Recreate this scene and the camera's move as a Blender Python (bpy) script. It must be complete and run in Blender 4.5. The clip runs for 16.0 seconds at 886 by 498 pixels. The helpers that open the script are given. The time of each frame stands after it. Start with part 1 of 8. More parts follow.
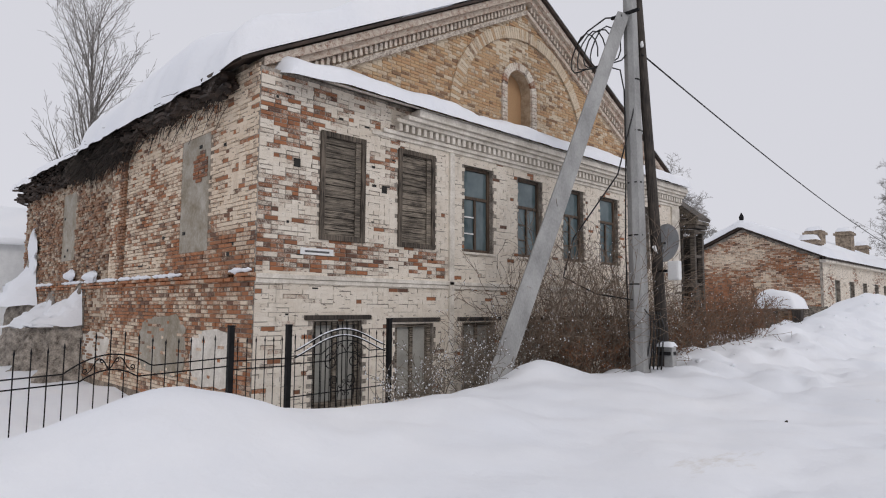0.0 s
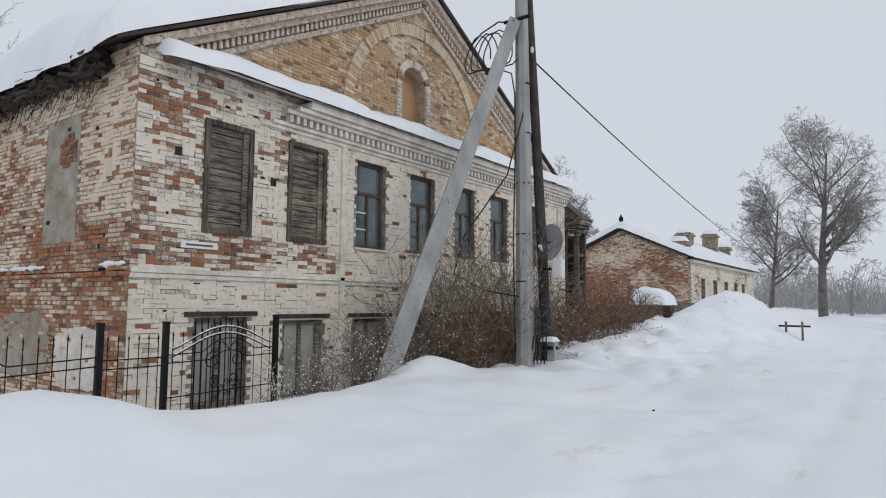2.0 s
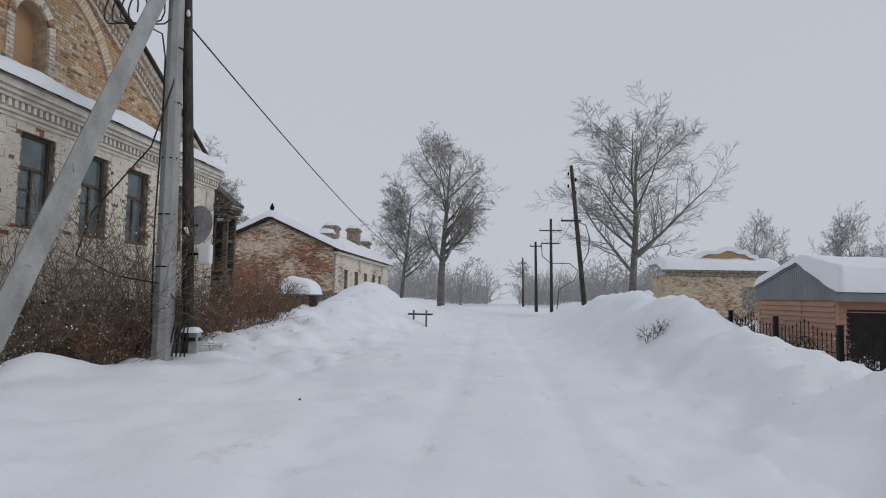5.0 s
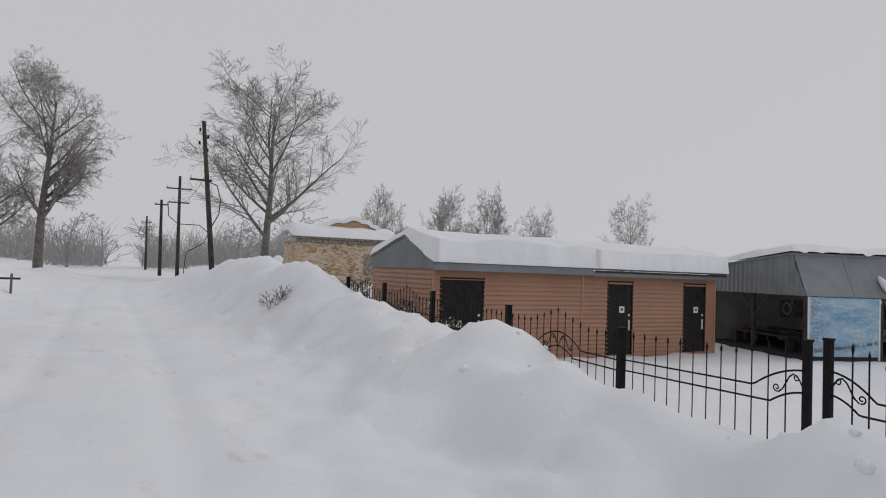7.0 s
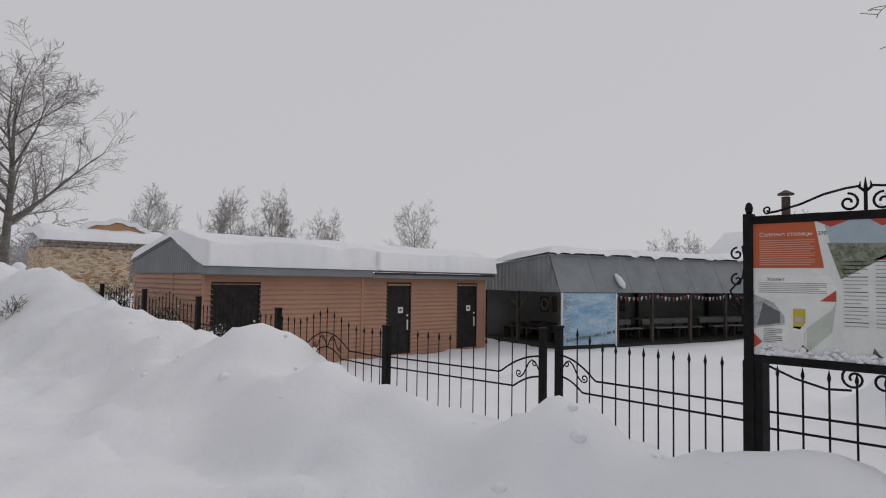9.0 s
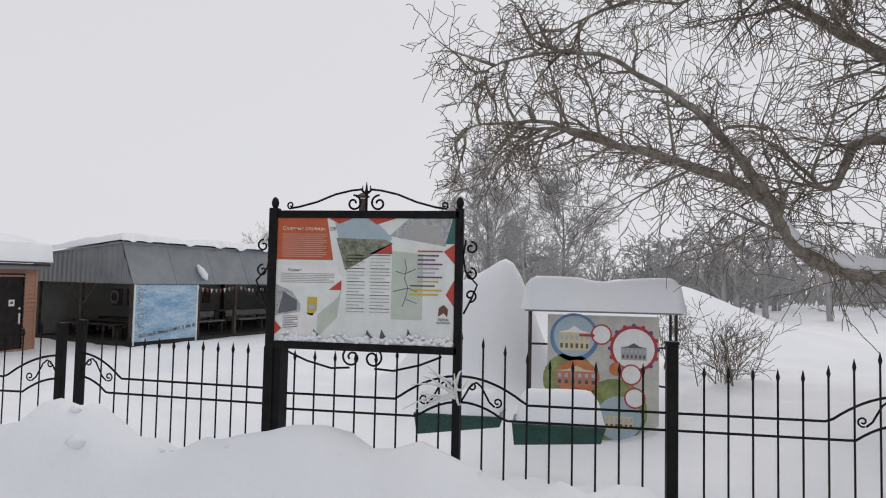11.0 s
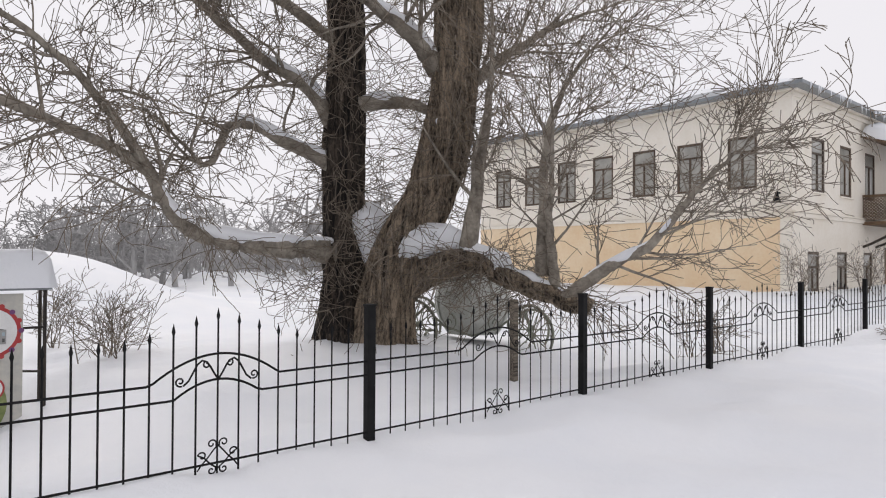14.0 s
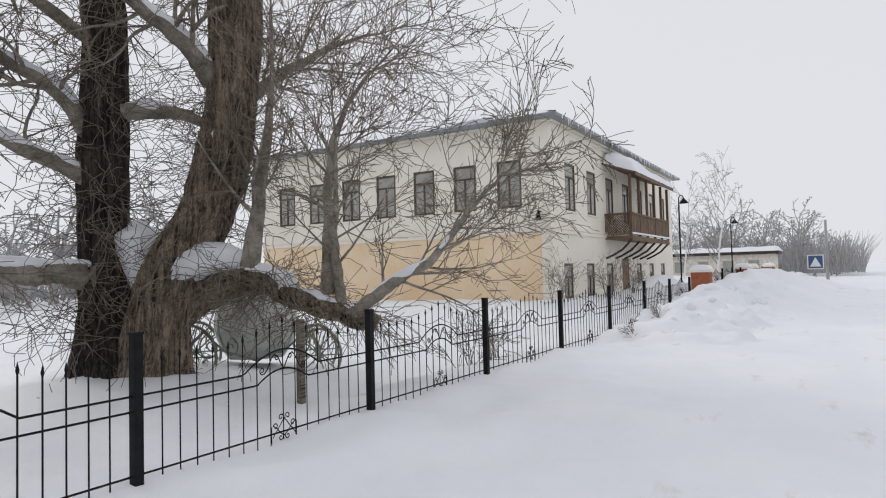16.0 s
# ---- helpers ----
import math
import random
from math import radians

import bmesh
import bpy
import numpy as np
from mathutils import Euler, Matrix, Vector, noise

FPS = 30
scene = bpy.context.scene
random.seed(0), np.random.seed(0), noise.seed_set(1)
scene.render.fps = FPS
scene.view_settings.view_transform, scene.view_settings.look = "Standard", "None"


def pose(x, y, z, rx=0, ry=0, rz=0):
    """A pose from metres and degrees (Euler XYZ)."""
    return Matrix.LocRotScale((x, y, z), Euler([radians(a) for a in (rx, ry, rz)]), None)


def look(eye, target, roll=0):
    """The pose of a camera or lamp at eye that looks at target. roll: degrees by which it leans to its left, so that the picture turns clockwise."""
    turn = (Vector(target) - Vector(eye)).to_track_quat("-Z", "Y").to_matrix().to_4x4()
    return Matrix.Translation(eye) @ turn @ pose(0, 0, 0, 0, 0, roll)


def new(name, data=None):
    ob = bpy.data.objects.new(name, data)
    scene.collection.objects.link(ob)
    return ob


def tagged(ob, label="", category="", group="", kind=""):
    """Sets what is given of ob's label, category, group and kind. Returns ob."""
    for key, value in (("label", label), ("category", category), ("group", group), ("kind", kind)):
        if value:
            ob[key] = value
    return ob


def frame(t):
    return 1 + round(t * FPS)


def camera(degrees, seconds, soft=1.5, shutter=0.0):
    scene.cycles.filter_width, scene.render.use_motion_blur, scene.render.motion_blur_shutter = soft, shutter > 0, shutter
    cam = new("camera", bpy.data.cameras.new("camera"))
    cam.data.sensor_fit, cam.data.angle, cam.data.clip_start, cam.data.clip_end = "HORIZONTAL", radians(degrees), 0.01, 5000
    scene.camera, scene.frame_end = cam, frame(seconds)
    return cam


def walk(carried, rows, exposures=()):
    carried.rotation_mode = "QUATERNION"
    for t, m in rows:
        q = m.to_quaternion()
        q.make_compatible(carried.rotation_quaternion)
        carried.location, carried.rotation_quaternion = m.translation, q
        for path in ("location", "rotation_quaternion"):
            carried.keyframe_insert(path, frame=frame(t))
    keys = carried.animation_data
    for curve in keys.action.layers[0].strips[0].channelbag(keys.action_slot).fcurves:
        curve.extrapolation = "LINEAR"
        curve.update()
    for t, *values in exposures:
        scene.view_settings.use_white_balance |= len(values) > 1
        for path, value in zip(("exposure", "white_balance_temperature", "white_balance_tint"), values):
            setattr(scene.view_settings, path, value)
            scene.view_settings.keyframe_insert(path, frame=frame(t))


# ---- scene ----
cam = camera(69.59, 16.0, soft=1.1)
PATH = [
    (0.0, pose(-0.186, 0.084, 1.586, 95.17, -0.36, 45.52)),
    (0.5, pose(-0.175, 0.091, 1.601, 95.20, -0.17, 44.07)),
    (1.0, pose(-0.167, 0.100, 1.607, 95.16, -0.24, 41.99)),
    (1.5, pose(-0.144, 0.108, 1.625, 94.78, -0.15, 39.96)),
    (2.0, pose(-0.132, 0.124, 1.606, 94.82, -0.48, 36.04)),
    (2.5, pose(-0.115, 0.114, 1.614, 94.62, -0.53, 32.14)),
    (3.0, pose(-0.094, 0.131, 1.621, 94.61, -0.03, 26.80)),
    (3.5, pose(-0.037, 0.160, 1.611, 94.40, -0.57, 21.50)),
    (3.7, pose(-0.113, 0.222, 1.548, 94.39, -0.02, 20.16)),
    (5.8, pose(-0.360, 0.440, 1.623, 94.48, -1.80, -5.30)),
    (6.0, pose(-0.330, 0.470, 1.605, 94.27, -1.47, -7.65)),
    (6.5, pose(-0.156, 0.590, 1.620, 92.50, -1.42, -17.95)),
    (7.0, pose(-0.068, 0.657, 1.647, 91.94, -2.00, -27.01)),
    (7.5, pose(-0.010, 0.644, 1.627, 92.50, -2.27, -34.27)),
    (8.0, pose(0.049, 0.593, 1.631, 91.96, -0.95, -37.50)),
    (8.5, pose(0.142, 0.571, 1.602, 92.66, -0.78, -39.99)),
    (9.0, pose(0.205, 0.553, 1.600, 92.83, -0.87, -45.68)),
    (9.5, pose(0.230, 0.574, 1.592, 93.70, -1.42, -59.36)),
    (9.7, pose(0.235, 0.585, 1.590, 93.40, -1.35, -63.45)),
    (11.8, pose(0.553, -0.187, 1.594, 92.19, -0.59, -92.13)),
    (12.0, pose(0.552, -0.214, 1.591, 91.71, -0.35, -96.05)),
    (12.2, pose(0.550, -0.244, 1.587, 90.95, -0.10, -100.1)),
    (12.5, pose(0.546, -0.290, 1.580, 89.73, 0.29, -103.29)),
    (13.0, pose(0.516, -0.382, 1.593, 90.27, -0.26, -105.87)),
    (13.5, pose(0.461, -0.475, 1.602, 91.68, -0.03, -118.34)),
    (14.0, pose(0.446, -0.518, 1.610, 90.69, -0.29, -129.38)),
    (14.5, pose(0.468, -0.537, 1.604, 90.74, -0.02, -136.59)),
    (15.0, pose(0.472, -0.551, 1.593, 90.88, 0.22, -142.81)),
    (15.5, pose(0.472, -0.557, 1.592, 91.30, -0.00, -146.37)),
    (16.0, pose(0.464, -0.557, 1.596, 92.16, 1.44, -148.37)),
]
walk(cam, PATH, [(0.0, -0.10, 6400, 14), (0.8, -0.09, 6180, 10.5), (2.0, -0.14, 6130, 9), (3.5, -0.3, 6080, 10), (6.0, -0.47, 6290, 10.5), (7.0, -0.45, 6560, 11.5), (9.0, -0.46, 6600, 13), (9.7, -0.30, 6500, 12), (11.8, 0.0, 6580, 12), (12.8, -0.02, 6600, 12.5), (14.0, 0.24, 6650, 14), (16.0, 0.06, 6440, 11)])

# ================= light =================
world = bpy.data.worlds.new("overcast")
scene.world = world
world.use_nodes = True
wn = world.node_tree
sky = wn.nodes.new("ShaderNodeTexSky")
sky.sky_type, sky.sun_disc = "NISHITA", False
SUN_UP, SUN_ROUND = 36.0, 98.0
sky.sun_elevation, sky.sun_rotation = radians(SUN_UP), radians(SUN_ROUND)
sky.dust_density, sky.air_density = 0.6, 1.0
pale = wn.nodes.new("ShaderNodeHueSaturation")
pale.inputs["Saturation"].default_value = 0.12
wn.links.new(sky.outputs["Color"], pale.inputs["Color"])
b1, b2, both = wn.nodes["Background"], wn.nodes.new("ShaderNodeBackground"), wn.nodes.new("ShaderNodeAddShader")
wn.links.new(pale.outputs["Color"], b1.inputs["Color"])
b1.inputs["Strength"].default_value = 0.005
b2.inputs["Color"].default_value, b2.inputs["Strength"].default_value = (0.80, 0.815, 0.85, 1), 0.86
wn.links.new(b1.outputs[0], both.inputs[0])
wn.links.new(b2.outputs[0], both.inputs[1])
wn.links.new(both.outputs[0], wn.nodes["World Output"].inputs["Surface"])
lamp = bpy.data.lights.new("veiled_sun", "SUN")
lamp.energy, lamp.angle, lamp.color = 0.68, radians(25), (1.0, 0.96, 0.9)
sun = new("veiled_sun", lamp)
sun.matrix_world = look((20 * math.sin(radians(SUN_ROUND)), 20 * math.cos(radians(SUN_ROUND)), 20 * math.tan(radians(SUN_UP))), (0, 0, 0))

# ================= helpers of this scene =================
class Geo:
    """Collects vertices and faces for one mesh; tone is one number per face."""

    def __init__(self):
        self.v, self.f, self.tone = [], [], []

    def add(self, verts, faces, tone=0.0):
        k = len(self.v)
        self.v.extend(verts)
        self.f.extend([tuple(i + k for i in face) for face in faces])
        self.tone.extend([tone] * len(faces))
        return self

    def box(self, x0, x1, y0, y1, z0, z1, m=None, tone=0.0):
        vs = [Vector((x, y, z)) for z in (z0, z1) for y in (y0, y1) for x in (x0, x1)]
        if m is not None:
            vs = [m @ v for v in vs]
        return self.add([tuple(v) for v in vs], [(0, 2, 3, 1), (4, 5, 7, 6), (0, 1, 5, 4), (1, 3, 7, 5), (3, 2, 6, 7), (2, 0, 4, 6)], tone)

    def prism(self, poly, axis, a, b, tone=0.0):
        """A polygon of 2D points pushed along axis x, y or z from a to b."""
        def put(p, t):
            return {"x": (t, p[0], p[1]), "y": (p[0], t, p[1]), "z": (p[0], p[1], t)}[axis]
        n = len(poly)
        vs = [put(p, a) for p in poly] + [put(p, b) for p in poly]
        fs = [tuple(range(n))[::-1], tuple(range(n, 2 * n))] + [(i, (i + 1) % n, n + (i + 1) % n, n + i) for i in range(n)]
        return self.add(vs, fs, tone)

    def tube(self, pts, radii, n=6, tone=0.0, cap=True):
        pts = [Vector(p) for p in pts]
        k, vs = len(pts), []
        side = None
        for i, p in enumerate(pts):
            d = (pts[min(i + 1, k - 1)] - pts[max(i - 1, 0)])
            d = d.normalized() if d.length > 1e-9 else Vector((0, 0, 1))
            if side is None:
                side = d.cross(Vector((0, 0, 1)) if abs(d.z) < 0.9 else Vector((1, 0, 0))).normalized()
            side = (side - d * side.dot(d))
            side = side.normalized() if side.length > 1e-6 else d.orthogonal().normalized()
            other = d.cross(side)
            r = radii[i] if isinstance(radii, (list, tuple)) else radii
            for j in range(n):
                a = 2 * math.pi * j / n
                vs.append(tuple(p + side * (r * math.cos(a)) + other * (r * math.sin(a))))
        fs = [(i * n + j, i * n + (j + 1) % n, (i + 1) * n + (j + 1) % n, (i + 1) * n + j) for i in range(k - 1) for j in range(n)]
        if cap:
            fs += [tuple(range(n))[::-1], tuple(range((k - 1) * n, k * n))]
        return self.add(vs, fs, tone)

    def sheet(self, fn, nu, nv, tone=0.0):
        vs = [tuple(fn(i / nu, j / nv)) for j in range(nv + 1) for i in range(nu + 1)]
        w = nu + 1
        return self.add(vs, [(j * w + i, j * w + i + 1, (j + 1) * w + i + 1, (j + 1) * w + i) for j in range(nv) for i in range(nu)], tone)

    def mesh(self, name, mat, smooth=False):
        me = bpy.data.meshes.new(name)
        me.from_pydata(self.v, [], self.f)
        if any(self.tone):
            at = me.attributes.new("tone", "FLOAT", "FACE")
            at.data.foreach_set("value", self.tone)
        if smooth:
            me.polygons.foreach_set("use_smooth", [True] * len(me.polygons))
        me.materials.append(mat)
        me.update()
        return me


def thing(name, label, category, group="", kind="", at=(0, 0, 0)):
    ob = new(name)
    ob.location = at
    ob.empty_display_size = 0.2
    return tagged(ob, label, category, group, kind)


def part(name, geo, mat, parent=None, label="", smooth=False, bevel=0.0, kind=""):
    data = geo if isinstance(geo, bpy.types.Mesh) else geo.mesh(name, mat, smooth)
    ob = new(name, data)
    if parent is not None:
        ob.parent = parent
        if parent.parent is None and not isinstance(geo, bpy.types.Mesh):
            ob.matrix_parent_inverse = Matrix.Translation(-Vector(parent.location))
    if label:
        ob["label"] = label
    if kind:
        ob["kind"] = kind
    if bevel:
        b = ob.modifiers.new("bevel", "BEVEL")
        b.width, b.segments, b.limit_method = bevel, 2, "ANGLE"
    return ob


def solo(name, geo, mat, label, category, smooth=False, group="", kind="", bevel=0.0):
    return tagged(part(name, geo, mat, None, "", smooth, bevel), label, category, group, kind)


def fbm(x, y, z=0.0, octaves=3):
    return noise.fractal(Vector((x, y, z)), 1.0, 2.0, octaves)


# ================= materials =================
def material(name, rough=0.8, metal=0.0):
    m = bpy.data.materials.new(name)
    m.use_nodes = True
    nt = m.node_tree
    bs = nt.nodes["Principled BSDF"]
    bs.inputs["Roughness"].default_value = rough
    bs.inputs["Metallic"].default_value = metal
    return m, nt, bs


def node(nt, kind, **kw):
    n = nt.nodes.new(kind)
    for key, value in kw.items():
        n.inputs[key].default_value = value
    return n


def coords(nt, scale=(1, 1, 1)):
    tc = nt.nodes.new("ShaderNodeTexCoord")
    mp = nt.nodes.new("ShaderNodeMapping")
    mp.inputs["Scale"].default_value = scale
    nt.links.new(tc.outputs["Object"], mp.inputs["Vector"])
    return mp.outputs["Vector"]


def world_coords(nt, scale=(1, 1, 1)):
    g = nt.nodes.new("ShaderNodeNewGeometry")
    mp = nt.nodes.new("ShaderNodeMapping")
    mp.inputs["Scale"].default_value = scale
    nt.links.new(g.outputs["Position"], mp.inputs["Vector"])
    return mp.outputs["Vector"]


def noise_tex(nt, vec, scale, detail=4, rough=0.6):
    n = node(nt, "ShaderNodeTexNoise", Scale=scale, Detail=detail, Roughness=rough)
    nt.links.new(vec, n.inputs["Vector"])
    return n.outputs["Fac"]


def ramp(nt, fac, stops):
    r = nt.nodes.new("ShaderNodeValToRGB")
    while len(r.color_ramp.elements) < len(stops):
        r.color_ramp.elements.new(0.5)
    for el, (p, c) in zip(r.color_ramp.elements, stops):
        el.position = p
        el.color = (*c, 1) if len(c) == 3 else (c[0], c[0], c[0], 1)
    nt.links.new(fac, r.inputs["Fac"])
    return r.outputs["Color"]


def mix(nt, fac, a, b, blend="MIX"):
    m = nt.nodes.new("ShaderNodeMix")
    m.data_type, m.blend_type = "RGBA", blend
    for sock, val in ((m.inputs[0], fac), (m.inputs[6], a), (m.inputs[7], b)):
        if isinstance(val, (int, float)):
            sock.default_value = val
        elif isinstance(val, tuple):
            sock.default_value = (*val, 1)
        else:
            nt.links.new(val, sock)
    return m.outputs[2]


def mathn(nt, op, a, b=0.0, clamp=False):
    m = nt.nodes.new("ShaderNodeMath")
    m.operation, m.use_clamp = op, clamp
    for sock, val in zip(m.inputs, (a, b)):
        if isinstance(val, (int, float)):
            sock.default_value = val
        else:
            nt.links.new(val, sock)
    return m.outputs[0]


def bump(nt, bs, height, strength=0.3, dist=0.01):
    b = node(nt, "ShaderNodeBump", Strength=strength, Distance=dist)
    nt.links.new(height, b.inputs["Height"])
    nt.links.new(b.outputs["Normal"], bs.inputs["Normal"])


def simple(name, c1, c2, scale=6.0, rough=0.8, metal=0.0, bump_d=0.004, stretch=(1, 1, 1), fine=40.0, lo=0.35, hi=0.65):
    """Two colours mixed by noise at two scales, with a fine relief."""
    m, nt, bs = material(name, rough, metal)
    vec = world_coords(nt, stretch)
    big, small = noise_tex(nt, vec, scale), noise_tex(nt, vec, fine, 3)
    fac = mathn(nt, "ADD", mathn(nt, "MULTIPLY", big, 0.65), mathn(nt, "MULTIPLY", small, 0.35))
    nt.links.new(ramp(nt, fac, [(lo, c1), (hi, c2)]), bs.inputs["Base Color"])
    nt.links.new(ramp(nt, small, [(0.3, (max(rough - 0.15, 0),)), (0.7, (min(rough + 0.1, 1),))]), bs.inputs["Roughness"])
    if bump_d:
        bump(nt, bs, small, 0.5, bump_d)
    return m


def brick_material(name, bare1, bare2, white, grime, per_piece):
    """Bricks: the tone of a face says how much limewash it still wears, the piece's own chance its shade."""
    m, nt, bs = material(name, 0.9)
    vec = world_coords(nt)
    if per_piece:
        chance = nt.nodes.new("ShaderNodeObjectInfo").outputs["Random"]
    else:
        chance = nt.nodes.new("ShaderNodeNewGeometry").outputs["Random Per Island"]
    at = nt.nodes.new("ShaderNodeAttribute")
    at.attribute_name = "tone"
    fine, mid = noise_tex(nt, vec, 55, 5, 0.7), noise_tex(nt, vec, 9, 4)
    bare = mix(nt, chance, bare1, bare2)
    bare = mix(nt, mathn(nt, "MULTIPLY", fine, 0.42), bare, (0.05, 0.034, 0.028))
    bare = mix(nt, ramp(nt, chance, [(0.80, (0.0,)), (0.86, (0.6,))]), bare, (0.09, 0.06, 0.05))
    wash = mix(nt, mathn(nt, "MULTIPLY", mid, 0.7), white, grime)
    wash = mix(nt, ramp(nt, mathn(nt, "FRACT", mathn(nt, "MULTIPLY", chance, 7.3)), [(0.7, (0.0,)), (1.0, (0.35,))]), wash, grime)
    wash = mix(nt, ramp(nt, noise_tex(nt, vec, 1.1, 5, 0.65), [(0.46, (0.0,)), (0.72, (0.55,))]), wash, grime)
    wash = mix(nt, ramp(nt, noise_tex(nt, world_coords(nt, (1, 1, 3.0)), 6.5, 7, 0.72), [(0.60, (0.0,)), (0.635, (0.95,))]), wash, (0.085, 0.06, 0.045))
    wash = mix(nt, ramp(nt, fine, [(0.50, (0.0,)), (0.70, (0.3,))]), wash, tuple(v * 0.6 for v in grime))
    wash = mix(nt, ramp(nt, noise_tex(nt, world_coords(nt, (3, 3, 0.5)), 1.3, 5, 0.7), [(0.56, (0.0,)), (0.76, (0.5,))]), wash, tuple(v * 0.55 for v in grime))
    edge = mathn(nt, "ADD", at.outputs["Fac"], mathn(nt, "MULTIPLY", mathn(nt, "SUBTRACT", fine, 0.5), 1.1))
    edge = mathn(nt, "ADD", edge, mathn(nt, "MULTIPLY", mathn(nt, "SUBTRACT", mid, 0.5), 0.7))
    cover = ramp(nt, edge, [(0.36, (0.0,)), (0.50, (0.55,)), (0.66, (1.0,))])
    nt.links.new(mix(nt, cover, bare, wash), bs.inputs["Base Color"])
    bump(nt, bs, mathn(nt, "ADD", mathn(nt, "ADD", fine, mid), mathn(nt, "MULTIPLY", cover, 0.5)), 0.8, 0.014)
    return m


def wood_material(name, dark, light, along, rough=0.85, snow=0.0):
    """Weathered boards: grain drawn out along one axis."""
    m, nt, bs = material(name, rough)
    stretch = {"x": (1.2, 22, 22), "y": (22, 1.2, 22), "z": (22, 22, 1.2)}[along]
    vec = world_coords(nt, stretch)
    grain, patch = noise_tex(nt, vec, 2.2, 6, 0.7), noise_tex(nt, world_coords(nt), 1.7, 3)
    col = ramp(nt, mathn(nt, "ADD", mathn(nt, "MULTIPLY", grain, 0.7), mathn(nt, "MULTIPLY", patch, 0.3)), [(0.42, dark), (0.60, light)])
    shade = ramp(nt, nt.nodes.new("ShaderNodeObjectInfo").outputs["Random"], [(0.0, (0.62,)), (1.0, (1.0,))])
    col = mix(nt, 1.0, col, shade, "MULTIPLY")
    nt.links.new(col, bs.inputs["Base Color"])
    bump(nt, bs, grain, 0.6, 0.006)
    return m


def snow_material():
    m, nt, bs = material("snow", 0.7)
    vec = world_coords(nt)
    big, fine = noise_tex(nt, vec, 0.35, 4), noise_tex(nt, vec, 14, 6, 0.65)
    clean = ramp(nt, big, [(0.3, (0.79, 0.815, 0.86)), (0.7, (0.87, 0.88, 0.90))])
    # faint brown dirt scraped up on the drive
    sep = nt.nodes.new("ShaderNodeSeparateXYZ")
    nt.links.new(nt.nodes.new("ShaderNodeNewGeometry").outputs["Position"], sep.inputs[0])
    lane = mathn(nt, "LESS_THAN", mathn(nt, "ABSOLUTE", mathn(nt, "ADD", sep.outputs["X"], 0.6)), 2.6)
    low = mathn(nt, "LESS_THAN", sep.outputs["Z"], 0.35)
    streak = noise_tex(nt, world_coords(nt, (1.6, 0.55, 1)), 0.9, 6, 0.7)
    dirt = mathn(nt, "MULTIPLY", mathn(nt, "MULTIPLY", ramp(nt, streak, [(0.59, (0.0,)), (0.70, (0.6,))]), lane), low)
    nt.links.new(mix(nt, dirt, clean, (0.58, 0.53, 0.45)), bs.inputs["Base Color"])
    bs.inputs["Subsurface Weight"].default_value = 0.0
    bump(nt, bs, mathn(nt, "ADD", fine, mathn(nt, "MULTIPLY", noise_tex(nt, vec, 4, 4), 1.5)), 0.35, 0.03)
    return m


SNOW = snow_material()
BRICK = brick_material("brick_limewashed", (0.45, 0.18, 0.08), (0.24, 0.105, 0.055), (0.88, 0.82, 0.725), (0.62, 0.53, 0.42), False)
BRICK_ONE = brick_material("brick_limewashed_single", (0.45, 0.18, 0.08), (0.24, 0.105, 0.055), (0.88, 0.82, 0.725), (0.62, 0.53, 0.42), True)
BRICK_SIDE = brick_material("brick_warm_limewashed", (0.52, 0.21, 0.09), (0.34, 0.15, 0.07), (0.88, 0.76, 0.61), (0.66, 0.50, 0.35), False)
BRICK_OLD = brick_material("brick_crumbled", (0.46, 0.24, 0.13), (0.27, 0.15, 0.09), (0.68, 0.57, 0.44), (0.44, 0.33, 0.23), False)
BRICK_TAN = brick_material("brick_ochre", (0.66, 0.44, 0.24), (0.56, 0.32, 0.16), (0.72, 0.62, 0.48), (0.60, 0.48, 0.34), False)
MORTAR_TAN = simple("ochre_mortar", (0.30, 0.21, 0.13), (0.56, 0.46, 0.34), 5, 0.95, bump_d=0.01, fine=30)
MORTAR = simple("mortar", (0.05, 0.038, 0.03), (0.46, 0.41, 0.35), 5, 0.95, bump_d=0.01, fine=30)
# darker than MORTAR: deep shadow in the flank joints is put into this colour
MORTAR_DARK = simple("shaded_mortar", (0.08, 0.06, 0.045), (0.44, 0.35, 0.26), 5, 0.95, bump_d=0.01, fine=30)
PLASTER_OLD = simple("old_plaster", (0.22, 0.18, 0.12), (0.46, 0.42, 0.36), 2.4, 0.9, bump_d=0.006, fine=18)
LIMEWASH = simple("limewash", (0.50, 0.45, 0.38), (0.84, 0.79, 0.71), 3.0, 0.9, bump_d=0.006, fine=25)
BOARD_GREY = wood_material("grey_boards", (0.035, 0.027, 0.02), (0.36, 0.305, 0.24), "y")
SHUTTER_FRAME = wood_material("shutter_frame", (0.022, 0.016, 0.012), (0.24, 0.195, 0.15), "z")
POST_WOOD = wood_material("weathered_post", (0.02, 0.017, 0.015), (0.10, 0.08, 0.065), "z")
PORCH_WOOD = wood_material("porch_wood", (0.022, 0.018, 0.015), (0.21, 0.18, 0.15), "x")
FRAME_BROWN = wood_material("brown_window_frame", (0.05, 0.032, 0.02), (0.15, 0.10, 0.065), "z", 0.6)
CONCRETE = simple("pole_concrete", (0.24, 0.24, 0.235), (0.42, 0.42, 0.41), 3, 0.85, bump_d=0.004, fine=45, stretch=(1, 1, 0.4))
IRON = simple("black_iron_paint", (0.004, 0.004, 0.0045), (0.014, 0.014, 0.015), 9, 0.62, 0.0, 0.001, fine=60)
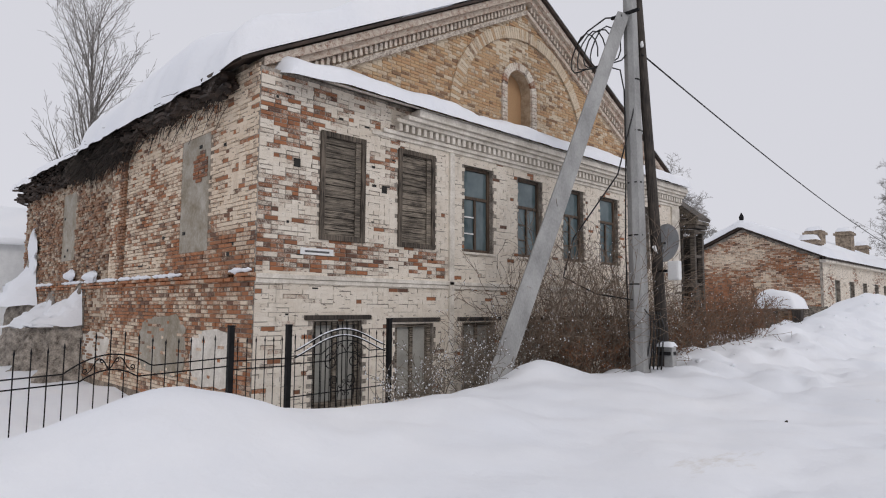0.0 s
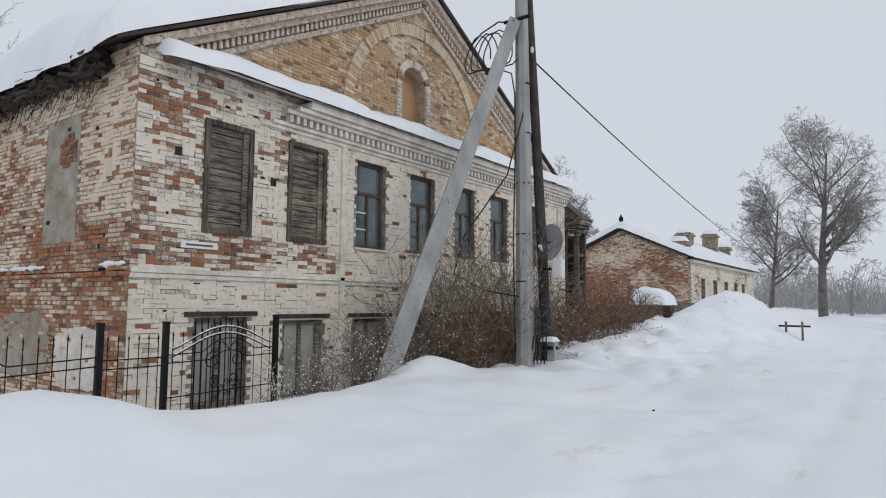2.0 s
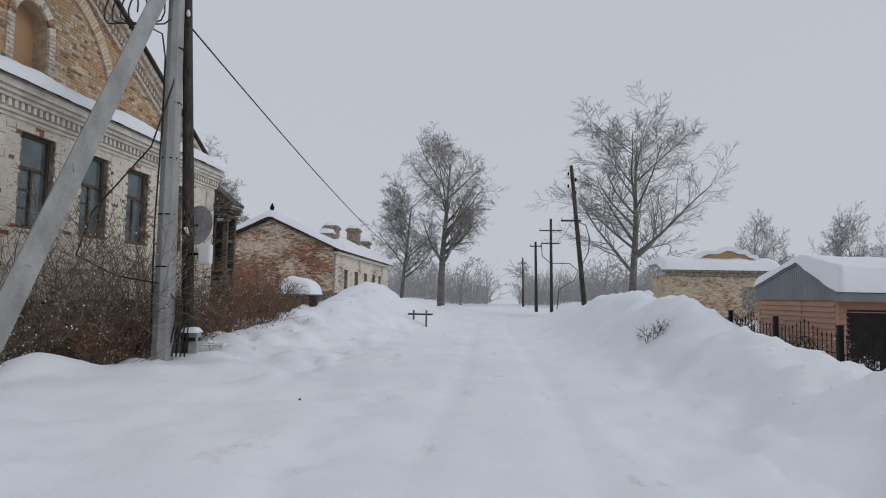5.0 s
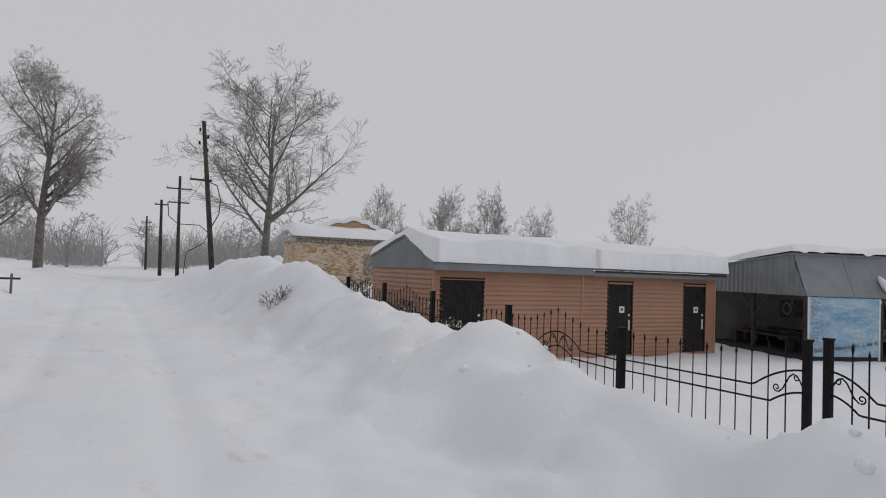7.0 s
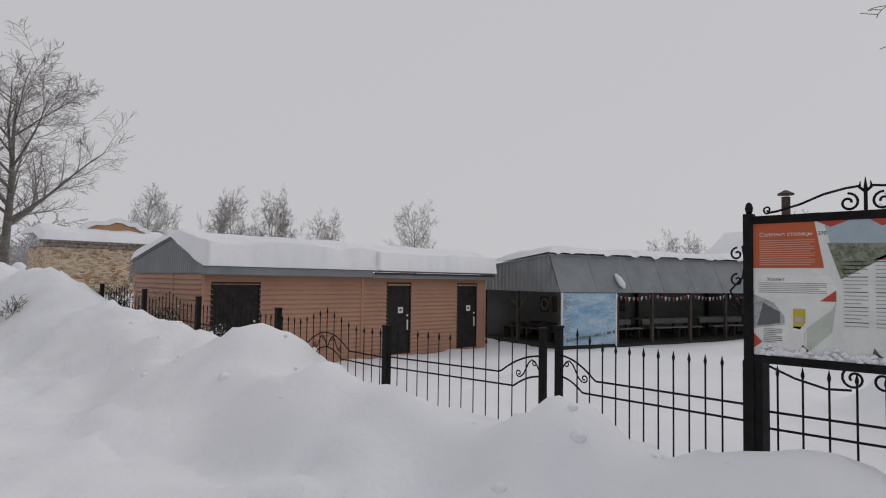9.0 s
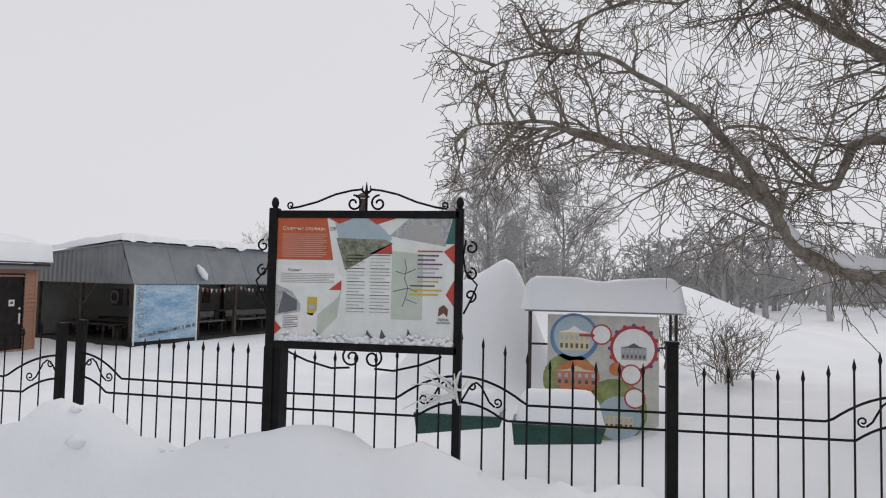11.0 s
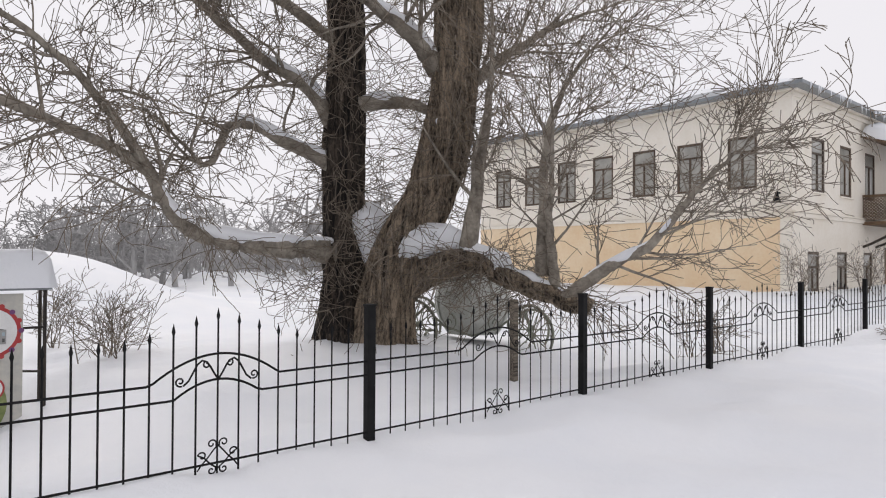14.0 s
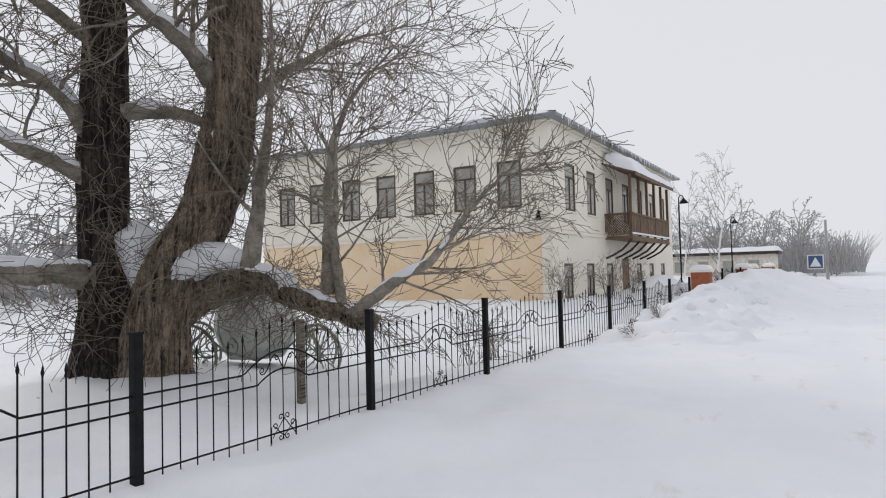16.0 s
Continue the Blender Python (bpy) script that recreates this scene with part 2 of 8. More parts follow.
RUBBER = simple("black_cable", (0.008, 0.008, 0.008), (0.02, 0.02, 0.02), 9, 0.5, 0, 0)
ROOF_IRON = simple("rusty_roof_iron", (0.022, 0.018, 0.016), (0.09, 0.06, 0.045), 3, 0.7, 0.3, 0.003)
STEEL_ROOF = simple("grey_roof_sheet", (0.17, 0.19, 0.205), (0.25, 0.27, 0.285), 1.5, 0.4, 0.2, 0.001)
SIDING = simple("terracotta_siding", (0.37, 0.195, 0.125), (0.45, 0.25, 0.165), 1.2, 0.55, 0, 0.001, fine=12)
DOOR_DARK = simple("dark_steel_door", (0.012, 0.010, 0.010), (0.030, 0.026, 0.024), 5, 0.4, 0.0, 0.001)
CREAM_UP = simple("pale_cream_plaster", (0.77, 0.71, 0.61), (0.86, 0.815, 0.735), 0.7, 0.9, bump_d=0.004, fine=9)
CREAM_LOW = simple("yellow_cream_plaster", (0.76, 0.56, 0.35), (0.84, 0.70, 0.51), 0.6, 0.9, bump_d=0.004, fine=9)
BALCONY_WOOD = wood_material("balcony_wood", (0.11, 0.065, 0.035), (0.28, 0.18, 0.105), "z", 0.7)


def bark_material(name, dark, light, cut):
    """Deep upright furrows between pale plates."""
    m, nt, bs = material(name, 0.95)
    furrow = noise_tex(nt, world_coords(nt, (15, 15, 1.0)), 1.0, 8, 0.72)
    patch = noise_tex(nt, world_coords(nt), 2.2, 4)
    chip = noise_tex(nt, world_coords(nt, (1, 1, 0.45)), 26, 6, 0.75)
    fac = mathn(nt, "ADD", mathn(nt, "MULTIPLY", furrow, 0.52), mathn(nt, "ADD", mathn(nt, "MULTIPLY", patch, 0.18), mathn(nt, "MULTIPLY", chip, 0.30)))
    nt.links.new(ramp(nt, fac, [(cut - 0.045, dark), (cut + 0.015, tuple((a + b) / 2.6 for a, b in zip(dark, light))), (cut + 0.085, light)]), bs.inputs["Base Color"])
    bump(nt, bs, mathn(nt, "ADD", furrow, mathn(nt, "MULTIPLY", chip, 0.5)), 1.0, 0.09)
    return m


BARK = bark_material("poplar_bark", (0.012, 0.009, 0.007), (0.42, 0.33, 0.24), 0.465)
BARK_DARK = bark_material("dark_poplar_bark", (0.006, 0.005, 0.0045), (0.12, 0.093, 0.072), 0.495)
BRANCH = simple("grey_branch_bark", (0.12, 0.10, 0.08), (0.38, 0.345, 0.29), 4, 0.9, 0, 0.01, fine=18)
for dull in (IRON, DOOR_DARK):
    dull.node_tree.nodes["Principled BSDF"].inputs["Specular IOR Level"].default_value = 0.15
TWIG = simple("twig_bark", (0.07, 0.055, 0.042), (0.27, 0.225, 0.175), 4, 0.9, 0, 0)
# distance haze is put into the paler twig colours of these two
HAZE_TWIG = simple("hazed_twig", (0.20, 0.185, 0.17), (0.36, 0.345, 0.325), 2, 0.9, 0, 0)
FAR_TWIG = simple("far_hazed_twig", (0.30, 0.295, 0.29), (0.43, 0.425, 0.42), 2, 0.95, 0, 0)
HEDGE_LEAF = simple("dry_brown_leaf", (0.13, 0.05, 0.022), (0.34, 0.155, 0.075), 8, 0.9, 0, 0)
WHITE_PAINT = simple("white_paint", (0.68, 0.68, 0.67), (0.80, 0.80, 0.79), 4, 0.5, 0, 0.001)
GREEN_PAINT = simple("green_planter_paint", (0.004, 0.04, 0.028), (0.012, 0.07, 0.05), 5, 0.4, 0, 0.002)
CARRIAGE_MAT = simple("carriage_white_metal", (0.40, 0.42, 0.385), (0.62, 0.63, 0.60), 5, 0.45, 0.1, 0.001)
CARRIAGE_GREEN = simple("carriage_green_iron", (0.15, 0.16, 0.125), (0.30, 0.31, 0.25), 7, 0.5, 0.2, 0.002)
POST_BRICK = simple("gate_post_brick", (0.30, 0.085, 0.04), (0.40, 0.14, 0.07), 8, 0.85, 0, 0.005)
CLOTH = simple("table_cloth", (0.16, 0.16, 0.155), (0.27, 0.27, 0.26), 6, 0.8, 0, 0.003)
# near-black colour standing in for shade inside rooms, recesses and the pavilion
DARK_IN = simple("recess_shade", (0.012, 0.012, 0.011), (0.035, 0.033, 0.03), 2, 0.95, 0, 0)
GREY_TARP = simple("grey_back_wall", (0.20, 0.20, 0.19), (0.32, 0.32, 0.30), 1.4, 0.8, 0, 0.003)
DISH_GREY = simple("weathered_dish_paint", (0.30, 0.31, 0.32), (0.42, 0.43, 0.44), 5, 0.6, 0, 0.001)
INK = simple("printed_ink", (0.06, 0.06, 0.06), (0.11, 0.11, 0.11), 8, 0.5, 0, 0)


def flat_print(name, c, rough=0.45):
    k = 0.86
    return simple(name, tuple(v * k for v in c), c, 7, rough, 0, 0, fine=50)


def glass_material():
    m, nt, bs = material("old_window_glass", 0.06)
    vec = world_coords(nt)
    n = noise_tex(nt, vec, 1.6, 3)
    nt.links.new(ramp(nt, n, [(0.3, (0.055, 0.085, 0.095)), (0.7, (0.13, 0.175, 0.185))]), bs.inputs["Base Color"])
    bs.inputs["Specular IOR Level"].default_value = 0.7
    bump(nt, bs, n, 0.15, 0.02)
    return m


GLASS = glass_material()
GLASS_PALE = simple("curtained_glass", (0.27, 0.265, 0.24), (0.40, 0.39, 0.35), 2, 0.15, 0, 0)

# ================= ground =================
def bumpf(x, y, cx, cy, amp, rx, ry=None):
    ry = ry or rx
    return amp * np.exp(-(((x - cx) / rx) ** 2 + ((y - cy) / ry) ** 2))


def step(a, b, v):
    t = np.clip((v - a) / (b - a), 0, 1)
    return t * t * (3 - 2 * t)


MOUNDS = (  # x, y, height, reach across, reach along
    (-6.8, 2.6, 0.5, 1.5, 1.3), (-7.9, 10.2, 0.48, 0.85, 1.1), (-6.3, 6.2, 0.08, 1.4, 2.5), (-7.6, 17.5, 0.35, 1.6, 2.5), (-7.4, 21.5, 0.55, 1.7, 2.2),
    (-7.8, 26, 0.8, 2.2, 3), (-7.2, 33, 2, 2.6, 4.5), (-7.5, 44, 1.4, 3, 6), (-4.8, 55, 0.8, 3, 6), (11.2, -0.8, -0.42, 1.3, 1.3),
    (8, 24, 0.7, 3, 5), (13.7, 2, 1.45, 1, 0.85), (13.8, 0.85, 1.72, 0.85, 0.64), (13.6, 1.4, 0.75, 1.7, 1.6), (10.7, -7, 0.4, 2.6, 2.6),
    (27, -4, 1.9, 5, 4), (31, 2, 1.6, 6, 5), (3.9, -16.6, 0.35, 1.1, 1.6), (3.9, -19.5, 0.65, 1.4, 1.3), (4, -22.8, 0.75, 1.4, 1.6),
    (3.4, -26.5, 0.95, 1.7, 2.4), (3.2, -33, 1.4, 2.2, 5), (2.6, -45, 1, 2.6, 7), (7.5, -32, 1, 1.2, 2.5),
    (4.4, 44, 0.9, 2.2, 6), (4.4, 36, 0.83, 2, 5), (4.4, 29, 1.35, 1.9, 4.5), (4.4, 22.8, 1.24, 1.8, 3.6), (4.4, 18.2, 1.19, 1.6, 2.3),
    (4.4, 15.6, 0.72, 1.3, 1.7), (4.4, 13, 0.73, 1.2, 1.5), (4.4, 10.9, 0.6, 1.1, 1.2), (4.4, 9.3, 0.41, 1.1, 1), (4.4, 7.85, 0.76, 1.1, 0.75),
    (3.95, 6.2, 0.6, 0.78, 0.75), (3.95, 5, 0.32, 0.74, 0.8), (3.95, 3.9, 0.24, 0.62, 0.65), (4.1, 3.1, 0.44, 0.55, 0.42), (4.1, 2.1, 0.39, 0.58, 0.7),
    (4.1, 0.68, 0.40, 0.51, 0.48), (4.1, -0.34, 0.36, 0.43, 0.34), (4.75, -0.95, 0.12, 0.7, 0.6), (4.2, 1.5, 0.30, 0.45, 0.36),
)


def ground_height(x, y):
    x, y = np.asarray(x, float), np.asarray(y, float)
    h = np.zeros(np.broadcast(x, y).shape)
    for cx, cy, amp, rx, ry in MOUNDS:
        h = h + bumpf(x, y, cx, cy, amp, rx, ry)
    along_left = step(-12, 0, y) * (1 - step(34, 60, y))
    h = h + 0.22 * np.exp(-((x + 6.6) / 1.5) ** 2) * along_left
    h = h - 0.42 * step(7.6, 9.2, -x) * step(-6, 3.5, y) * (1 - step(17, 26, y))
    bank = step(-1.6, 0.6, y) * (1 - step(26, 60, y))
    h = h + 0.20 * np.exp(-((x - 4.4) / 0.9) ** 2) * bank
    yard = step(5.3, 7.4, x)
    h = h - yard * (0.62 * step(-3.5, 0.5, y) * (1 - step(20, 34, y)) + 0.32 * step(-3.5, 0.5, -y - 3) * (1 - step(14, 22, -y)))
    h = h + 0.42 * step(6, 9, x) * step(15, 22, -y)
    h = h + 0.55 * step(9, 20, np.abs(x)) * step(36, 60, np.abs(y))
    h = h + 0.9 * step(30, 60, y) * step(7, 13, np.abs(x))
    # wheel ruts
    for cx in (-1.35, 0.35):
        h = h - 0.05 * np.exp(-((x - cx - 0.25 * np.sin(y * 0.13)) / 0.2) ** 2)
    return h


PRINTS = [(1.55 + 0.17 * (k % 2) - 0.05 * k, 4.1 + 0.62 * k) for k in range(9)] + [(-2.4 + 0.2 * (k % 2), 5.0 + 0.6 * k) for k in range(12)] + [(0.6 - 0.3 * k, -6 - 0.7 * k) for k in range(6)]


def rough_height(x, y):
    near = math.exp(-((x / 40) ** 2 + (y / 60) ** 2))
    side = min(1.0, abs(x) / 3.5)
    lump = 0.11 * fbm(x * 0.75, y * 0.75, 2.0) * (0.25 + 0.75 * side) + 0.028 * fbm(x * 2.6, y * 2.6, 5.0, 3) * (0.5 + 0.5 * side)
    if 2.4 < x < 5.6 and -1.2 < y < 30:
        lump += 0.14 * fbm(x * 1.3, y * 1.0, 9.0) + 0.16 * (0.18 - abs(fbm(x * 1.5, y * 1.2, 17.0))) + 0.03 * fbm(x * 4.0, y * 4.0, 3.0)
    if 2.0 < x < 6 and y < -13:
        lump += min(1.0, (-13 - y) / 3) * (0.36 * fbm(x * 1.2, y * 1.2, 19.0) + 0.15 * fbm(x * 3.2, y * 3.2, 23.0))
    if -9.6 < x < -4.2 and y > 11:
        lump += min(1.0, (y - 11) / 4) * (0.30 * fbm(x * 0.9, y * 0.9, 29.0) + 0.08 * fbm(x * 3, y * 3, 31.0))
    if x < 2.5:
        for px, py in PRINTS:
            q = ((x - px) / 0.15) ** 2 + ((y - py) / 0.22) ** 2
            if q < 6:
                lump -= 0.10 * math.exp(-q)
    return lump * near


def build_ground():
    def axis(lo, hi, fine, far):
        mid = list(np.arange(lo, hi + 1e-6, fine))
        out, d, v = [], fine, hi
        while v < far:
            d *= 1.22
            v += d
            out.append(v)
        back, d, v = [], fine, lo
        while v > -far:
            d *= 1.22
            v -= d
            back.append(v)
        return back[::-1] + mid + out
    xs, ys = axis(-11.0, 15.4, 0.16, 1800), axis(-27.0, 30.0, 0.16, 1800)
    X, Y = np.meshgrid(xs, ys)
    Z = ground_height(X, Y)
    g = Geo()
    w = len(xs)
    for j, y in enumerate(ys):
        for i, x in enumerate(xs):
            g.v.append((x, y, float(Z[j, i]) + rough_height(x, y)))
    g.f = [(j * w + i, j * w + i + 1, (j + 1) * w + i + 1, (j + 1) * w + i) for j in range(len(ys) - 1) for i in range(w - 1)]
    g.tone = [0.0] * len(g.f)
    tagged(part("ground", g, SNOW, smooth=True), "deep white snow over street and yards, with banks and ruts", "snow ground", kind="structure")


def gz(x, y):
    return float(ground_height(x, y)) + rough_height(x, y)


build_ground()


# ================= walls =================
def wall_core(geo, place, u0, u1, z0, z1, depth, openings):
    """A thick wall in blocks that leave the openings free. place(u, d, z): d is outward."""
    us = sorted({u0, u1, *[v for o in openings for v in (o[0], o[1]) if u0 < v < u1]})
    zs = sorted({z0, z1, *[v for o in openings for v in (o[2], o[3]) if z0 < v < z1]})
    for a, b in zip(us, us[1:]):
        for c, d in zip(zs, zs[1:]):
            um, zm = (a + b) / 2, (c + d) / 2
            if any(o[0] < um < o[1] and o[2] < zm < o[3] for o in openings):
                continue
            vs = [place(u, k, z) for z in (c, d) for k in (-depth, 0) for u in (a, b)]
            geo.add(vs, [(0, 2, 3, 1), (4, 5, 7, 6), (0, 1, 5, 4), (1, 3, 7, 5), (3, 2, 6, 7), (2, 0, 4, 6)])


def weld(ob):
    """Joins the blocks of a wall into one body."""
    bm = bmesh.new()
    bm.from_mesh(ob.data)
    bmesh.ops.remove_doubles(bm, verts=bm.verts, dist=0.0005)
    bm.to_mesh(ob.data)
    bm.free()
    return ob


def lay_bricks(geo, place, u0, u1, z0, z1, openings, tone, inside=None, gap=0.045, proud=0.014, single=None, rnd=None, uneven=0.006, bridge=0.60, spread=0.35):
    """Courses of bricks on a wall; those that single() picks are handed back instead of being joined."""
    rnd = rnd or random.Random(5)
    course, length, joint = 0.079, 0.262, 0.012
    picked = []
    n = int((z1 - z0) / course)
    for r in range(n):
        z = z0 + r * course
        u = u0 - (length / 2 if r % 2 else 0)
        header = r % 4 == 3
        step_u = length / 2 if header else length
        while u < u1:
            a, b = max(u, u0) + joint / 2, min(u + step_u, u1) - joint / 2
            u += step_u
            zm = z + course / 2
            for o in openings:
                if o[2] < zm < o[3]:
                    if o[0] < (a + b) / 2 < o[1]:
                        a = b
                    elif a < o[0] < b + 0.02:
                        b = o[0] - rnd.uniform(0, 0.05)
                    elif a - 0.02 < o[1] < b:
                        a = o[1] + rnd.uniform(0, 0.05)
            if b - a < 0.05 or (inside and not (inside(a, zm) and inside(b, zm))):
                continue
            a, b = a + rnd.uniform(-0.008, 0.008) * (a > u0 + 0.02), b + rnd.uniform(-0.008, 0.008) * (b < u1 - 0.02)
            t = tone((a + b) / 2, zm)
            out = max(0.003, proud + rnd.uniform(-uneven, uneven))
            if rnd.random() < gap:
                out = 0.002
                t = min(t, 0.3)
            swing = 1.0 if t < 0.8 else max(0.25, 1.0 - 2.0 * (t - 0.8))
            t = max(0.001, min(1.0, t + swing * rnd.uniform(-spread, spread)))
            zt = z + course - joint
            e = 0.006
            if t > bridge:
                # limewash bridges the joints here
                a, b, e = a - 0.6 * joint, b + rnd.choice((-0.9, -0.5, 0.6, 0.6) if t < 0.86 else (-0.7, 0.6, 0.6, 0.6, 0.6, 0.6)) * joint, 0.001
                zt = z + course + 0.001 - joint * rnd.choice((0, 0, 0, 0.4, 0.8, 1.2, 1.6) if t < 0.86 else (0, 0, 0, 0, 0, 0, 0, 0, 0.6, 1.3))
                out = 0.013 + rnd.uniform(-0.002, 0.002)
            if single and single((a + b) / 2, zm) and b - a > 0.2 and t <= bridge:
                picked.append((a, z, t))
                continue
            vs = [place(a, 0, z), place(b, 0, z), place(b, 0, zt), place(a, 0, zt)]
            vs += [place(a + e, out, z + e), place(b - e, out, z + e), place(b - e, out, zt - e), place(a + e, out, zt - e)]
            geo.add(vs, [(4, 5, 6, 7), (0, 1, 5, 4), (1, 2, 6, 5), (2, 3, 7, 6), (3, 0, 4, 7)], t)
    return picked


# ================= the old brick house =================
HX, HY0, HY1, HX1 = -10.0, 5.3, 20.95, -26.7
house = thing("brick_house", "derelict two-storey limewashed brick house with thick roof snow", "house", at=(-18, 13, 0))


def front(u, d, z):
    return (HX + d, u, z)


def flank(u, d, z):
    return (u, HY0 - d, z)


UP = [(y, y + 0.97, 2.82, 4.79) for y in (6.56, 8.43, 10.37, 12.29, 14.19, 16.02, 17.92)]
LOW = [(6.47, 7.55, -0.25, 1.33), (8.39, 9.41, -0.25, 1.27), (10.35, 11.4, -0.25, 1.27), (12.3, 13.3, -0.25, 1.27), (14.2, 15.2, -0.25, 1.27), (16.1, 17.1, -0.25, 1.27)]
g = Geo()
wall_core(g, front, HY0, HY1, -0.9, 5.72, 0.6, UP + LOW)
front_wall = weld(part("front_wall", g, MORTAR, house, "limewashed brick street front, flaking to red brick"))


def front_tone(u, z):
    base = 0.60 + 0.32 * min(1, max(0, (u - 6.2) / 3.4))
    base += 0.34 * fbm(u * 0.9, z * 1.3, 3.0) + 0.26 * fbm(u * 2.6, z * 3.4, 8.0) + 0.12
    if 2.15 < z < 2.8 and u < 9.9:
        base -= 0.34
    if z < 2.0:
        base += 0.16
    if u < 6.0 and z > 2.2:
        base -= 0.02
    if z > 4.85 and u < 8:
        base -= 0.10
    if u > 9.9:
        base = max(base, 0.78) + 0.26
    return base


g = Geo()
ones = lay_bricks(g, front, HY0 + 0.01, HY1, -0.5, 5.7, UP + LOW, front_tone, gap=0.05, single=lambda u, z: 5.5 < u < 9.9 and 2.1 < z < 5.4)
part("brickwork", g, BRICK, front_wall, kind="stuff")
# the bricks nearest the street, one by one
brick_meshes = []
for k in range(6):
    b = Geo()
    t, e = (k + 0.5) / 6, 0.006
    vs = [(0, 0, 0), (0, 0.25, 0), (0, 0.25, 0.067), (0, 0, 0.067), (0.013, e, e), (0.013, 0.25 - e, e), (0.013, 0.25 - e, 0.067 - e), (0.013, e, 0.067 - e)]
    b.add(vs, [(4, 5, 6, 7), (0, 1, 5, 4), (1, 2, 6, 5), (2, 3, 7, 6), (3, 0, 4, 7)], t)
    brick_meshes.append(b.mesh("brick", BRICK_ONE))

# left flank
PANELS = [(-13.16, -11.86, 2.62, 4.9), (-21.9, -20.6, 2.86, 4.85), (-17.4, -16.2, 2.62, 4.9)]
g = Geo()
wall_core(g, flank, HX1, HX - 0.6, -0.9, 5.9, 0.6, [])
flank_wall = part("side_wall", g, MORTAR_DARK, house, "eroded red brick side wall with limewash remains")


def flank_tone(u, z):
    base = 0.62 + 0.40 * fbm(u * 0.5, z * 0.8, 7.0) + 0.28 * fbm(u * 2.2, z * 3.0, 2.0)
    if 1.1 < z < 2.15:
        base -= 0.32
    if 2.15 < z < 2.9 and u > -13.5:
        base -= 0.3
    if z > 4.2:
        base += 0.12
    if u > -11.2 and z > 2.2:
        base += 0.16
    if u < -18:
        base -= 0.12
    return base


g = Geo()
lay_bricks(g, flank, -17.5, HX, -0.3, 5.85, PANELS[:1], flank_tone, gap=0.12, proud=0.020, uneven=0.012, bridge=0.92, spread=0.24)
part("brickwork", g, BRICK_SIDE, flank_wall, kind="stuff")
g = Geo()
lay_bricks(g, flank, HX1, -17.5, -0.3, 5.85, PANELS[1:2], lambda u, z: 0.42 + 0.4 * fbm(u * 0.7, z * 0.9, 4.0), gap=0.22, proud=0.035, uneven=0.03)
part("crumbled_brickwork", g, BRICK_OLD, flank_wall, kind="stuff")
# orange brick showing through the plaster panel
g = Geo()
lay_bricks(g, lambda u, d, z: (u, HY0 - 0.014 - d, z), -12.6, -11.95, 3.9, 4.62, [], lambda u, z: 0.05, proud=0.01, inside=lambda u, z: abs(u + 12.27) / 0.4 + abs(z - 4.27) / 0.42 < 1.25)
part("bare_brick_spot", g, BRICK, flank_wall, kind="stuff")
# worn pilaster strip
g = Geo()
lay_bricks(g, lambda u, d, z: (u, HY0 - 0.02 - d, z), -16.75, -16.35, 2.2, 5.8, [], lambda u, z: 0.16 + 0.3 * fbm(u, z * 1.4), proud=0.06, gap=0.1, uneven=0.015)
part("worn_pilaster", g, BRICK_OLD, flank_wall)
# snow lodged on broken ledges of the wall
for u, z, w, h in ((-25.2, 3.5, 0.62, 0.5), (-24.9, 2.75, 0.45, 0.55), (-20.6, 2.4, 0.7, 0.16), (-18.6, 2.32, 0.6, 0.18)):
    s_ = Geo()
    s_.sheet(lambda s, t: (u + w * math.cos(2 * math.pi * s) * math.sin(math.pi * t) * (0.85 + 0.6 * fbm(1.6 * t + u, 0.8 * math.cos(2 * math.pi * s), z)), HY0 - 0.04 - 0.07 * (1 + math.sin(2 * math.pi * s)) * math.sin(math.pi * t), z + h * math.cos(math.pi * t) * (0.85 + 0.6 * fbm(1.2 * math.cos(2 * math.pi * s), u, 2))), 24, 16)
    part("lodged_snow", s_, SNOW, flank_wall, smooth=True)
for a, b, c, d in PANELS[:2]:
    g = Geo()
    g.sheet(lambda s, t: (a + (b - a) * s, HY0 - 0.004 - 0.006 * abs(fbm(s * 4 + a, t * 6)), c + (d - c) * t), 14, 20)
    part("plaster_panel", g, PLASTER_OLD, flank_wall, "grey plaster over a bricked-up window")
for a, b, c, d, mt in ((-15.2, -12.6, 0.15, 1.35, PLASTER_OLD), (-12.4, -10.7, 0.1, 1.1, LIMEWASH), (-19.5, -17.2, 0.1, 0.9, LIMEWASH)):
    g = Geo()
    n = 26
    ring = []
    for i in range(n):
        t = 2 * math.pi * i / n
        rr = 1 + 0.22 * fbm(math.cos(t) * 1.5 + a, math.sin(t) * 1.5)
        sx, sz = math.copysign(abs(math.cos(t)) ** 0.6, math.cos(t)), math.copysign(abs(math.sin(t)) ** 0.6, math.sin(t))
        ring.append(((a + b) / 2 + (b - a) / 2 * sx * rr, (c + d) / 2 + (d - c) / 2 * sz * rr))
    g.prism(ring, "y", HY0 - 0.028, HY0)
    part("plaster_patch", g, mt, flank_wall, "patch of old plaster left on the brick")
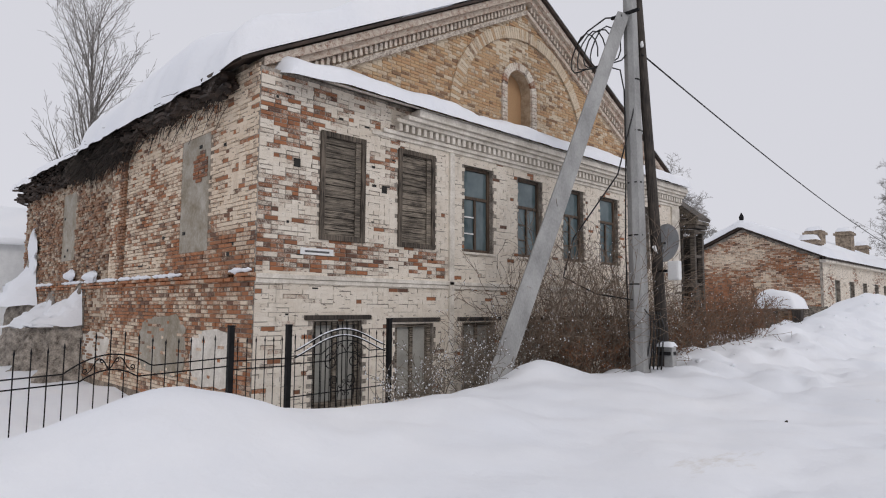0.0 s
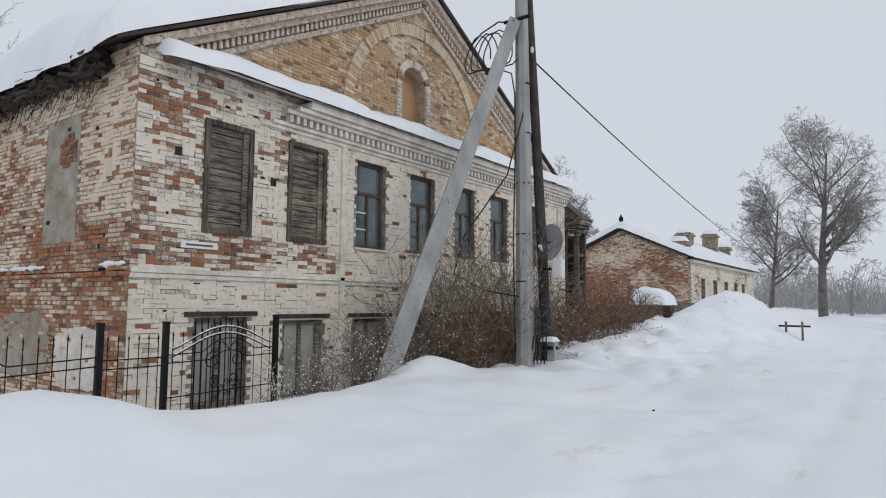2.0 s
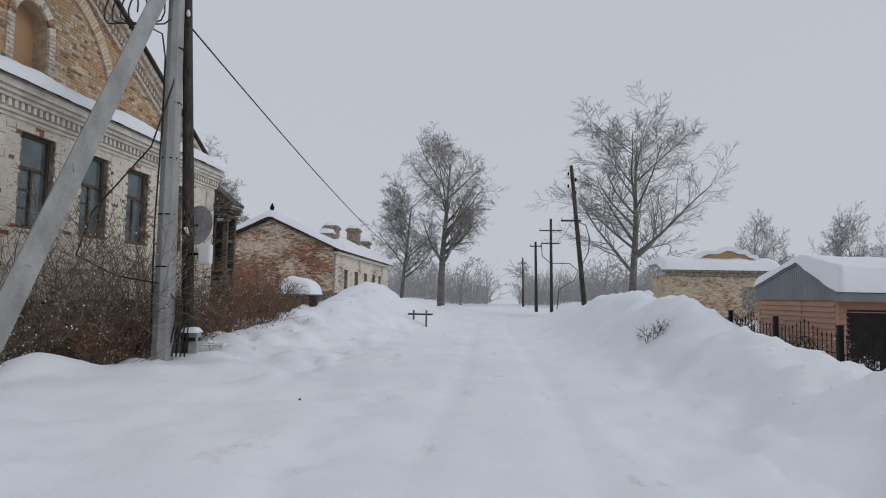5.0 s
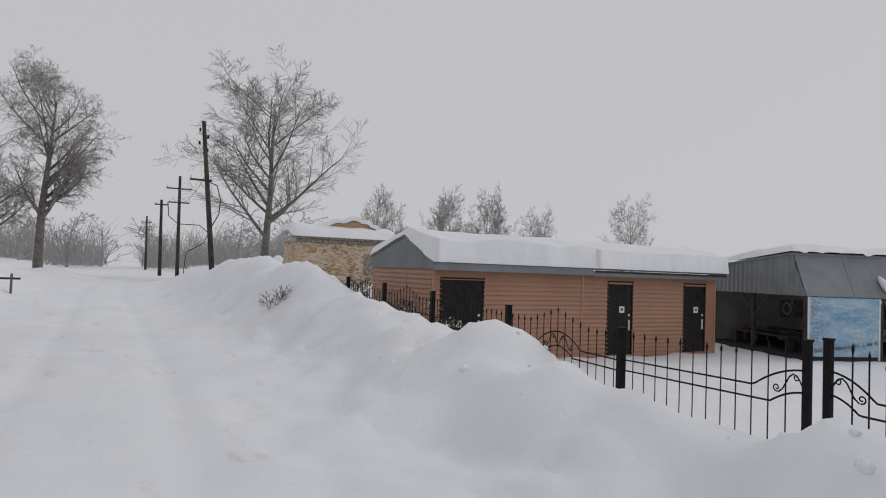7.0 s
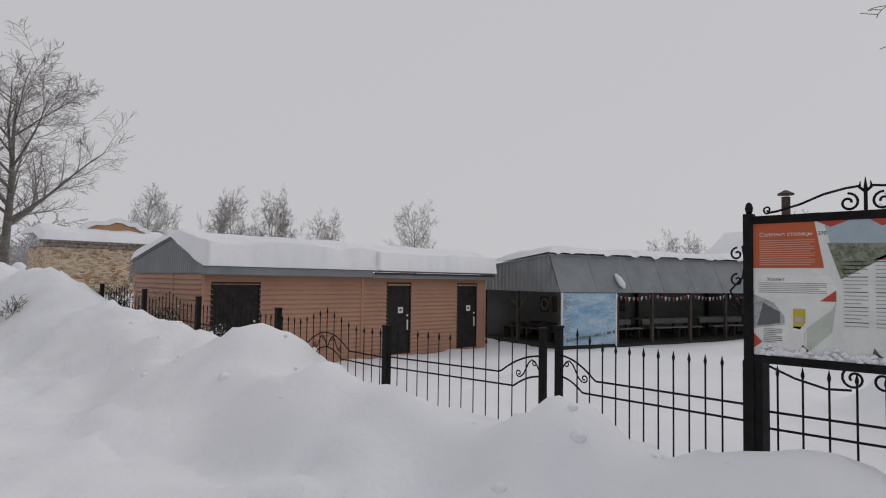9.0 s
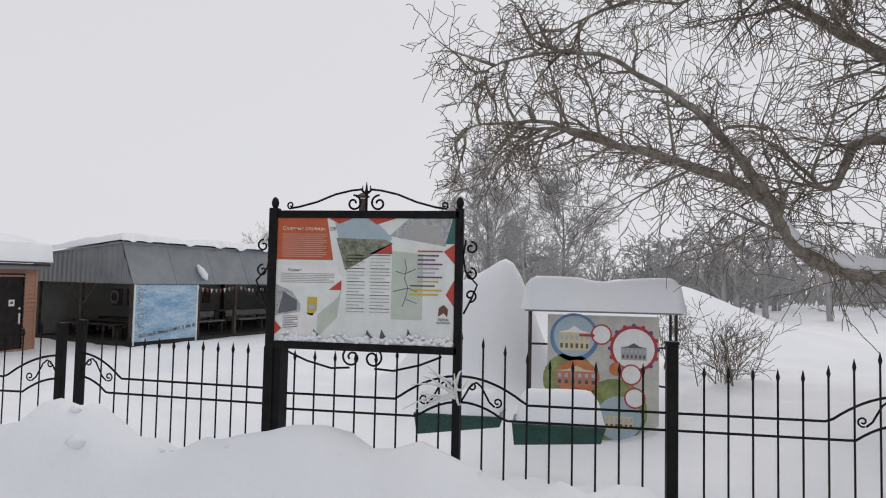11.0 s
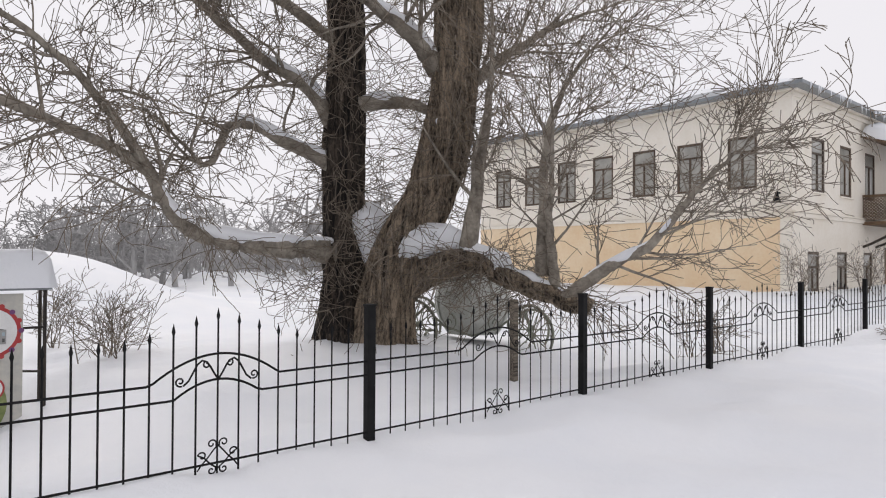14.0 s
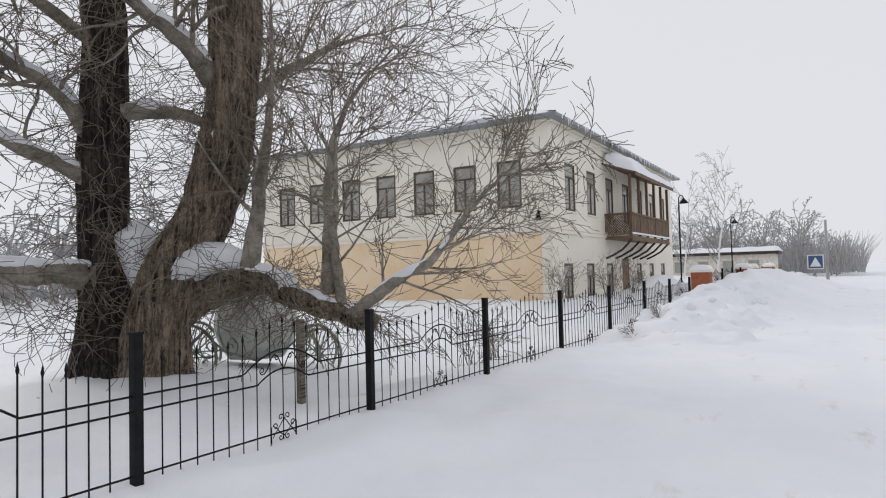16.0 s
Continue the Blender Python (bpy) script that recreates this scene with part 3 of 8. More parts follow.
# dark patches paint the shade of lost bricks; rubble buttress at flank's far end
g = Geo()
rnd = random.Random(11)
for k in range(60):
    u, z = rnd.uniform(-26, -11), rnd.uniform(2.4, 5.6)
    g.box(u, u + rnd.choice((0.12, 0.25)), HY0 - 0.019, HY0 - 0.01, z, z + 0.068)
for k in range(22):
    u, z = rnd.uniform(5.5, 9.8), rnd.uniform(0.9, 5.4)
    if any(o[0] - 0.2 < u < o[1] and o[2] - 0.1 < z < o[3] for o in UP + LOW):
        continue
    g.box(HX + 0.01, HX + 0.019, u, u + rnd.uniform(0.04, 0.13), z, z + rnd.uniform(0.02, 0.05))
part("brick_hole_shade", g, DARK_IN, house, kind="stuff")
for k, (u, r, h) in enumerate(((-25.4, 1.5, 3.4), (-22.8, 0.9, 2.0), (-19.6, 0.5, 2.3))):
    g = Geo()
    g.sheet(lambda s, t: (u + r * (s - 0.5) * 2 * (1 - 0.55 * t), HY0 - 0.02 - (1 - t) * 1.1 * math.sin(math.pi * s) * (1 + 0.4 * fbm(s * 5 + k, t * 5)), -0.6 + (h + 0.6) * t + 0.15 * fbm(s * 6, t * 6 + k)), 18, 18)
    part("rubble_buttress", g, MORTAR, flank_wall, "crumbled masonry slope against the wall")
    s_ = Geo()
    s_.sheet(lambda s, t: (u + r * (s - 0.5) * 1.6 * (1 - 0.5 * t), HY0 - 0.07 - (1 - t) * 1.1 * math.sin(math.pi * s) * (1 + 0.4 * fbm(s * 5 + k, t * 5)) * 1.05, h * 0.45 + h * 0.42 * t + 0.12 * fbm(s * 6, t * 6 + k)), 14, 12)
    part("snow_patch", s_, SNOW, flank_wall, smooth=True)

# belt course, with snow on it
g = Geo()
g.box(HX, HX + 0.07, HY0, HY1, 2.05, 2.13).box(HX, HX + 0.045, HY0, HY1, 1.97, 2.046)
part("belt_course", g, LIMEWASH, front_wall, bevel=0.008)
g = Geo()
lay_bricks(g, flank, HX1, HX + 0.05, 2.0, 2.17, [], lambda u, z: 0.22, proud=0.085, gap=0.12, uneven=0.012)
part("belt_course", g, BRICK_SIDE, flank_wall, kind="stuff")


def snow_cap(name, x0, x1, y0, y1, z, h, parent=None, seed=0, base=None, edge=0.16, res=0.12, label="", lump=0.3, deep=None):
    """A soft pillow of snow over a rectangle. base(x, y): height under it."""
    nu, nv = max(6, int((x1 - x0) / res)), max(6, int((y1 - y0) / res))
    nu, nv = min(nu, 140), min(nv, 140)
    top = Geo()

    def put(s, t):
        x, y = x0 + (x1 - x0) * s, y0 + (y1 - y0) * t
        d = min(min(s, 1 - s) * (x1 - x0), min(t, 1 - t) * (y1 - y0))
        k = min(1.0, d / edge)
        k = math.sqrt(max(0, 1 - (1 - k) ** 2))
        b = base(x, y) if base else z
        return (x + 0.04 * fbm(x * 2, y * 2, seed), y + 0.04 * fbm(x * 2, y * 2, seed + 4), b + (deep(x, y) if deep else h) * k * (1 + lump * fbm(x * 0.6, y * 0.6, seed)) + (0.0 if k > 0 else -0.01))
    top.sheet(put, nu, nv)
    return part(name, top, SNOW, parent, label, smooth=True)


g = Geo()
rnd = random.Random(3)
u = -26
while u < -10.1:
    w = min(rnd.uniform(0.7, 2.4), -10.02 - u)
    if rnd.random() < 0.85:
        n = max(5, int(w / 0.045))
        pts = [(u + w * i / n, HY0 - 0.06 + 0.015 * fbm(u + i, 1), 2.185 + 0.03 * fbm(u + i * 0.4, 2)) for i in range(n + 1)]
        g.tube(pts, [0.016 + 0.036 * max(0.0, math.sin(math.pi * i / n)) ** 0.5 * max(0.15, 0.8 + 1.1 * fbm(u + i * 0.22, 5)) for i in range(n + 1)], 9)
    u += w + rnd.uniform(-0.1, 0.15)
part("ledge_snow", g, SNOW, flank_wall, smooth=True, kind="stuff")

# cornice with dentils; it is lost on the corner bay
g = Geo()
CO0 = 7.7
for k, (za, zb, out) in enumerate(((4.98, 5.06, 0.05), (5.064, 5.14, 0.10), (5.30, 5.38, 0.20), (5.384, 5.47, 0.27), (5.474, 5.62, 0.34))):
    g = Geo().box(HX, HX + out, CO0 + 0.25 * k, HY1 + 0.1, za, zb)
    if k == 0:
        cornice = part("cornice", g, LIMEWASH, front_wall, "crumbling white brick cornice with dentils", bevel=0.01)
    else:
        part("moulding", g, LIMEWASH, front_wall, bevel=0.01)
dent = Geo().box(0, 0.16, 0, 0.085, 0, 0.145)
dent_mesh = dent.mesh("dentil", LIMEWASH)
y = CO0 + 0.6
while y < HY1 - 0.05:
    d = part("dentil", dent_mesh, LIMEWASH, front_wall)
    d.location = (HX, y, 5.148)
    y += 0.17
for y in (9.86, 20.4):
    g = Geo().box(HX, HX + 0.07, y, y + 0.14 if y < 10 else HY1, -0.5, 4.97)
    part("pilaster", g, LIMEWASH, front_wall, bevel=0.01)
# ledge roof over the cornice and its snow
g = Geo()
g.prism([(HX + 0.30, 5.64), (HX + 0.30, 5.67), (HX - 0.45, 5.95), (HX - 0.45, 5.90)], "y", HY0 + 1.3, HY1 + 0.15)
part("ledge_roof", g, LIMEWASH, house)
snow_cap("ledge_snow", HX - 0.5, HX + 0.46, HY0 + 0.35, HY1 + 0.2, 0, 0.29, house, 3, lambda x, y: 5.66 + (HX + 0.42 - x) * 0.33 - 0.10 * max(0.0, 1 - (y - HY0 - 0.35) / 1.2), 0.30, 0.07, "", 0.5)

# gable
GX, AY, AZ, SL = HX - 0.42, 13.12, 9.98, 0.525


def gable_line(y):
    return AZ - abs(y - AY) * SL


def gfront(u, d, z):
    return (GX + d, u, z)


g = Geo()
arch_in = [(12.85 - 0.5 * math.cos(math.pi * i / 14), 7.25 + 0.5 * math.sin(math.pi * i / 14)) for i in range(15)]
g.prism([(HY0 + 0.1, 5.6), (12.35, 5.6)] + arch_in + [(13.35, 5.6), (HY1 - 0.1, 5.6), (HY1 - 0.1, gable_line(HY1 - 0.1)), (AY, AZ), (HY0 + 0.1, gable_line(HY0 + 0.1))], "x", GX - 0.5, GX)
gable = part("gable_wall", g, MORTAR_TAN, house, "ochre brick gable with a blind arched niche")
NICHE = (12.34, 13.36, 5.9, 7.25)


def in_gable(u, z):
    if z > gable_line(u) - 0.06:
        return False
    if NICHE[0] - 0.02 < u < NICHE[1] + 0.02 and z < NICHE[3]:
        return False
    return math.hypot(u - 12.85, z - NICHE[3]) > 0.53 or z < NICHE[3]


g = Geo()
lay_bricks(g, gfront, HY0 + 0.1, HY1 - 0.1, 5.75, AZ, [], lambda u, z: 0.30 + 0.5 * fbm(u * 0.6, z * 0.8, 12) + (0.25 if gable_line(u) - z < 0.7 else 0), in_gable, gap=0.03)
part("brickwork", g, BRICK_TAN, gable, kind="stuff")
g = Geo()
arch = [(12.85 + 0.5 * math.cos(math.pi * i / 14), NICHE[3] + 0.5 * math.sin(math.pi * i / 14)) for i in range(15)]
g.prism([(NICHE[0], NICHE[2])] + [(12.35, NICHE[2])] + [(NICHE[1], NICHE[2])] + arch, "x", GX - 0.34, GX - 0.32)
part("niche_back", g, BRICK_TAN, gable, "bare brick filling of the arched niche")


band_rnd = random.Random(2)


def arc_band(geo, cy, cz, r0, r1, a0, a1, out, n=40):
    """A raised band of bricks on edge round an arch."""
    for i in range(n):
        p, q = a0 + (a1 - a0) * (i + 0.06) / n, a0 + (a1 - a0) * (i + 0.94) / n
        pts = [(cy + r * math.cos(t), cz + r * math.sin(t)) for r, t in ((r0, p), (r1, p), (r1, q), (r0, q))]
        if all(z < gable_line(y) - 0.1 for y, z in pts):
            vs = [(GX, *pt) for pt in pts] + [(GX + out, *pt) for pt in pts]
            geo.add(vs, [(4, 5, 6, 7), (0, 1, 5, 4), (1, 2, 6, 5), (2, 3, 7, 6), (3, 0, 4, 7)], 0.35 + 0.6 * band_rnd.random())


g = Geo()
arc_band(g, 12.85, NICHE[3], 0.5, 0.70, 0, math.pi, 0.06, 22)
for yy in (NICHE[0] - 0.2, NICHE[1]):
    for k in range(14):
        g.box(GX, GX + 0.06, yy, yy + 0.2, 5.95 + k * 0.094, 6.03 + k * 0.094, None, 0.6)
part("niche_surround", g, BRICK, gable, "whitewashed brick surround of the niche", kind="stuff")
g = Geo()
arc_band(g, 13.1, 6.05, 2.55, 2.85, 0.0, math.pi, 0.07, 90)
part("arch_band", g, BRICK_TAN, gable, "raised whitewashed arch over the niche", kind="stuff")
# stepped rake mouldings with small dentils
g = Geo()
for sgn in (-1, 1):
    for k, (d0, d1, out) in enumerate(((0.0, 0.16, 0.30), (0.164, 0.30, 0.20), (0.50, 0.62, 0.10))):
        ye = AY + sgn * 7.7
        g.prism([(AY, AZ - d0), (ye, gable_line(ye) - d0), (ye, gable_line(ye) - d1), (AY, AZ - d1)], "x", GX, GX + out, 0.55)
    for k in range(58):
        yy = AY + sgn * (0.15 + k * 0.13)
        zz = gable_line(yy) - 0.46
        g.box(GX, GX + 0.13, yy - 0.035, yy + 0.035, zz, zz + 0.14, None, 0.6)
part("rake_moulding", g, BRICK, gable, "stepped brick moulding along the gable")

# roof with its snow
EY = HY0 - 0.35


def roof_z(y):
    return AZ + 0.10 - abs(y - AY) * SL


g = Geo()
for sgn in (-1, 1):
    ye = AY + sgn * (AY - EY)
    g.prism([(AY, AZ + 0.02), (AY, AZ + 0.08), (ye, roof_z(ye)), (ye, roof_z(ye) - 0.06)], "x", HX1 - 0.4, GX + 0.38)
part("roof", g, ROOF_IRON, house, "rusty sheet iron roof edge under snow")
g = Geo()


def roof_snow(s, t):
    x = HX1 - 0.6 + (GX + 0.40 - HX1 + 0.6) * s
    ye = EY - 0.22 + 0.24 * fbm(x * 0.5, 3.3) + 0.16 * fbm(x * 1.9, 7.7)
    y = ye + (AY + 0.3 - ye) * t
    ragged = step(-19.6, -18.3, x)
    thick = (0.16 + 0.56 * ragged) * (1 + 0.30 * fbm(x * 0.4, y * 0.4, 1.0)) + 0.42 * math.exp(-((x + 14.0) / 2.6) ** 2 - ((y - 6.1) / 1.4) ** 2)
    k = min(1, t / 0.12, (1 - s) / 0.035 if s < 1 else 0)
    k = math.sqrt(max(0, 1 - (1 - k) ** 2))
    low = -0.42 * math.exp(-t / 0.02) * (0.6 + 0.8 * abs(fbm(x * 1.1, 8.0)))
    return (x, y, roof_z(max(y, EY)) - max(0, EY - y) * 0.6 + thick * k + 0.02 + low * 0.4 * (1 - k))


g.sheet(roof_snow, 130, 60)
g.sheet(lambda s, t: (HX1 - 0.6 + (GX + 0.40 - HX1 + 0.6) * s, AY - 0.3 + (AY - EY + 0.55) * t, roof_z(AY - 0.3 + (AY - EY + 0.55) * t + (0.3 if t < 0.04 else 0)) + 0.32 * math.sqrt(max(0, min(1, (1 - s) / 0.03, (1 - t) / 0.06 + 0.02)))), 60, 20)
part("roof_snow", g, SNOW, house, "thick overhanging snow on the roof", smooth=True)
# ragged eave: rotten boards, and dry weeds on the cornice
g = Geo()
rnd = random.Random(8)
for k in range(460):
    x = rnd.uniform(HX1, HX - 0.75)
    z = 5.66 + 0.12 * fbm(x, 1.0) + rnd.uniform(-0.55 if x < -16 else -0.25, -0.05)
    m = Matrix.Translation((x, EY + rnd.uniform(0.02, 0.25), z)) @ Euler((rnd.uniform(-0.4, 0.4), rnd.uniform(-0.3, 0.3), rnd.uniform(-0.7, 0.7))).to_matrix().to_4x4()
    g.box(-rnd.uniform(0.05, 0.3), rnd.uniform(0.05, 0.3), -0.05, 0.05, -0.03, 0.03, m)
g.box(HX1 - 0.2, GX - 0.5, EY + 0.05, HY0 + 0.02, 5.66, 5.80)
part("rotten_eave", g, ROOF_IRON, house, "dark rotten eave boards")
g = Geo()
for k in range(2000):
    x = rnd.uniform(-23, HX - 0.8) if k < 650 else rnd.uniform(-20, -16)
    y0, z0 = HY0 - rnd.uniform(0, 0.3), 5.75 + rnd.uniform(-0.6, 0.15) * (1 if k > 500 else 0.5)
    d = Vector((rnd.uniform(-0.3, 0.3), rnd.uniform(-0.35, 0.0), rnd.uniform(-0.5, 0.05)))
    g.tube([(x, y0, z0), Vector((x, y0, z0)) + d * 0.5, Vector((x, y0, z0)) + d + Vector((0, 0, -0.08))], 0.006, 3, cap=False)
part("dry_growth", g, POST_WOOD, house, kind="stuff")


# windows of the house
def framed_box(geo, y0, y1, z0, z1, x0, x1, wdt):
    geo.box(x0, x1, y0, y0 + wdt, z0, z1).box(x0, x1, y1 - wdt, y1, z0, z1)
    geo.box(x0, x1, y0 + wdt, y1 - wdt, z0, z0 + wdt).box(x0, x1, y0 + wdt, y1 - wdt, z1 - wdt, z1)
    return geo


rnd = random.Random(21)
for k, (y0, y1, z0, z1) in enumerate(UP):
    if k < 2:
        g = framed_box(Geo(), y0 - 0.03, y1 + 0.03, z0 - 0.03, z1 + 0.03, HX - 0.10, HX + 0.05, 0.10)
        win = part("boarded_window", g, SHUTTER_FRAME, front_wall, "window boarded over with weathered grey planks", bevel=0.006)
        z = z0 + 0.06
        while z < z1 - 0.08:
            h = rnd.uniform(0.10, 0.15)
            top = min(z + h - rnd.uniform(0.006, 0.016), z1 - 0.06)
            b = Geo().box(HX - 0.06, HX - 0.025 + rnd.uniform(-0.014, 0.012), y0 + 0.062 + rnd.uniform(0, 0.012), y1 - 0.062, z + 0.003, top)
            part("plank", b, BOARD_GREY, win)
            z += h
        # dark sheets paint the shade of the room and of the plank gaps
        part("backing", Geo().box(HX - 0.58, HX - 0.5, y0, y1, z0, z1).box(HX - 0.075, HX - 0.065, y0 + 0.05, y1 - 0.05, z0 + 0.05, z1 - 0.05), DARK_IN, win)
        part("side_strip", Geo().box(HX - 0.02, HX + 0.012, y1 - 0.19, y1 - 0.062, z0 + 0.06, z1 - 0.06), BOARD_GREY, win, bevel=0.004)
    else:
        g = framed_box(Geo(), y0, y1, z0, z1, HX - 0.20, HX - 0.10, 0.075)
        g.box(HX - 0.19, HX - 0.11, y0 + 0.075, y1 - 0.075, z0 + 1.22, z0 + 1.29)
        g.box(HX - 0.19, HX - 0.11, (y0 + y1) / 2 - 0.03, (y0 + y1) / 2 + 0.03, z0 + 0.075, z0 + 1.22)
        win = part("window", g, FRAME_BROWN, front_wall, "old window with brown frame and bluish panes", bevel=0.005)
        for a, b, c, d in ((y0 + 0.075, y1 - 0.075, z0 + 1.29, z1 - 0.075), (y0 + 0.075, (y0 + y1) / 2 - 0.03, z0 + 0.075, z0 + 1.22), ((y0 + y1) / 2 + 0.03, y1 - 0.075, z0 + 0.075, z0 + 1.22)):
            part("pane", Geo().box(HX - 0.156, HX - 0.150, a, b, c, d), GLASS, win)
        for zz in (0.42, 0.8):
            part("glazing_bar", Geo().box(HX - 0.148, HX - 0.125, y0 + 0.08, y0 + 0.45, z0 + zz, z0 + zz + 0.03), WHITE_PAINT if k == 2 else FRAME_BROWN, win)
        part("sill", Geo().box(HX - 0.1, HX + 0.06, y0 - 0.05, y1 + 0.05, z0 - 0.06, z0 - 0.01), LIMEWASH, win, bevel=0.008)
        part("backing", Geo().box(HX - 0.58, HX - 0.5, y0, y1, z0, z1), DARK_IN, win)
for k, (y0, y1, z0, z1) in enumerate(LOW):
    g = framed_box(Geo(), y0, y1, z0, z1, HX - 0.2, HX - 0.06, 0.1)
    g.box(HX - 0.18, HX - 0.09, (y0 + y1) / 2 - 0.04, (y0 + y1) / 2 + 0.04, z0 + 0.1, z1 - 0.1)
    win = part("ground_floor_window", g, BOARD_GREY, front_wall, "low window with grey frame and dusty panes", bevel=0.006)
    for a, b in ((y0 + 0.1, (y0 + y1) / 2 - 0.04), ((y0 + y1) / 2 + 0.04, y1 - 0.1)):
        part("pane", Geo().box(HX - 0.15, HX - 0.14, a, b, z0 + 0.1, z1 - 0.1), GLASS_PALE, win)
    part("lintel", Geo().box(HX - 0.05, HX + 0.05, y0 - 0.2, y1 + 0.2, z1 + 0.004, z1 + 0.09), POST_WOOD, win, bevel=0.01)
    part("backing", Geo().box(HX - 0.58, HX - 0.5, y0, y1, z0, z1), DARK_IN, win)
    if k == 0:
        for i in range(9):
            part("grille_bar", Geo().tube([(HX - 0.03, y0 + 0.06 + i * 0.12, z0), (HX - 0.03, y0 + 0.06 + i * 0.12, z1 - 0.03)], 0.011, 6), IRON, win)
# street plate, its writing as a bar, and wall anchors
g = Geo().box(HX + 0.02, HX + 0.03, 6.15, 6.85, 2.50, 2.62)
pl = part("street_plate", g, WHITE_PAINT, house, "small white street name plate")
part("lettering_bar", Geo().box(HX + 0.0305, HX + 0.0325, 6.24, 6.76, 2.54, 2.575), INK, pl)
part("wall_vent", Geo().tube([(HX - 0.02, 13.62, 3.55), (HX + 0.03, 13.62, 3.55)], 0.11, 14), DARK_IN, house, "round black vent in the wall")
# thin dark slabs paint the shade inside two anchor holes
for yy, zz in ((5.98, 4.05), (7.98, 3.83)):
    part("anchor_hole_shade", Geo().box(HX + 0.008, HX + 0.022, yy, yy + 0.13, zz, zz + 0.15), DARK_IN, house)

# wooden porch at the far end of the front
porch = thing("wooden_porch", "dark weathered wooden entrance porch beside the brick house", "porch", at=(-9.4, 22.3, 0))
RX, RZ, EX, EZ = -10.6, 5.66, -9.3, 4.62
part("roof", Geo().prism([(RX, RZ - 0.10), (RX, RZ), (EX, EZ), (EX - 0.02, EZ - 0.09)], "y", 20.98, 21.95).prism([(RX, RZ - 0.10), (RX, RZ), (-11.9, EZ), (-11.88, EZ - 0.09)], "y", 20.98, 21.95), PORCH_WOOD, porch, "sagging plank roof")
for k, (drop, y) in enumerate(((0.09, 20.94), (0.20, 20.985))):
    part("barge_board", Geo().prism([(RX, RZ - drop), (EX - 0.03 * k, EZ - drop), (EX - 0.03 * k, EZ - drop - 0.10), (RX, RZ - drop - 0.10)], "y", y, y + 0.03), BOARD_GREY, porch)
for k in range(8):
    z = 4.52 + k * 0.115
    half = max(0.05, (RZ - 0.2 - z) / 0.80)
    part("gable_board", Geo().box(RX - half, RX + half, 21.06 + 0.008 * (k % 2), 21.10, z, z + 0.105), PORCH_WOOD, porch)
for k, (z, out) in enumerate(((4.40, 0.14), (4.28, 0.07), (4.12, 0.0))):
    part("beam", Geo().box(-11.5, -9.46 + out, 21.02 - out, 21.28, z, z + 0.11).box(-9.68, -9.46 + out, 21.284, 21.88, z, z + 0.11), BOARD_GREY if k == 0 else PORCH_WOOD, porch, bevel=0.01)
for x, y in ((-9.58, 21.15), (-10.05, 21.2), (-9.58, 21.75)):
    part("post", Geo().box(x - 0.08, x + 0.08, y - 0.07, y + 0.07, 0.1, 4.118), PORCH_WOOD, porch, bevel=0.01)
for z in (2.35, 3.3):
    part("rail", Geo().box(-9.97, -9.66, 21.16, 21.22, z, z + 0.09).box(-9.62, -9.54, 21.225, 21.68, z, z + 0.09), PORCH_WOOD, porch)
for k in range(3):
    part("wall_plank", Geo().box(-9.64 + 0.005 * (k % 2), -9.62, 21.26 + k * 0.2, 21.44 + k * 0.2, 0.2, 2.3), PORCH_WOOD, porch)
part("side_wall", Geo().box(-11.1, -10.14, 21.3, 21.35, 0.2, 4.11), PORCH_WOOD, porch)
part("side_wall", Geo().box(-11.1, -9.64, 21.86, 21.91, 0.2, 4.11), PORCH_WOOD, porch)
snow_cap("roof_snow", RX - 0.35, RX + 0.3, 21.0, 21.95, 0, 0.13, porch, 9, lambda x, y: RZ - abs(x - RX) * 0.80, 0.15, 0.06)

# ================= poles and wires by the house =================
utility = thing("concrete_pole", "grey concrete utility pole with a leaning brace", "utility pole", at=(-7.35, 13.25, 0))
part("shaft", Geo().tube([(-7.33, 13.28, -0.3), (-7.36, 13.26, 4.5), (-7.42, 13.22, 11.2)], [0.23, 0.195, 0.14], 8), CONCRETE, utility, smooth=False, bevel=0.01)
part("brace", Geo().tube([(-8.46, 9.42, -0.35), (-7.98, 11.24, 4.0), (-7.5, 13.06, 8.35)], [0.29, 0.25, 0.20], 4), CONCRETE, utility, "square concrete brace leaning on the pole", bevel=0.015)
part("bracket", Geo().box(-7.75, -7.05, 12.98, 13.05, 8.33, 8.39).box(-7.5, -7.42, 12.9, 13.4, 8.26, 8.32), IRON, utility)
for z in (2.1, 3.2, 4.4, 5.6, 6.8):
    part("strap", Geo().tube([(-7.36, 13.26, z), (-7.36, 13.26, z + 0.03)], 0.225 - 0.008 * z, 10), IRON, utility)
wooden = thing("wooden_pole", "dark weathered wooden pole on a concrete stub", "utility pole", at=(-6.95, 13.7, 0))
part("shaft", Geo().tube([(-6.98, 13.68, 0.3), (-7.12, 13.6, 4.0), (-7.42, 13.46, 10.8)], [0.135, 0.12, 0.09], 10), POST_WOOD, wooden, smooth=True)
part("stub", Geo().box(-6.93, -6.73, 13.56, 13.76, -0.3, 0.75), CONCRETE, wooden, bevel=0.015)
part("binding", Geo().tube([(-6.92, 13.67, 0.55), (-6.92, 13.67, 0.63)], 0.20, 10), IRON, wooden)
part("insulator", Geo().tube([(-7.2, 13.4, 7.62), (-7.2, 13.4, 7.68), (-7.2, 13.4, 7.76)], [0.03, 0.045, 0.025], 8), WHITE_PAINT, wooden)
snow_cap("stub_snow", -7.1, -6.7, 13.5, 13.85, 0.74, 0.12, wooden, 2, None, 0.1, 0.06)


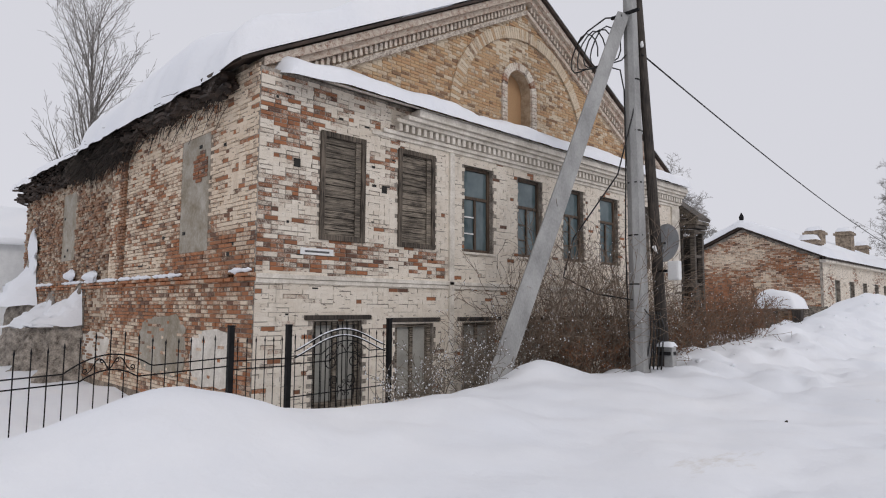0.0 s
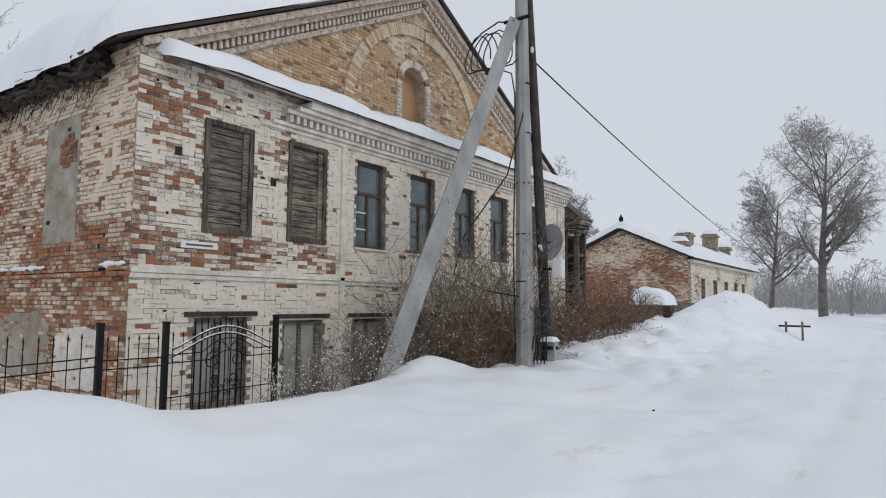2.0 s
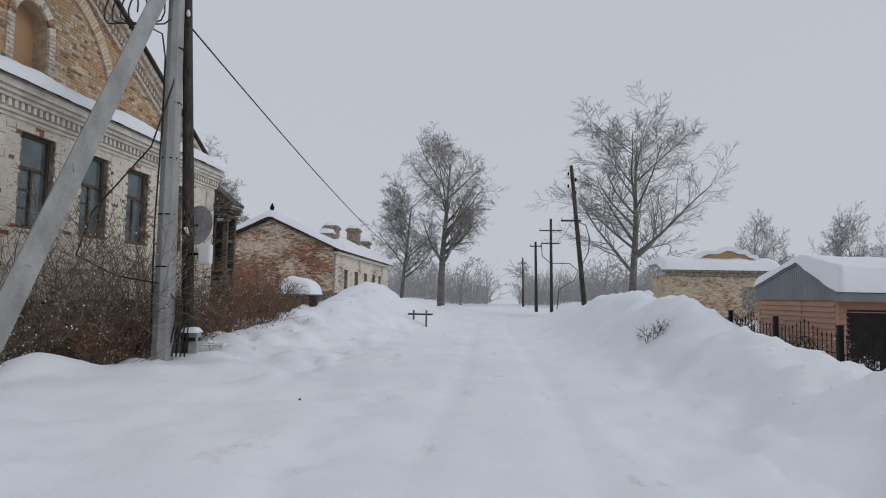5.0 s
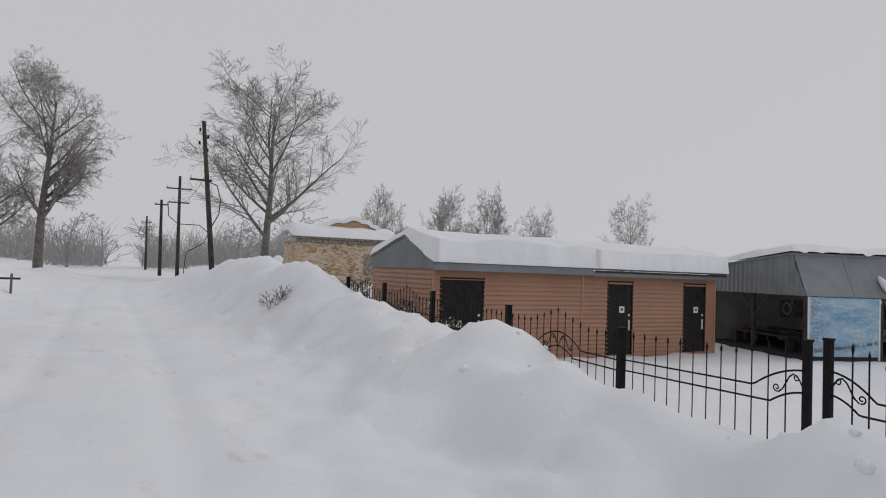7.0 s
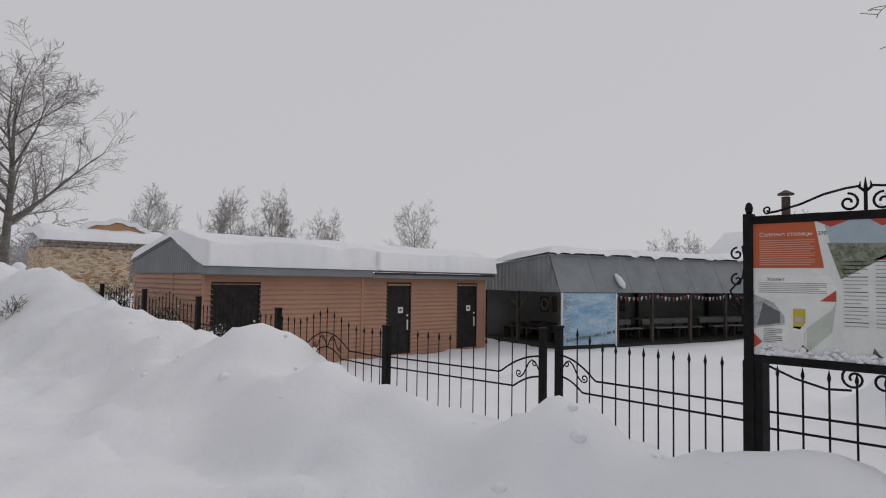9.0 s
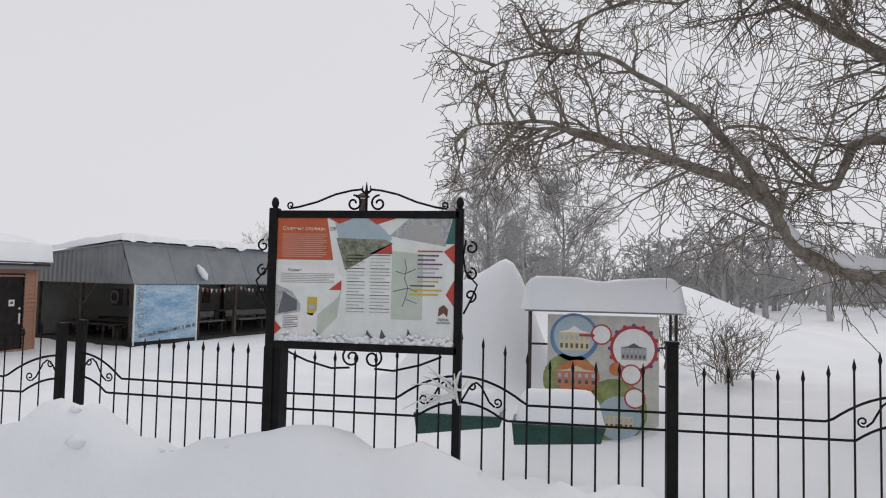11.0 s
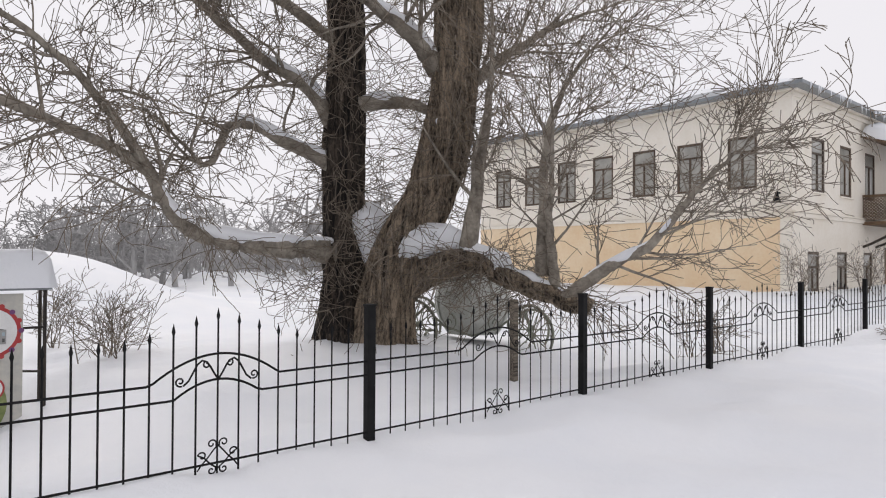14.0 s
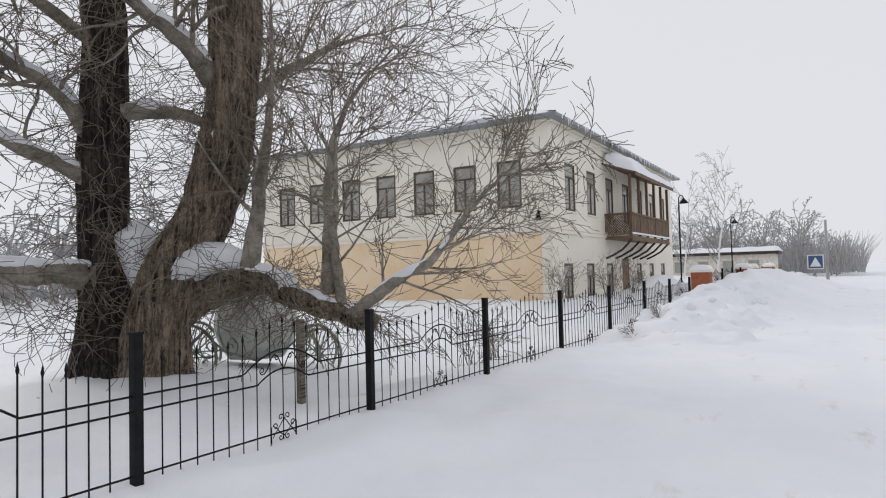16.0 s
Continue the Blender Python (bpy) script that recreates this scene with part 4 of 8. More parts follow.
def sag(p, q, drop, n=16):
    p, q = Vector(p), Vector(q)
    return [p.lerp(q, i / n) - Vector((0, 0, drop * 4 * (i / n) * (1 - i / n))) for i in range(n + 1)]


def cable(name, pts, r, label, mat=None):
    solo(name, Geo().tube(pts, r, 5), mat or RUBBER, label, "cable", smooth=True)


cable("overhead_wire", sag((-7.2, 13.4, 7.45), (-9.3, 59.0, 5.2), 0.5, 24), 0.02, "long black overhead wire between the poles")
cable("overhead_wire", sag((3.9, 36.2, 6.4), (4.0, 55, 6.3), 0.5), 0.014, "black overhead wire between far poles")
g = Geo()
pts = []
for i in range(64):
    a = 2 * math.pi * i / 16
    pts.append((-8.55 + 0.012 * i + 0.42 * math.cos(a), 13.0 + 0.10 * math.sin(a * 1.03), 7.65 + 0.5 * math.sin(a) - 0.1 * math.cos(a * 2) + 0.02 * math.sin(i * 1.7)))
cable("cable_coil", pts, 0.017, "coil of spare black cable hung on the pole")
cable("black_cable", [(-7.4, 13.05, 8.3), (-7.9, 13.0, 8.42), (-8.4, 13.0, 8.25), (-8.7, 13.0, 8.0)], 0.02, "black cable leading from bracket to coil")
cable("black_cable", [(-8.3, 13.0, 7.2), (-7.9, 13.05, 7.25), (-7.6, 13.1, 7.1), (-7.52, 13.12, 6.6), (-7.5, 13.1, 5.0), (-7.52, 13.05, 3.0), (-7.5, 13.1, 0.5)], 0.018, "black cable running down the concrete pole")
cable("black_cable", [(-7.25, 13.3, 7.4), (-7.3, 13.1, 6.0), (-7.6, 12.9, 4.6), (-8.6, 12.6, 3.2), (-8.9, 12.6, 2.3), (-8.2, 12.9, 1.9), (-7.3, 13.1, 1.75), (-7.0, 13.3, 1.3), (-7.05, 13.3, 0.3)], 0.018, "slack black cable looping beside the pole")
for k in range(5):
    cable("black_cable", [(-7.1 + 0.05 * k, 13.35, 1.5), (-7.05 + 0.08 * k, 13.2, 0.95 + 0.06 * k), (-7.2 + 0.09 * k, 13.25, 0.25)], 0.016, "loose cable end hanging at the pole foot")
dish = thing("satellite_dish", "pale grey satellite dish fixed to the wooden pole", "satellite dish", at=(-7.05, 13.8, 3.0))
m = Matrix.Translation((-6.99, 13.86, 3.07)) @ Euler((radians(80), 0, radians(-2))).to_matrix().to_4x4()
g = Geo()
g.sheet(lambda s, t: m @ Vector((0.34 * s * math.cos(2 * math.pi * t), 0.44 * s * math.sin(2 * math.pi * t), -0.08 + 0.08 * s * s)), 10, 36)
g.sheet(lambda s, t: m @ Vector((0.34 * s * math.cos(2 * math.pi * t), 0.44 * s * math.sin(2 * math.pi * t), -0.09 + 0.08 * s * s)), 10, 36)
part("reflector", g, DISH_GREY, dish, smooth=True)
part("rim", Geo().tube([m @ Vector((0.34 * math.cos(2 * math.pi * i / 36), 0.44 * math.sin(2 * math.pi * i / 36), 0)) for i in range(37)], 0.012, 6), CONCRETE, dish, smooth=True)
part("feed_arm", Geo().tube([m @ Vector((0, -0.44, 0)), m @ Vector((0, -0.25, 0.4))], 0.012, 5), CONCRETE, dish)
part("feed_horn", Geo().tube([m @ Vector((0, -0.28, 0.36)), m @ Vector((0, -0.2, 0.46))], [0.03, 0.045], 8), WHITE_PAINT, dish)
part("mount", Geo().tube([(-7.1, 13.65, 3.05), (-7.0, 13.9, 3.07)], 0.025, 6), IRON, dish)
box_ = thing("meter_box", "white electric meter box fixed to the wooden pole", "meter box", at=(-6.8, 13.6, 2.5))
part("case", Geo().box(-6.74, -6.48, 13.44, 13.60, 2.2, 2.62), WHITE_PAINT, box_, bevel=0.02)
part("bracket", Geo().box(-7.0, -6.74, 13.5, 13.56, 2.38, 2.44), IRON, box_)
part("door", Geo().box(-6.71, -6.51, 13.425, 13.44, 2.24, 2.58), WHITE_PAINT, box_, bevel=0.006)

# ================= iron fences =================
def spiral(cx, cz, r, turn, start, sgn):
    out = []
    for i in range(22):
        t = i / 21
        a = start + sgn * turn * t
        rr = r * (1 - 0.75 * t)
        out.append((cx + rr * math.cos(a), cz + rr * math.sin(a)))
    return out


class Run:
    """A stretch of fence: maps along / up to the world."""

    def __init__(self, p, q, z0, z1):
        self.p, self.q, self.z0, self.z1 = Vector((*p, 0)), Vector((*q, 0)), z0, z1
        self.length = (self.q - self.p).length

    def at(self, s, z, off=0.0):
        v = self.p.lerp(self.q, s / self.length)
        n = (self.q - self.p).normalized().cross(Vector((0, 0, 1)))
        v = v + n * off
        return (v.x, v.y, z + self.z0 + (self.z1 - self.z0) * s / self.length)


picket_meshes = {}


def picket(length):
    key = round(length, 2)
    if key not in picket_meshes:
        g = Geo()
        r = 0.0075
        g.tube([(0, 0, 0), (0, 0, key - 0.08)], r, 4, cap=False)
        g.tube([(0, 0, key - 0.085), (0, 0, key - 0.06), (0, 0, key)], [r, 0.014, 0.001], 5)
        picket_meshes[key] = g.mesh("picket", IRON)
    return picket_meshes[key]


fence = thing("iron_fence", "black wrought iron street fence with scrolled arches in snow", "fence", at=(5.2, -3, 0))


def fence_panel(run, arch="full", label="", bottom=True, count=0):
    L = run.length
    n = count or (16 if 2.7 < L < 3.6 else max(4, round(L / 0.165)))
    sp = L * 0.0565 if n == 16 else (L - 0.39) / (n - 1) if count else L / (n + 0.5)
    first = (L - (n - 1) * sp) / 2
    c = {"full": first + sp * (n // 2), "start": 0.0, "end": L, "none": -9}[arch]

    def lift(s, half, rise):
        return rise * max(0.0, 1 - (abs(s - c) / half) ** 2)
    rails = Geo()
    for z, half, rise in ((0.69, 3 * sp, 0.19), (0.57, 2 * sp, 0.12)):
        m = 60
        rails.tube([run.at(L * i / m, z + lift(L * i / m, half, rise), 0.008) for i in range(m + 1)], 0.009, 4)
    if bottom:
        rails.tube([run.at(0, 0.07, 0.008), run.at(L, 0.07, 0.008)], 0.009, 4)
    fp = part("fence_panel", rails, IRON, fence, label)
    for i in range(n):
        s = first + i * sp
        d = abs(s - c) / sp
        extra = max(0.0, 0.19 - 0.05 * d) if d < 3.4 else 0.0
        ob = part("picket", picket(1.25 + extra), IRON, fp)
        ob.location = Vector(run.at(s, -0.22))
    if arch != "none":
        g = Geo()

        def bar(pts, r=0.0075):
            g.tube([run.at(min(max(s, 0), L), z, 0.01) for s, z in pts], r, 4)
        for sgn in ((-1, 1) if arch == "full" else ((1,) if arch == "start" else (-1,))):
            bar([(c + sgn * a, z) for a, z in ((0.0, 0.69), (0.03, 0.735), (0.06, 0.79), (0.085, 0.825), (0.12, 0.838), (0.155, 0.81), (0.185, 0.755), (0.215, 0.70), (0.255, 0.665))])
            bar([(c + sgn * x, z) for x, z in spiral(0.085, 0.805, 0.028, 6.5, 1.2, -1)], 0.0065)
            bar([(c + sgn * x, z) for x, z in spiral(0.275, 0.70, 0.036, 7.5, -1.9, 1)], 0.0065)
        part("scrollwork", g, IRON, fp)
        if arch == "full" and bottom:
            g = Geo()
            for sgn in (-1, 1):
                bar([(c + sgn * a, z) for a, z in ((0.0, 0.20), (0.03, 0.17), (0.075, 0.115), (0.12, 0.07), (0.15, 0.03))], 0.006)
                bar([(c + sgn * a, z) for a, z in ((0.0, 0.03), (0.05, 0.065), (0.10, 0.12), (0.145, 0.145))], 0.006)
                bar([(c + sgn * x, z) for x, z in spiral(0.045, 0.215, 0.036, 7.0, -2.6, -1)], 0.006)
                bar([(c + sgn * x, z) for x, z in spiral(0.115, 0.135, 0.034, 6.5, 0.2, 1)], 0.006)
                bar([(c + sgn * x, z) for x, z in spiral(0.045, 0.02, 0.032, 6.5, 2.6, 1)], 0.006)
                bar([(c + sgn * sp, -0.02), (c + sgn * sp, 0.14)], 0.006)
            part("rosette", g, IRON, fp)
    return fp


def fence_post(x, y, top, w=0.078, low=-0.6, label="square black iron fence post"):
    g = Geo().box(x - w / 2, x + w / 2, y - w / 2, y + w / 2, low, top - 0.02)
    g.box(x - w / 2 - 0.006, x + w / 2 + 0.006, y - w / 2 - 0.006, y + w / 2 + 0.006, top - 0.02, top)
    return part("fence_post", g, IRON, fence, bevel=0.004)


FX = 5.2
south = [-0.75, -3.59, -6.55, -9.48, -12.70, -15.95, -19.3, -22.6, -26.0]
for y in south:
    fence_post(FX, y, 1.19 + (0.03 if y < -18 else 0))
for a, b in zip(south, south[1:]):
    fence_panel(Run((FX, a), (FX, b), 0.0, 0.0))
fence_panel(Run((FX, 2.25), (FX, -0.75), 0.0, 0.0), "full", bottom=False, count=17)
fence_panel(Run((FX, 3.92), (FX, 2.25), 0.05, 0.03), "start", "black iron gate leaf half sunk in snow", bottom=False, count=11)
fence_panel(Run((FX, 6.35), (FX, 4.10), 0.0, 0.02), "end", "black iron gate leaf half sunk in snow", bottom=False, count=12)
for y, t in ((3.92, 1.20), (4.10, 1.17), (6.35, 1.06), (8.77, 1.17), (11.37, 1.26), (13.8, 1.34), (16.3, 1.41), (18.9, 1.45)):
    fence_post(FX, y, t, 0.08 if 5 < y else 0.06)
north = [6.35, 8.77, 11.37, 13.8, 16.3, 18.9]
for k, (a, b) in enumerate(zip(north, north[1:])):
    fence_panel(Run((FX, a), (FX, b), -0.02 + 0.06 * k, 0.04 + 0.06 * k), "full", bottom=False)
# fence before the brick house
fence = thing("iron_fence", "black wrought iron fence with gate before the derelict house", "fence", at=(-8.9, 3, 0))
LX = -8.9
for y, t in ((4.38, 1.30), (5.32, 1.30), (7.32, 1.38), (1.35, 1.16), (-1.65, 1.1)):
    fence_post(LX, y, t)
for a, b, z0, z1 in ((4.38, 1.35, 0.15, 0.02), (1.35, -1.65, 0.02, 0.0), (4.38, 5.32, 0.1, 0.1)):
    fence_panel(Run((LX, a), (LX, b), z0, z1), "full" if a != 4.38 or b < 2 else "none", bottom=False)
gate = fence_panel(Run((LX, 5.32), (LX, 7.32), 0.12, 0.16), "full", "black wrought iron gate with scrolled arch", bottom=True)
g = Geo()
run = Run((LX, 5.32), (LX, 7.32), 0.12, 0.16)
for k in range(2):
    g.tube([run.at(0.1 + 1.8 * i / 24, 0.66 + 0.10 * k + 0.30 * math.sin(math.pi * i / 24) ** 1.2 if 0 < i < 24 else 0.66 + 0.10 * k, 0.014) for i in range(25)], 0.011, 5)
part("arched_rail", g, IRON, gate, "double arched top rail dusted with snow")
g = Geo()
for k in range(2):
    g.tube([run.at(0.14 + 1.72 * i / 40, 0.678 + 0.10 * k + 0.30 * math.sin(math.pi * (0.02 + 0.96 * i / 40)) ** 1.2, 0.014) for i in range(41)], [0.004 + 0.013 * abs(fbm(i * 0.45, k + 3.0)) ** 0.6 for i in range(41)], 6)
part("snow_line", g, SNOW, gate, smooth=True)
for sx in (-1, 1):
    for cx, cz, r, up in ((0.22, 0.55, 0.14, 1), (0.16, 0.24, 0.11, -1)):
        part("gate_scroll", Geo().tube([run.at(1.0 + sx * a, z, 0.02) for a, z in spiral(cx, cz, r, 8, 1.6 * up, -up)], 0.009, 5), IRON, gate, smooth=True)

# ================= map board by the gate =================
board = thing("map_board", "framed tourist map board on black iron posts", "information board", at=(5.05, 1.5, 0))
BX = 5.05
for y, w in ((2.25, 0.07), (0.76, 0.06)):
    part("post", Geo().box(BX - w / 2, BX + w / 2, y - w / 2, y + w / 2, -0.5, 2.16), IRON, board, bevel=0.004)
    part("ball", Geo().tube([(BX, y, 2.16), (BX, y, 2.18), (BX, y, 2.205), (BX, y, 2.235), (BX, y, 2.25)], [0.018, 0.026, 0.030, 0.022, 0.005], 10), IRON, board, smooth=True)
part("foot", Geo().box(BX - 0.02, BX + 0.14, 2.16, 2.30, -0.5, 1.06), IRON, board, "thick square foot of the board", bevel=0.006)
part("lower_bar", Geo().box(BX - 0.03, BX + 0.03, 0.76, 2.25, 1.05, 1.11), IRON, board, bevel=0.005)
part("upper_bar", Geo().box(BX - 0.03, BX + 0.03, 0.76, 2.25, 2.08, 2.14), IRON, board, bevel=0.005)
face = BX - 0.02
SHEET = flat_print("print_pale_green", (0.74, 0.77, 0.75))
sheet_p = part("sheet", Geo().box(face, BX + 0.015, 0.79, 2.22, 1.11, 2.08), SHEET, board, "printed sheet with map and texts")
YL, ZB, BW, BH = 2.22, 1.11, 1.43, 0.97


def poster(pts, mat, lift=1, name="print_field", label=""):
    """A printed field: points as shares of the sheet, from its left and from its foot."""
    g = Geo()
    ring = [(YL - BW * u, ZB + BH * v) for u, v in pts]
    g.prism(ring, "x", face - 0.0012 * lift, face - 0.0012 * (lift - 1) - 0.0002)
    return part(name, g, mat, sheet_p, label)


ORANGE, RED = flat_print("print_orange", (0.50, 0.105, 0.04)), flat_print("print_red", (0.48, 0.06, 0.04))
PHOTO, PHOTO2 = simple("print_landscape", (0.045, 0.08, 0.03), (0.32, 0.32, 0.27), 22, 0.4, 0, 0, fine=60), simple("print_architecture", (0.22, 0.24, 0.26), (0.52, 0.53, 0.53), 26, 0.4, 0, 0, fine=70)
SKYB, PAPER, MAPG = flat_print("print_sky", (0.38, 0.48, 0.54)), flat_print("print_paper", (0.80, 0.80, 0.79)), flat_print("print_map", (0.50, 0.56, 0.49))
GOLD, PURPLE, TEAL = flat_print("print_gold", (0.55, 0.42, 0.06)), flat_print("print_purple", (0.16, 0.05, 0.16)), flat_print("print_teal", (0.03, 0.12, 0.11))
poster([(0, 0.66), (0.33, 0.66), (0.29, 1), (0, 1)], ORANGE, 1)
poster([(0.33, 1), (0.55, 1), (0.66, 0.84), (0.62, 0.78), (0.36, 0.82)], SKYB, 1)
poster([(0.345, 0.84), (0.62, 0.83), (0.66, 0.80), (0.40, 0.58)], PHOTO, 2, "print_photo")
poster([(0.64, 0.86), (0.75, 1), (0.98, 1), (0.95, 0.78)], PHOTO2, 1, "print_photo")
poster([(0.70, 0.84), (0.74, 0.92), (0.80, 0.975), (0.86, 0.93), (0.92, 0.95), (0.93, 0.80)], flat_print("print_church", (0.40, 0.40, 0.39)), 2)
poster([(0.30, 1), (0.44, 1), (0.36, 0.955)], RED, 2)
poster([(0.52, 1), (0.68, 1), (0.57, 0.95)], RED, 2)
poster([(0.53, 0.715), (0.655, 0.80), (0.66, 0.715)], RED, 2)
poster([(0.0, 0.46), (0.0, 0.62), (0.36, 0.60), (0.39, 0.50), (0.36, 0.47), (0.1, 0.44)], PAPER, 1)
poster([(0.0, 0.20), (0.0, 0.46), (0.10, 0.40), (0.15, 0.30), (0.15, 0.24)], PHOTO2, 2, "print_photo")
poster([(0.02, 0.22), (0.05, 0.40), (0.13, 0.33), (0.13, 0.25)], flat_print("print_house", (0.12, 0.13, 0.14)), 3)
poster([(0.19, 0.22), (0.19, 0.36), (0.245, 0.36), (0.245, 0.26), (0.22, 0.21)], GOLD, 2)
poster([(0.20, 0.265), (0.20, 0.30), (0.235, 0.30), (0.235, 0.265)], SKYB, 3)
poster([(0.25, 0.22), (0.36, 0.36), (0.38, 0.42), (0.36, 0.20), (0.25, 0.04)], MAPG, 1)
poster([(0.66, 0.20), (0.66, 0.74), (0.83, 0.72), (0.83, 0.20)], MAPG, 1, "print_map")
poster([(0.02, 0.06), (0.10, 0.23), (0.24, 0.23), (0.24, 0.05)], PAPER, 2)
poster([(0.31, 0.42), (0.38, 0.50), (0.38, 0.42)], RED, 2)
poster([(0.0, 0.05), (0.0, 0.17), (0.045, 0.10)], RED, 2)
poster([(0.955, 0.40), (1, 0.31), (1, 0.52)], RED, 2)
poster([(0.94, 0.74), (1, 0.64), (1, 0.80)], RED, 2)
poster([(0.95, 0.80), (0.985, 1), (1, 1), (1, 0.80)], TEAL, 2)
for k in range(12):
    v = 0.865 - k * 0.0165
    poster([(0.035, v), (0.035, v + 0.007), (0.27 + 0.02 * (k % 3 != 2), v + 0.007), (0.27 + 0.02 * (k % 3 != 2), v)], flat_print("print_white_text", (0.56, 0.30, 0.24)) if k == 0 else bpy.data.materials["print_white_text"], 2, "text_line")
for col, (u0, u1, n0, v0) in enumerate(((0.03, 0.34, 6, 0.545), (0.41, 0.51, 18, 0.70), (0.54, 0.65, 18, 0.70), (0.05, 0.14, 8, 0.20))):
    for k in range(n0):
        v = v0 - k * (0.014 if col in (0, 3) else 0.0265)
        poster([(u0, v), (u0, v + 0.0055), (u1 - 0.03 * (k % 4 == 3), v + 0.0055), (u1 - 0.03 * (k % 4 == 3), v)], INK if k % 4 == 0 and col in (1, 2) else bpy.data.materials.get("print_grey_text") or flat_print("print_grey_text", (0.34, 0.35, 0.35)), 2, "text_line")
for k in range(11):
    v = 0.735 - k * 0.034
    mt = (RED, PURPLE, INK, PURPLE, bpy.data.materials["print_grey_text"], SKYB, PURPLE, GOLD, INK, GOLD, GOLD)[k]
    poster([(0.80 - 0.04 * (k > 7), v), (0.80 - 0.04 * (k > 7), v + 0.012), (0.935 - 0.02 * (k % 3), v + 0.012), (0.935 - 0.02 * (k % 3), v)], mt, 3, "text_line")
g = Geo()
for pts in (((0.73, 0.68), (0.74, 0.60), (0.73, 0.52), (0.75, 0.45), (0.74, 0.38), (0.72, 0.30)), ((0.68, 0.58), (0.73, 0.56), (0.79, 0.60)), ((0.67, 0.42), (0.75, 0.45), (0.80, 0.42)), ((0.74, 0.36), (0.80, 0.33))):
    g.tube([(face - 0.002, YL - BW * u, ZB + BH * v) for u, v in pts], 0.0025, 4)
part("map_line", g, INK, sheet_p)
for k in range(4):
    u = (0.22, 0.52, 0.60, 0.745)[k]
    poster([(u, 0.045), (u + 0.01, 0.10 + 0.01 * k), (u + 0.03, 0.07), (u + 0.045, 0.05)], INK, 2, "print_silhouette")
poster([(0.915, 0.23), (0.92, 0.30), (0.945, 0.325), (0.97, 0.29), (0.965, 0.23), (0.945, 0.26)], flat_print("print_brown", (0.14, 0.06, 0.03)), 2)


def letters(name, text, size, m, mat, parent=None):
    cu = bpy.data.curves.new(name, "FONT")
    cu.body, cu.size, cu.extrude = text, size, 0.0006
    cu.materials.append(mat)
    ob = new(name, cu)
    if parent is not None:
        ob.parent = parent
    ob.matrix_world = m
    if parent is not None:
        ob.matrix_basis = m
    return ob


def on_board(u, v):
    return Matrix.Translation((face - 0.0032, YL - BW * u, ZB + BH * v)) @ Euler((radians(90), 0, radians(-90))).to_matrix().to_4x4()


letters("lettering", "Соляные столицы", 0.0405, on_board(0.035, 0.90), WHITE_PAINT, sheet_p)
letters("lettering", "270", 0.036, on_board(0.305, 0.90), INK, sheet_p)
letters("lettering", "Усолье", 0.034, on_board(0.07, 0.565), INK, sheet_p)
letters("lettering", "ПЕРМЬ", 0.024, on_board(0.915, 0.20), INK, sheet_p)
letters("lettering", "ВЕЛИКАЯ", 0.022, on_board(0.908, 0.175), INK, sheet_p)
# scrollwork round the board
g = Geo()
for sgn in (-1, 1):
    g.tube([(BX, 1.5 + sgn * a, z) for a, z in ((0.62, 2.16), (0.55, 2.17), (0.4, 2.21), (0.25, 2.27), (0.12, 2.30), (0.03, 2.31))], 0.009, 5)
    g.tube([(BX, 1.5 + sgn * y, z) for y, z in spiral(0.10, 2.20, 0.065, 8, 1.5, 1)], 0.009, 5)
    g.tube([(BX, 1.5 + sgn * y, z) for y, z in spiral(0.62, 2.185, 0.03, 7, -1.5, 1)], 0.007, 5)
    part("bottom_scroll", Geo().tube([(BX, 1.5 + sgn * y, z) for y, z in spiral(0.085, 1.0, 0.08, 8.5, 1.5, -1)], 0.009, 5).tube([(BX, 1.5 + sgn * a, z) for a, z in ((0.10, 0.92), (0.25, 0.91), (0.45, 0.96), (0.62, 1.03))], 0.009, 5), IRON, board)
g.tube([(BX, 1.5, 2.14), (BX, 1.5, 2.30), (BX, 1.5, 2.37)], [0.012, 0.012, 0.002], 6)
for sgn in (-1, 1):
    g.tube([(BX, 1.5, 2.27), (BX, 1.5 + sgn * 0.035, 2.30), (BX, 1.5 + sgn * 0.03, 2.34)], [0.012, 0.01, 0.003], 5)
part("top_scroll", g, IRON, board)
for y, sgn in ((2.25, 1), (0.76, -1)):
    g = Geo()
    for cz, up in ((1.86, 1), (1.50, -1), (1.66, 1)):
        g.tube([(BX, y + sgn * (0.04 + a), z) for a, z in spiral(0.05, cz, 0.05, 7, 1.6 * up, -up)], 0.008, 5)
    g.tube([(BX, y + sgn * a, z) for a, z in ((0.05, 1.92), (0.03, 1.8), (0.05, 1.68), (0.14, 1.58), (0.10, 1.48), (0.04, 1.36))], 0.008, 5)
    part("side_scroll", g, IRON, board)
g = Geo()
rnd = random.Random(4)
for k in range(150):
    y, z = rnd.uniform(0.8, 2.2), 1.115 + abs(rnd.gauss(0, 0.022))
    g.tube([(face - 0.012, y - 0.02, z), (face - 0.016, y, z + 0.008), (face - 0.010, y + 0.02, z)], [0.006, 0.016, 0.006], 5)
part("clinging_snow", g, SNOW, board, smooth=True)
rnd = random.Random(14)
bundle = thing("ribbon_bundle", "frayed white ribbon knotted round the board post", "ribbon", at=(BX - 0.04, 0.76, 0.8))
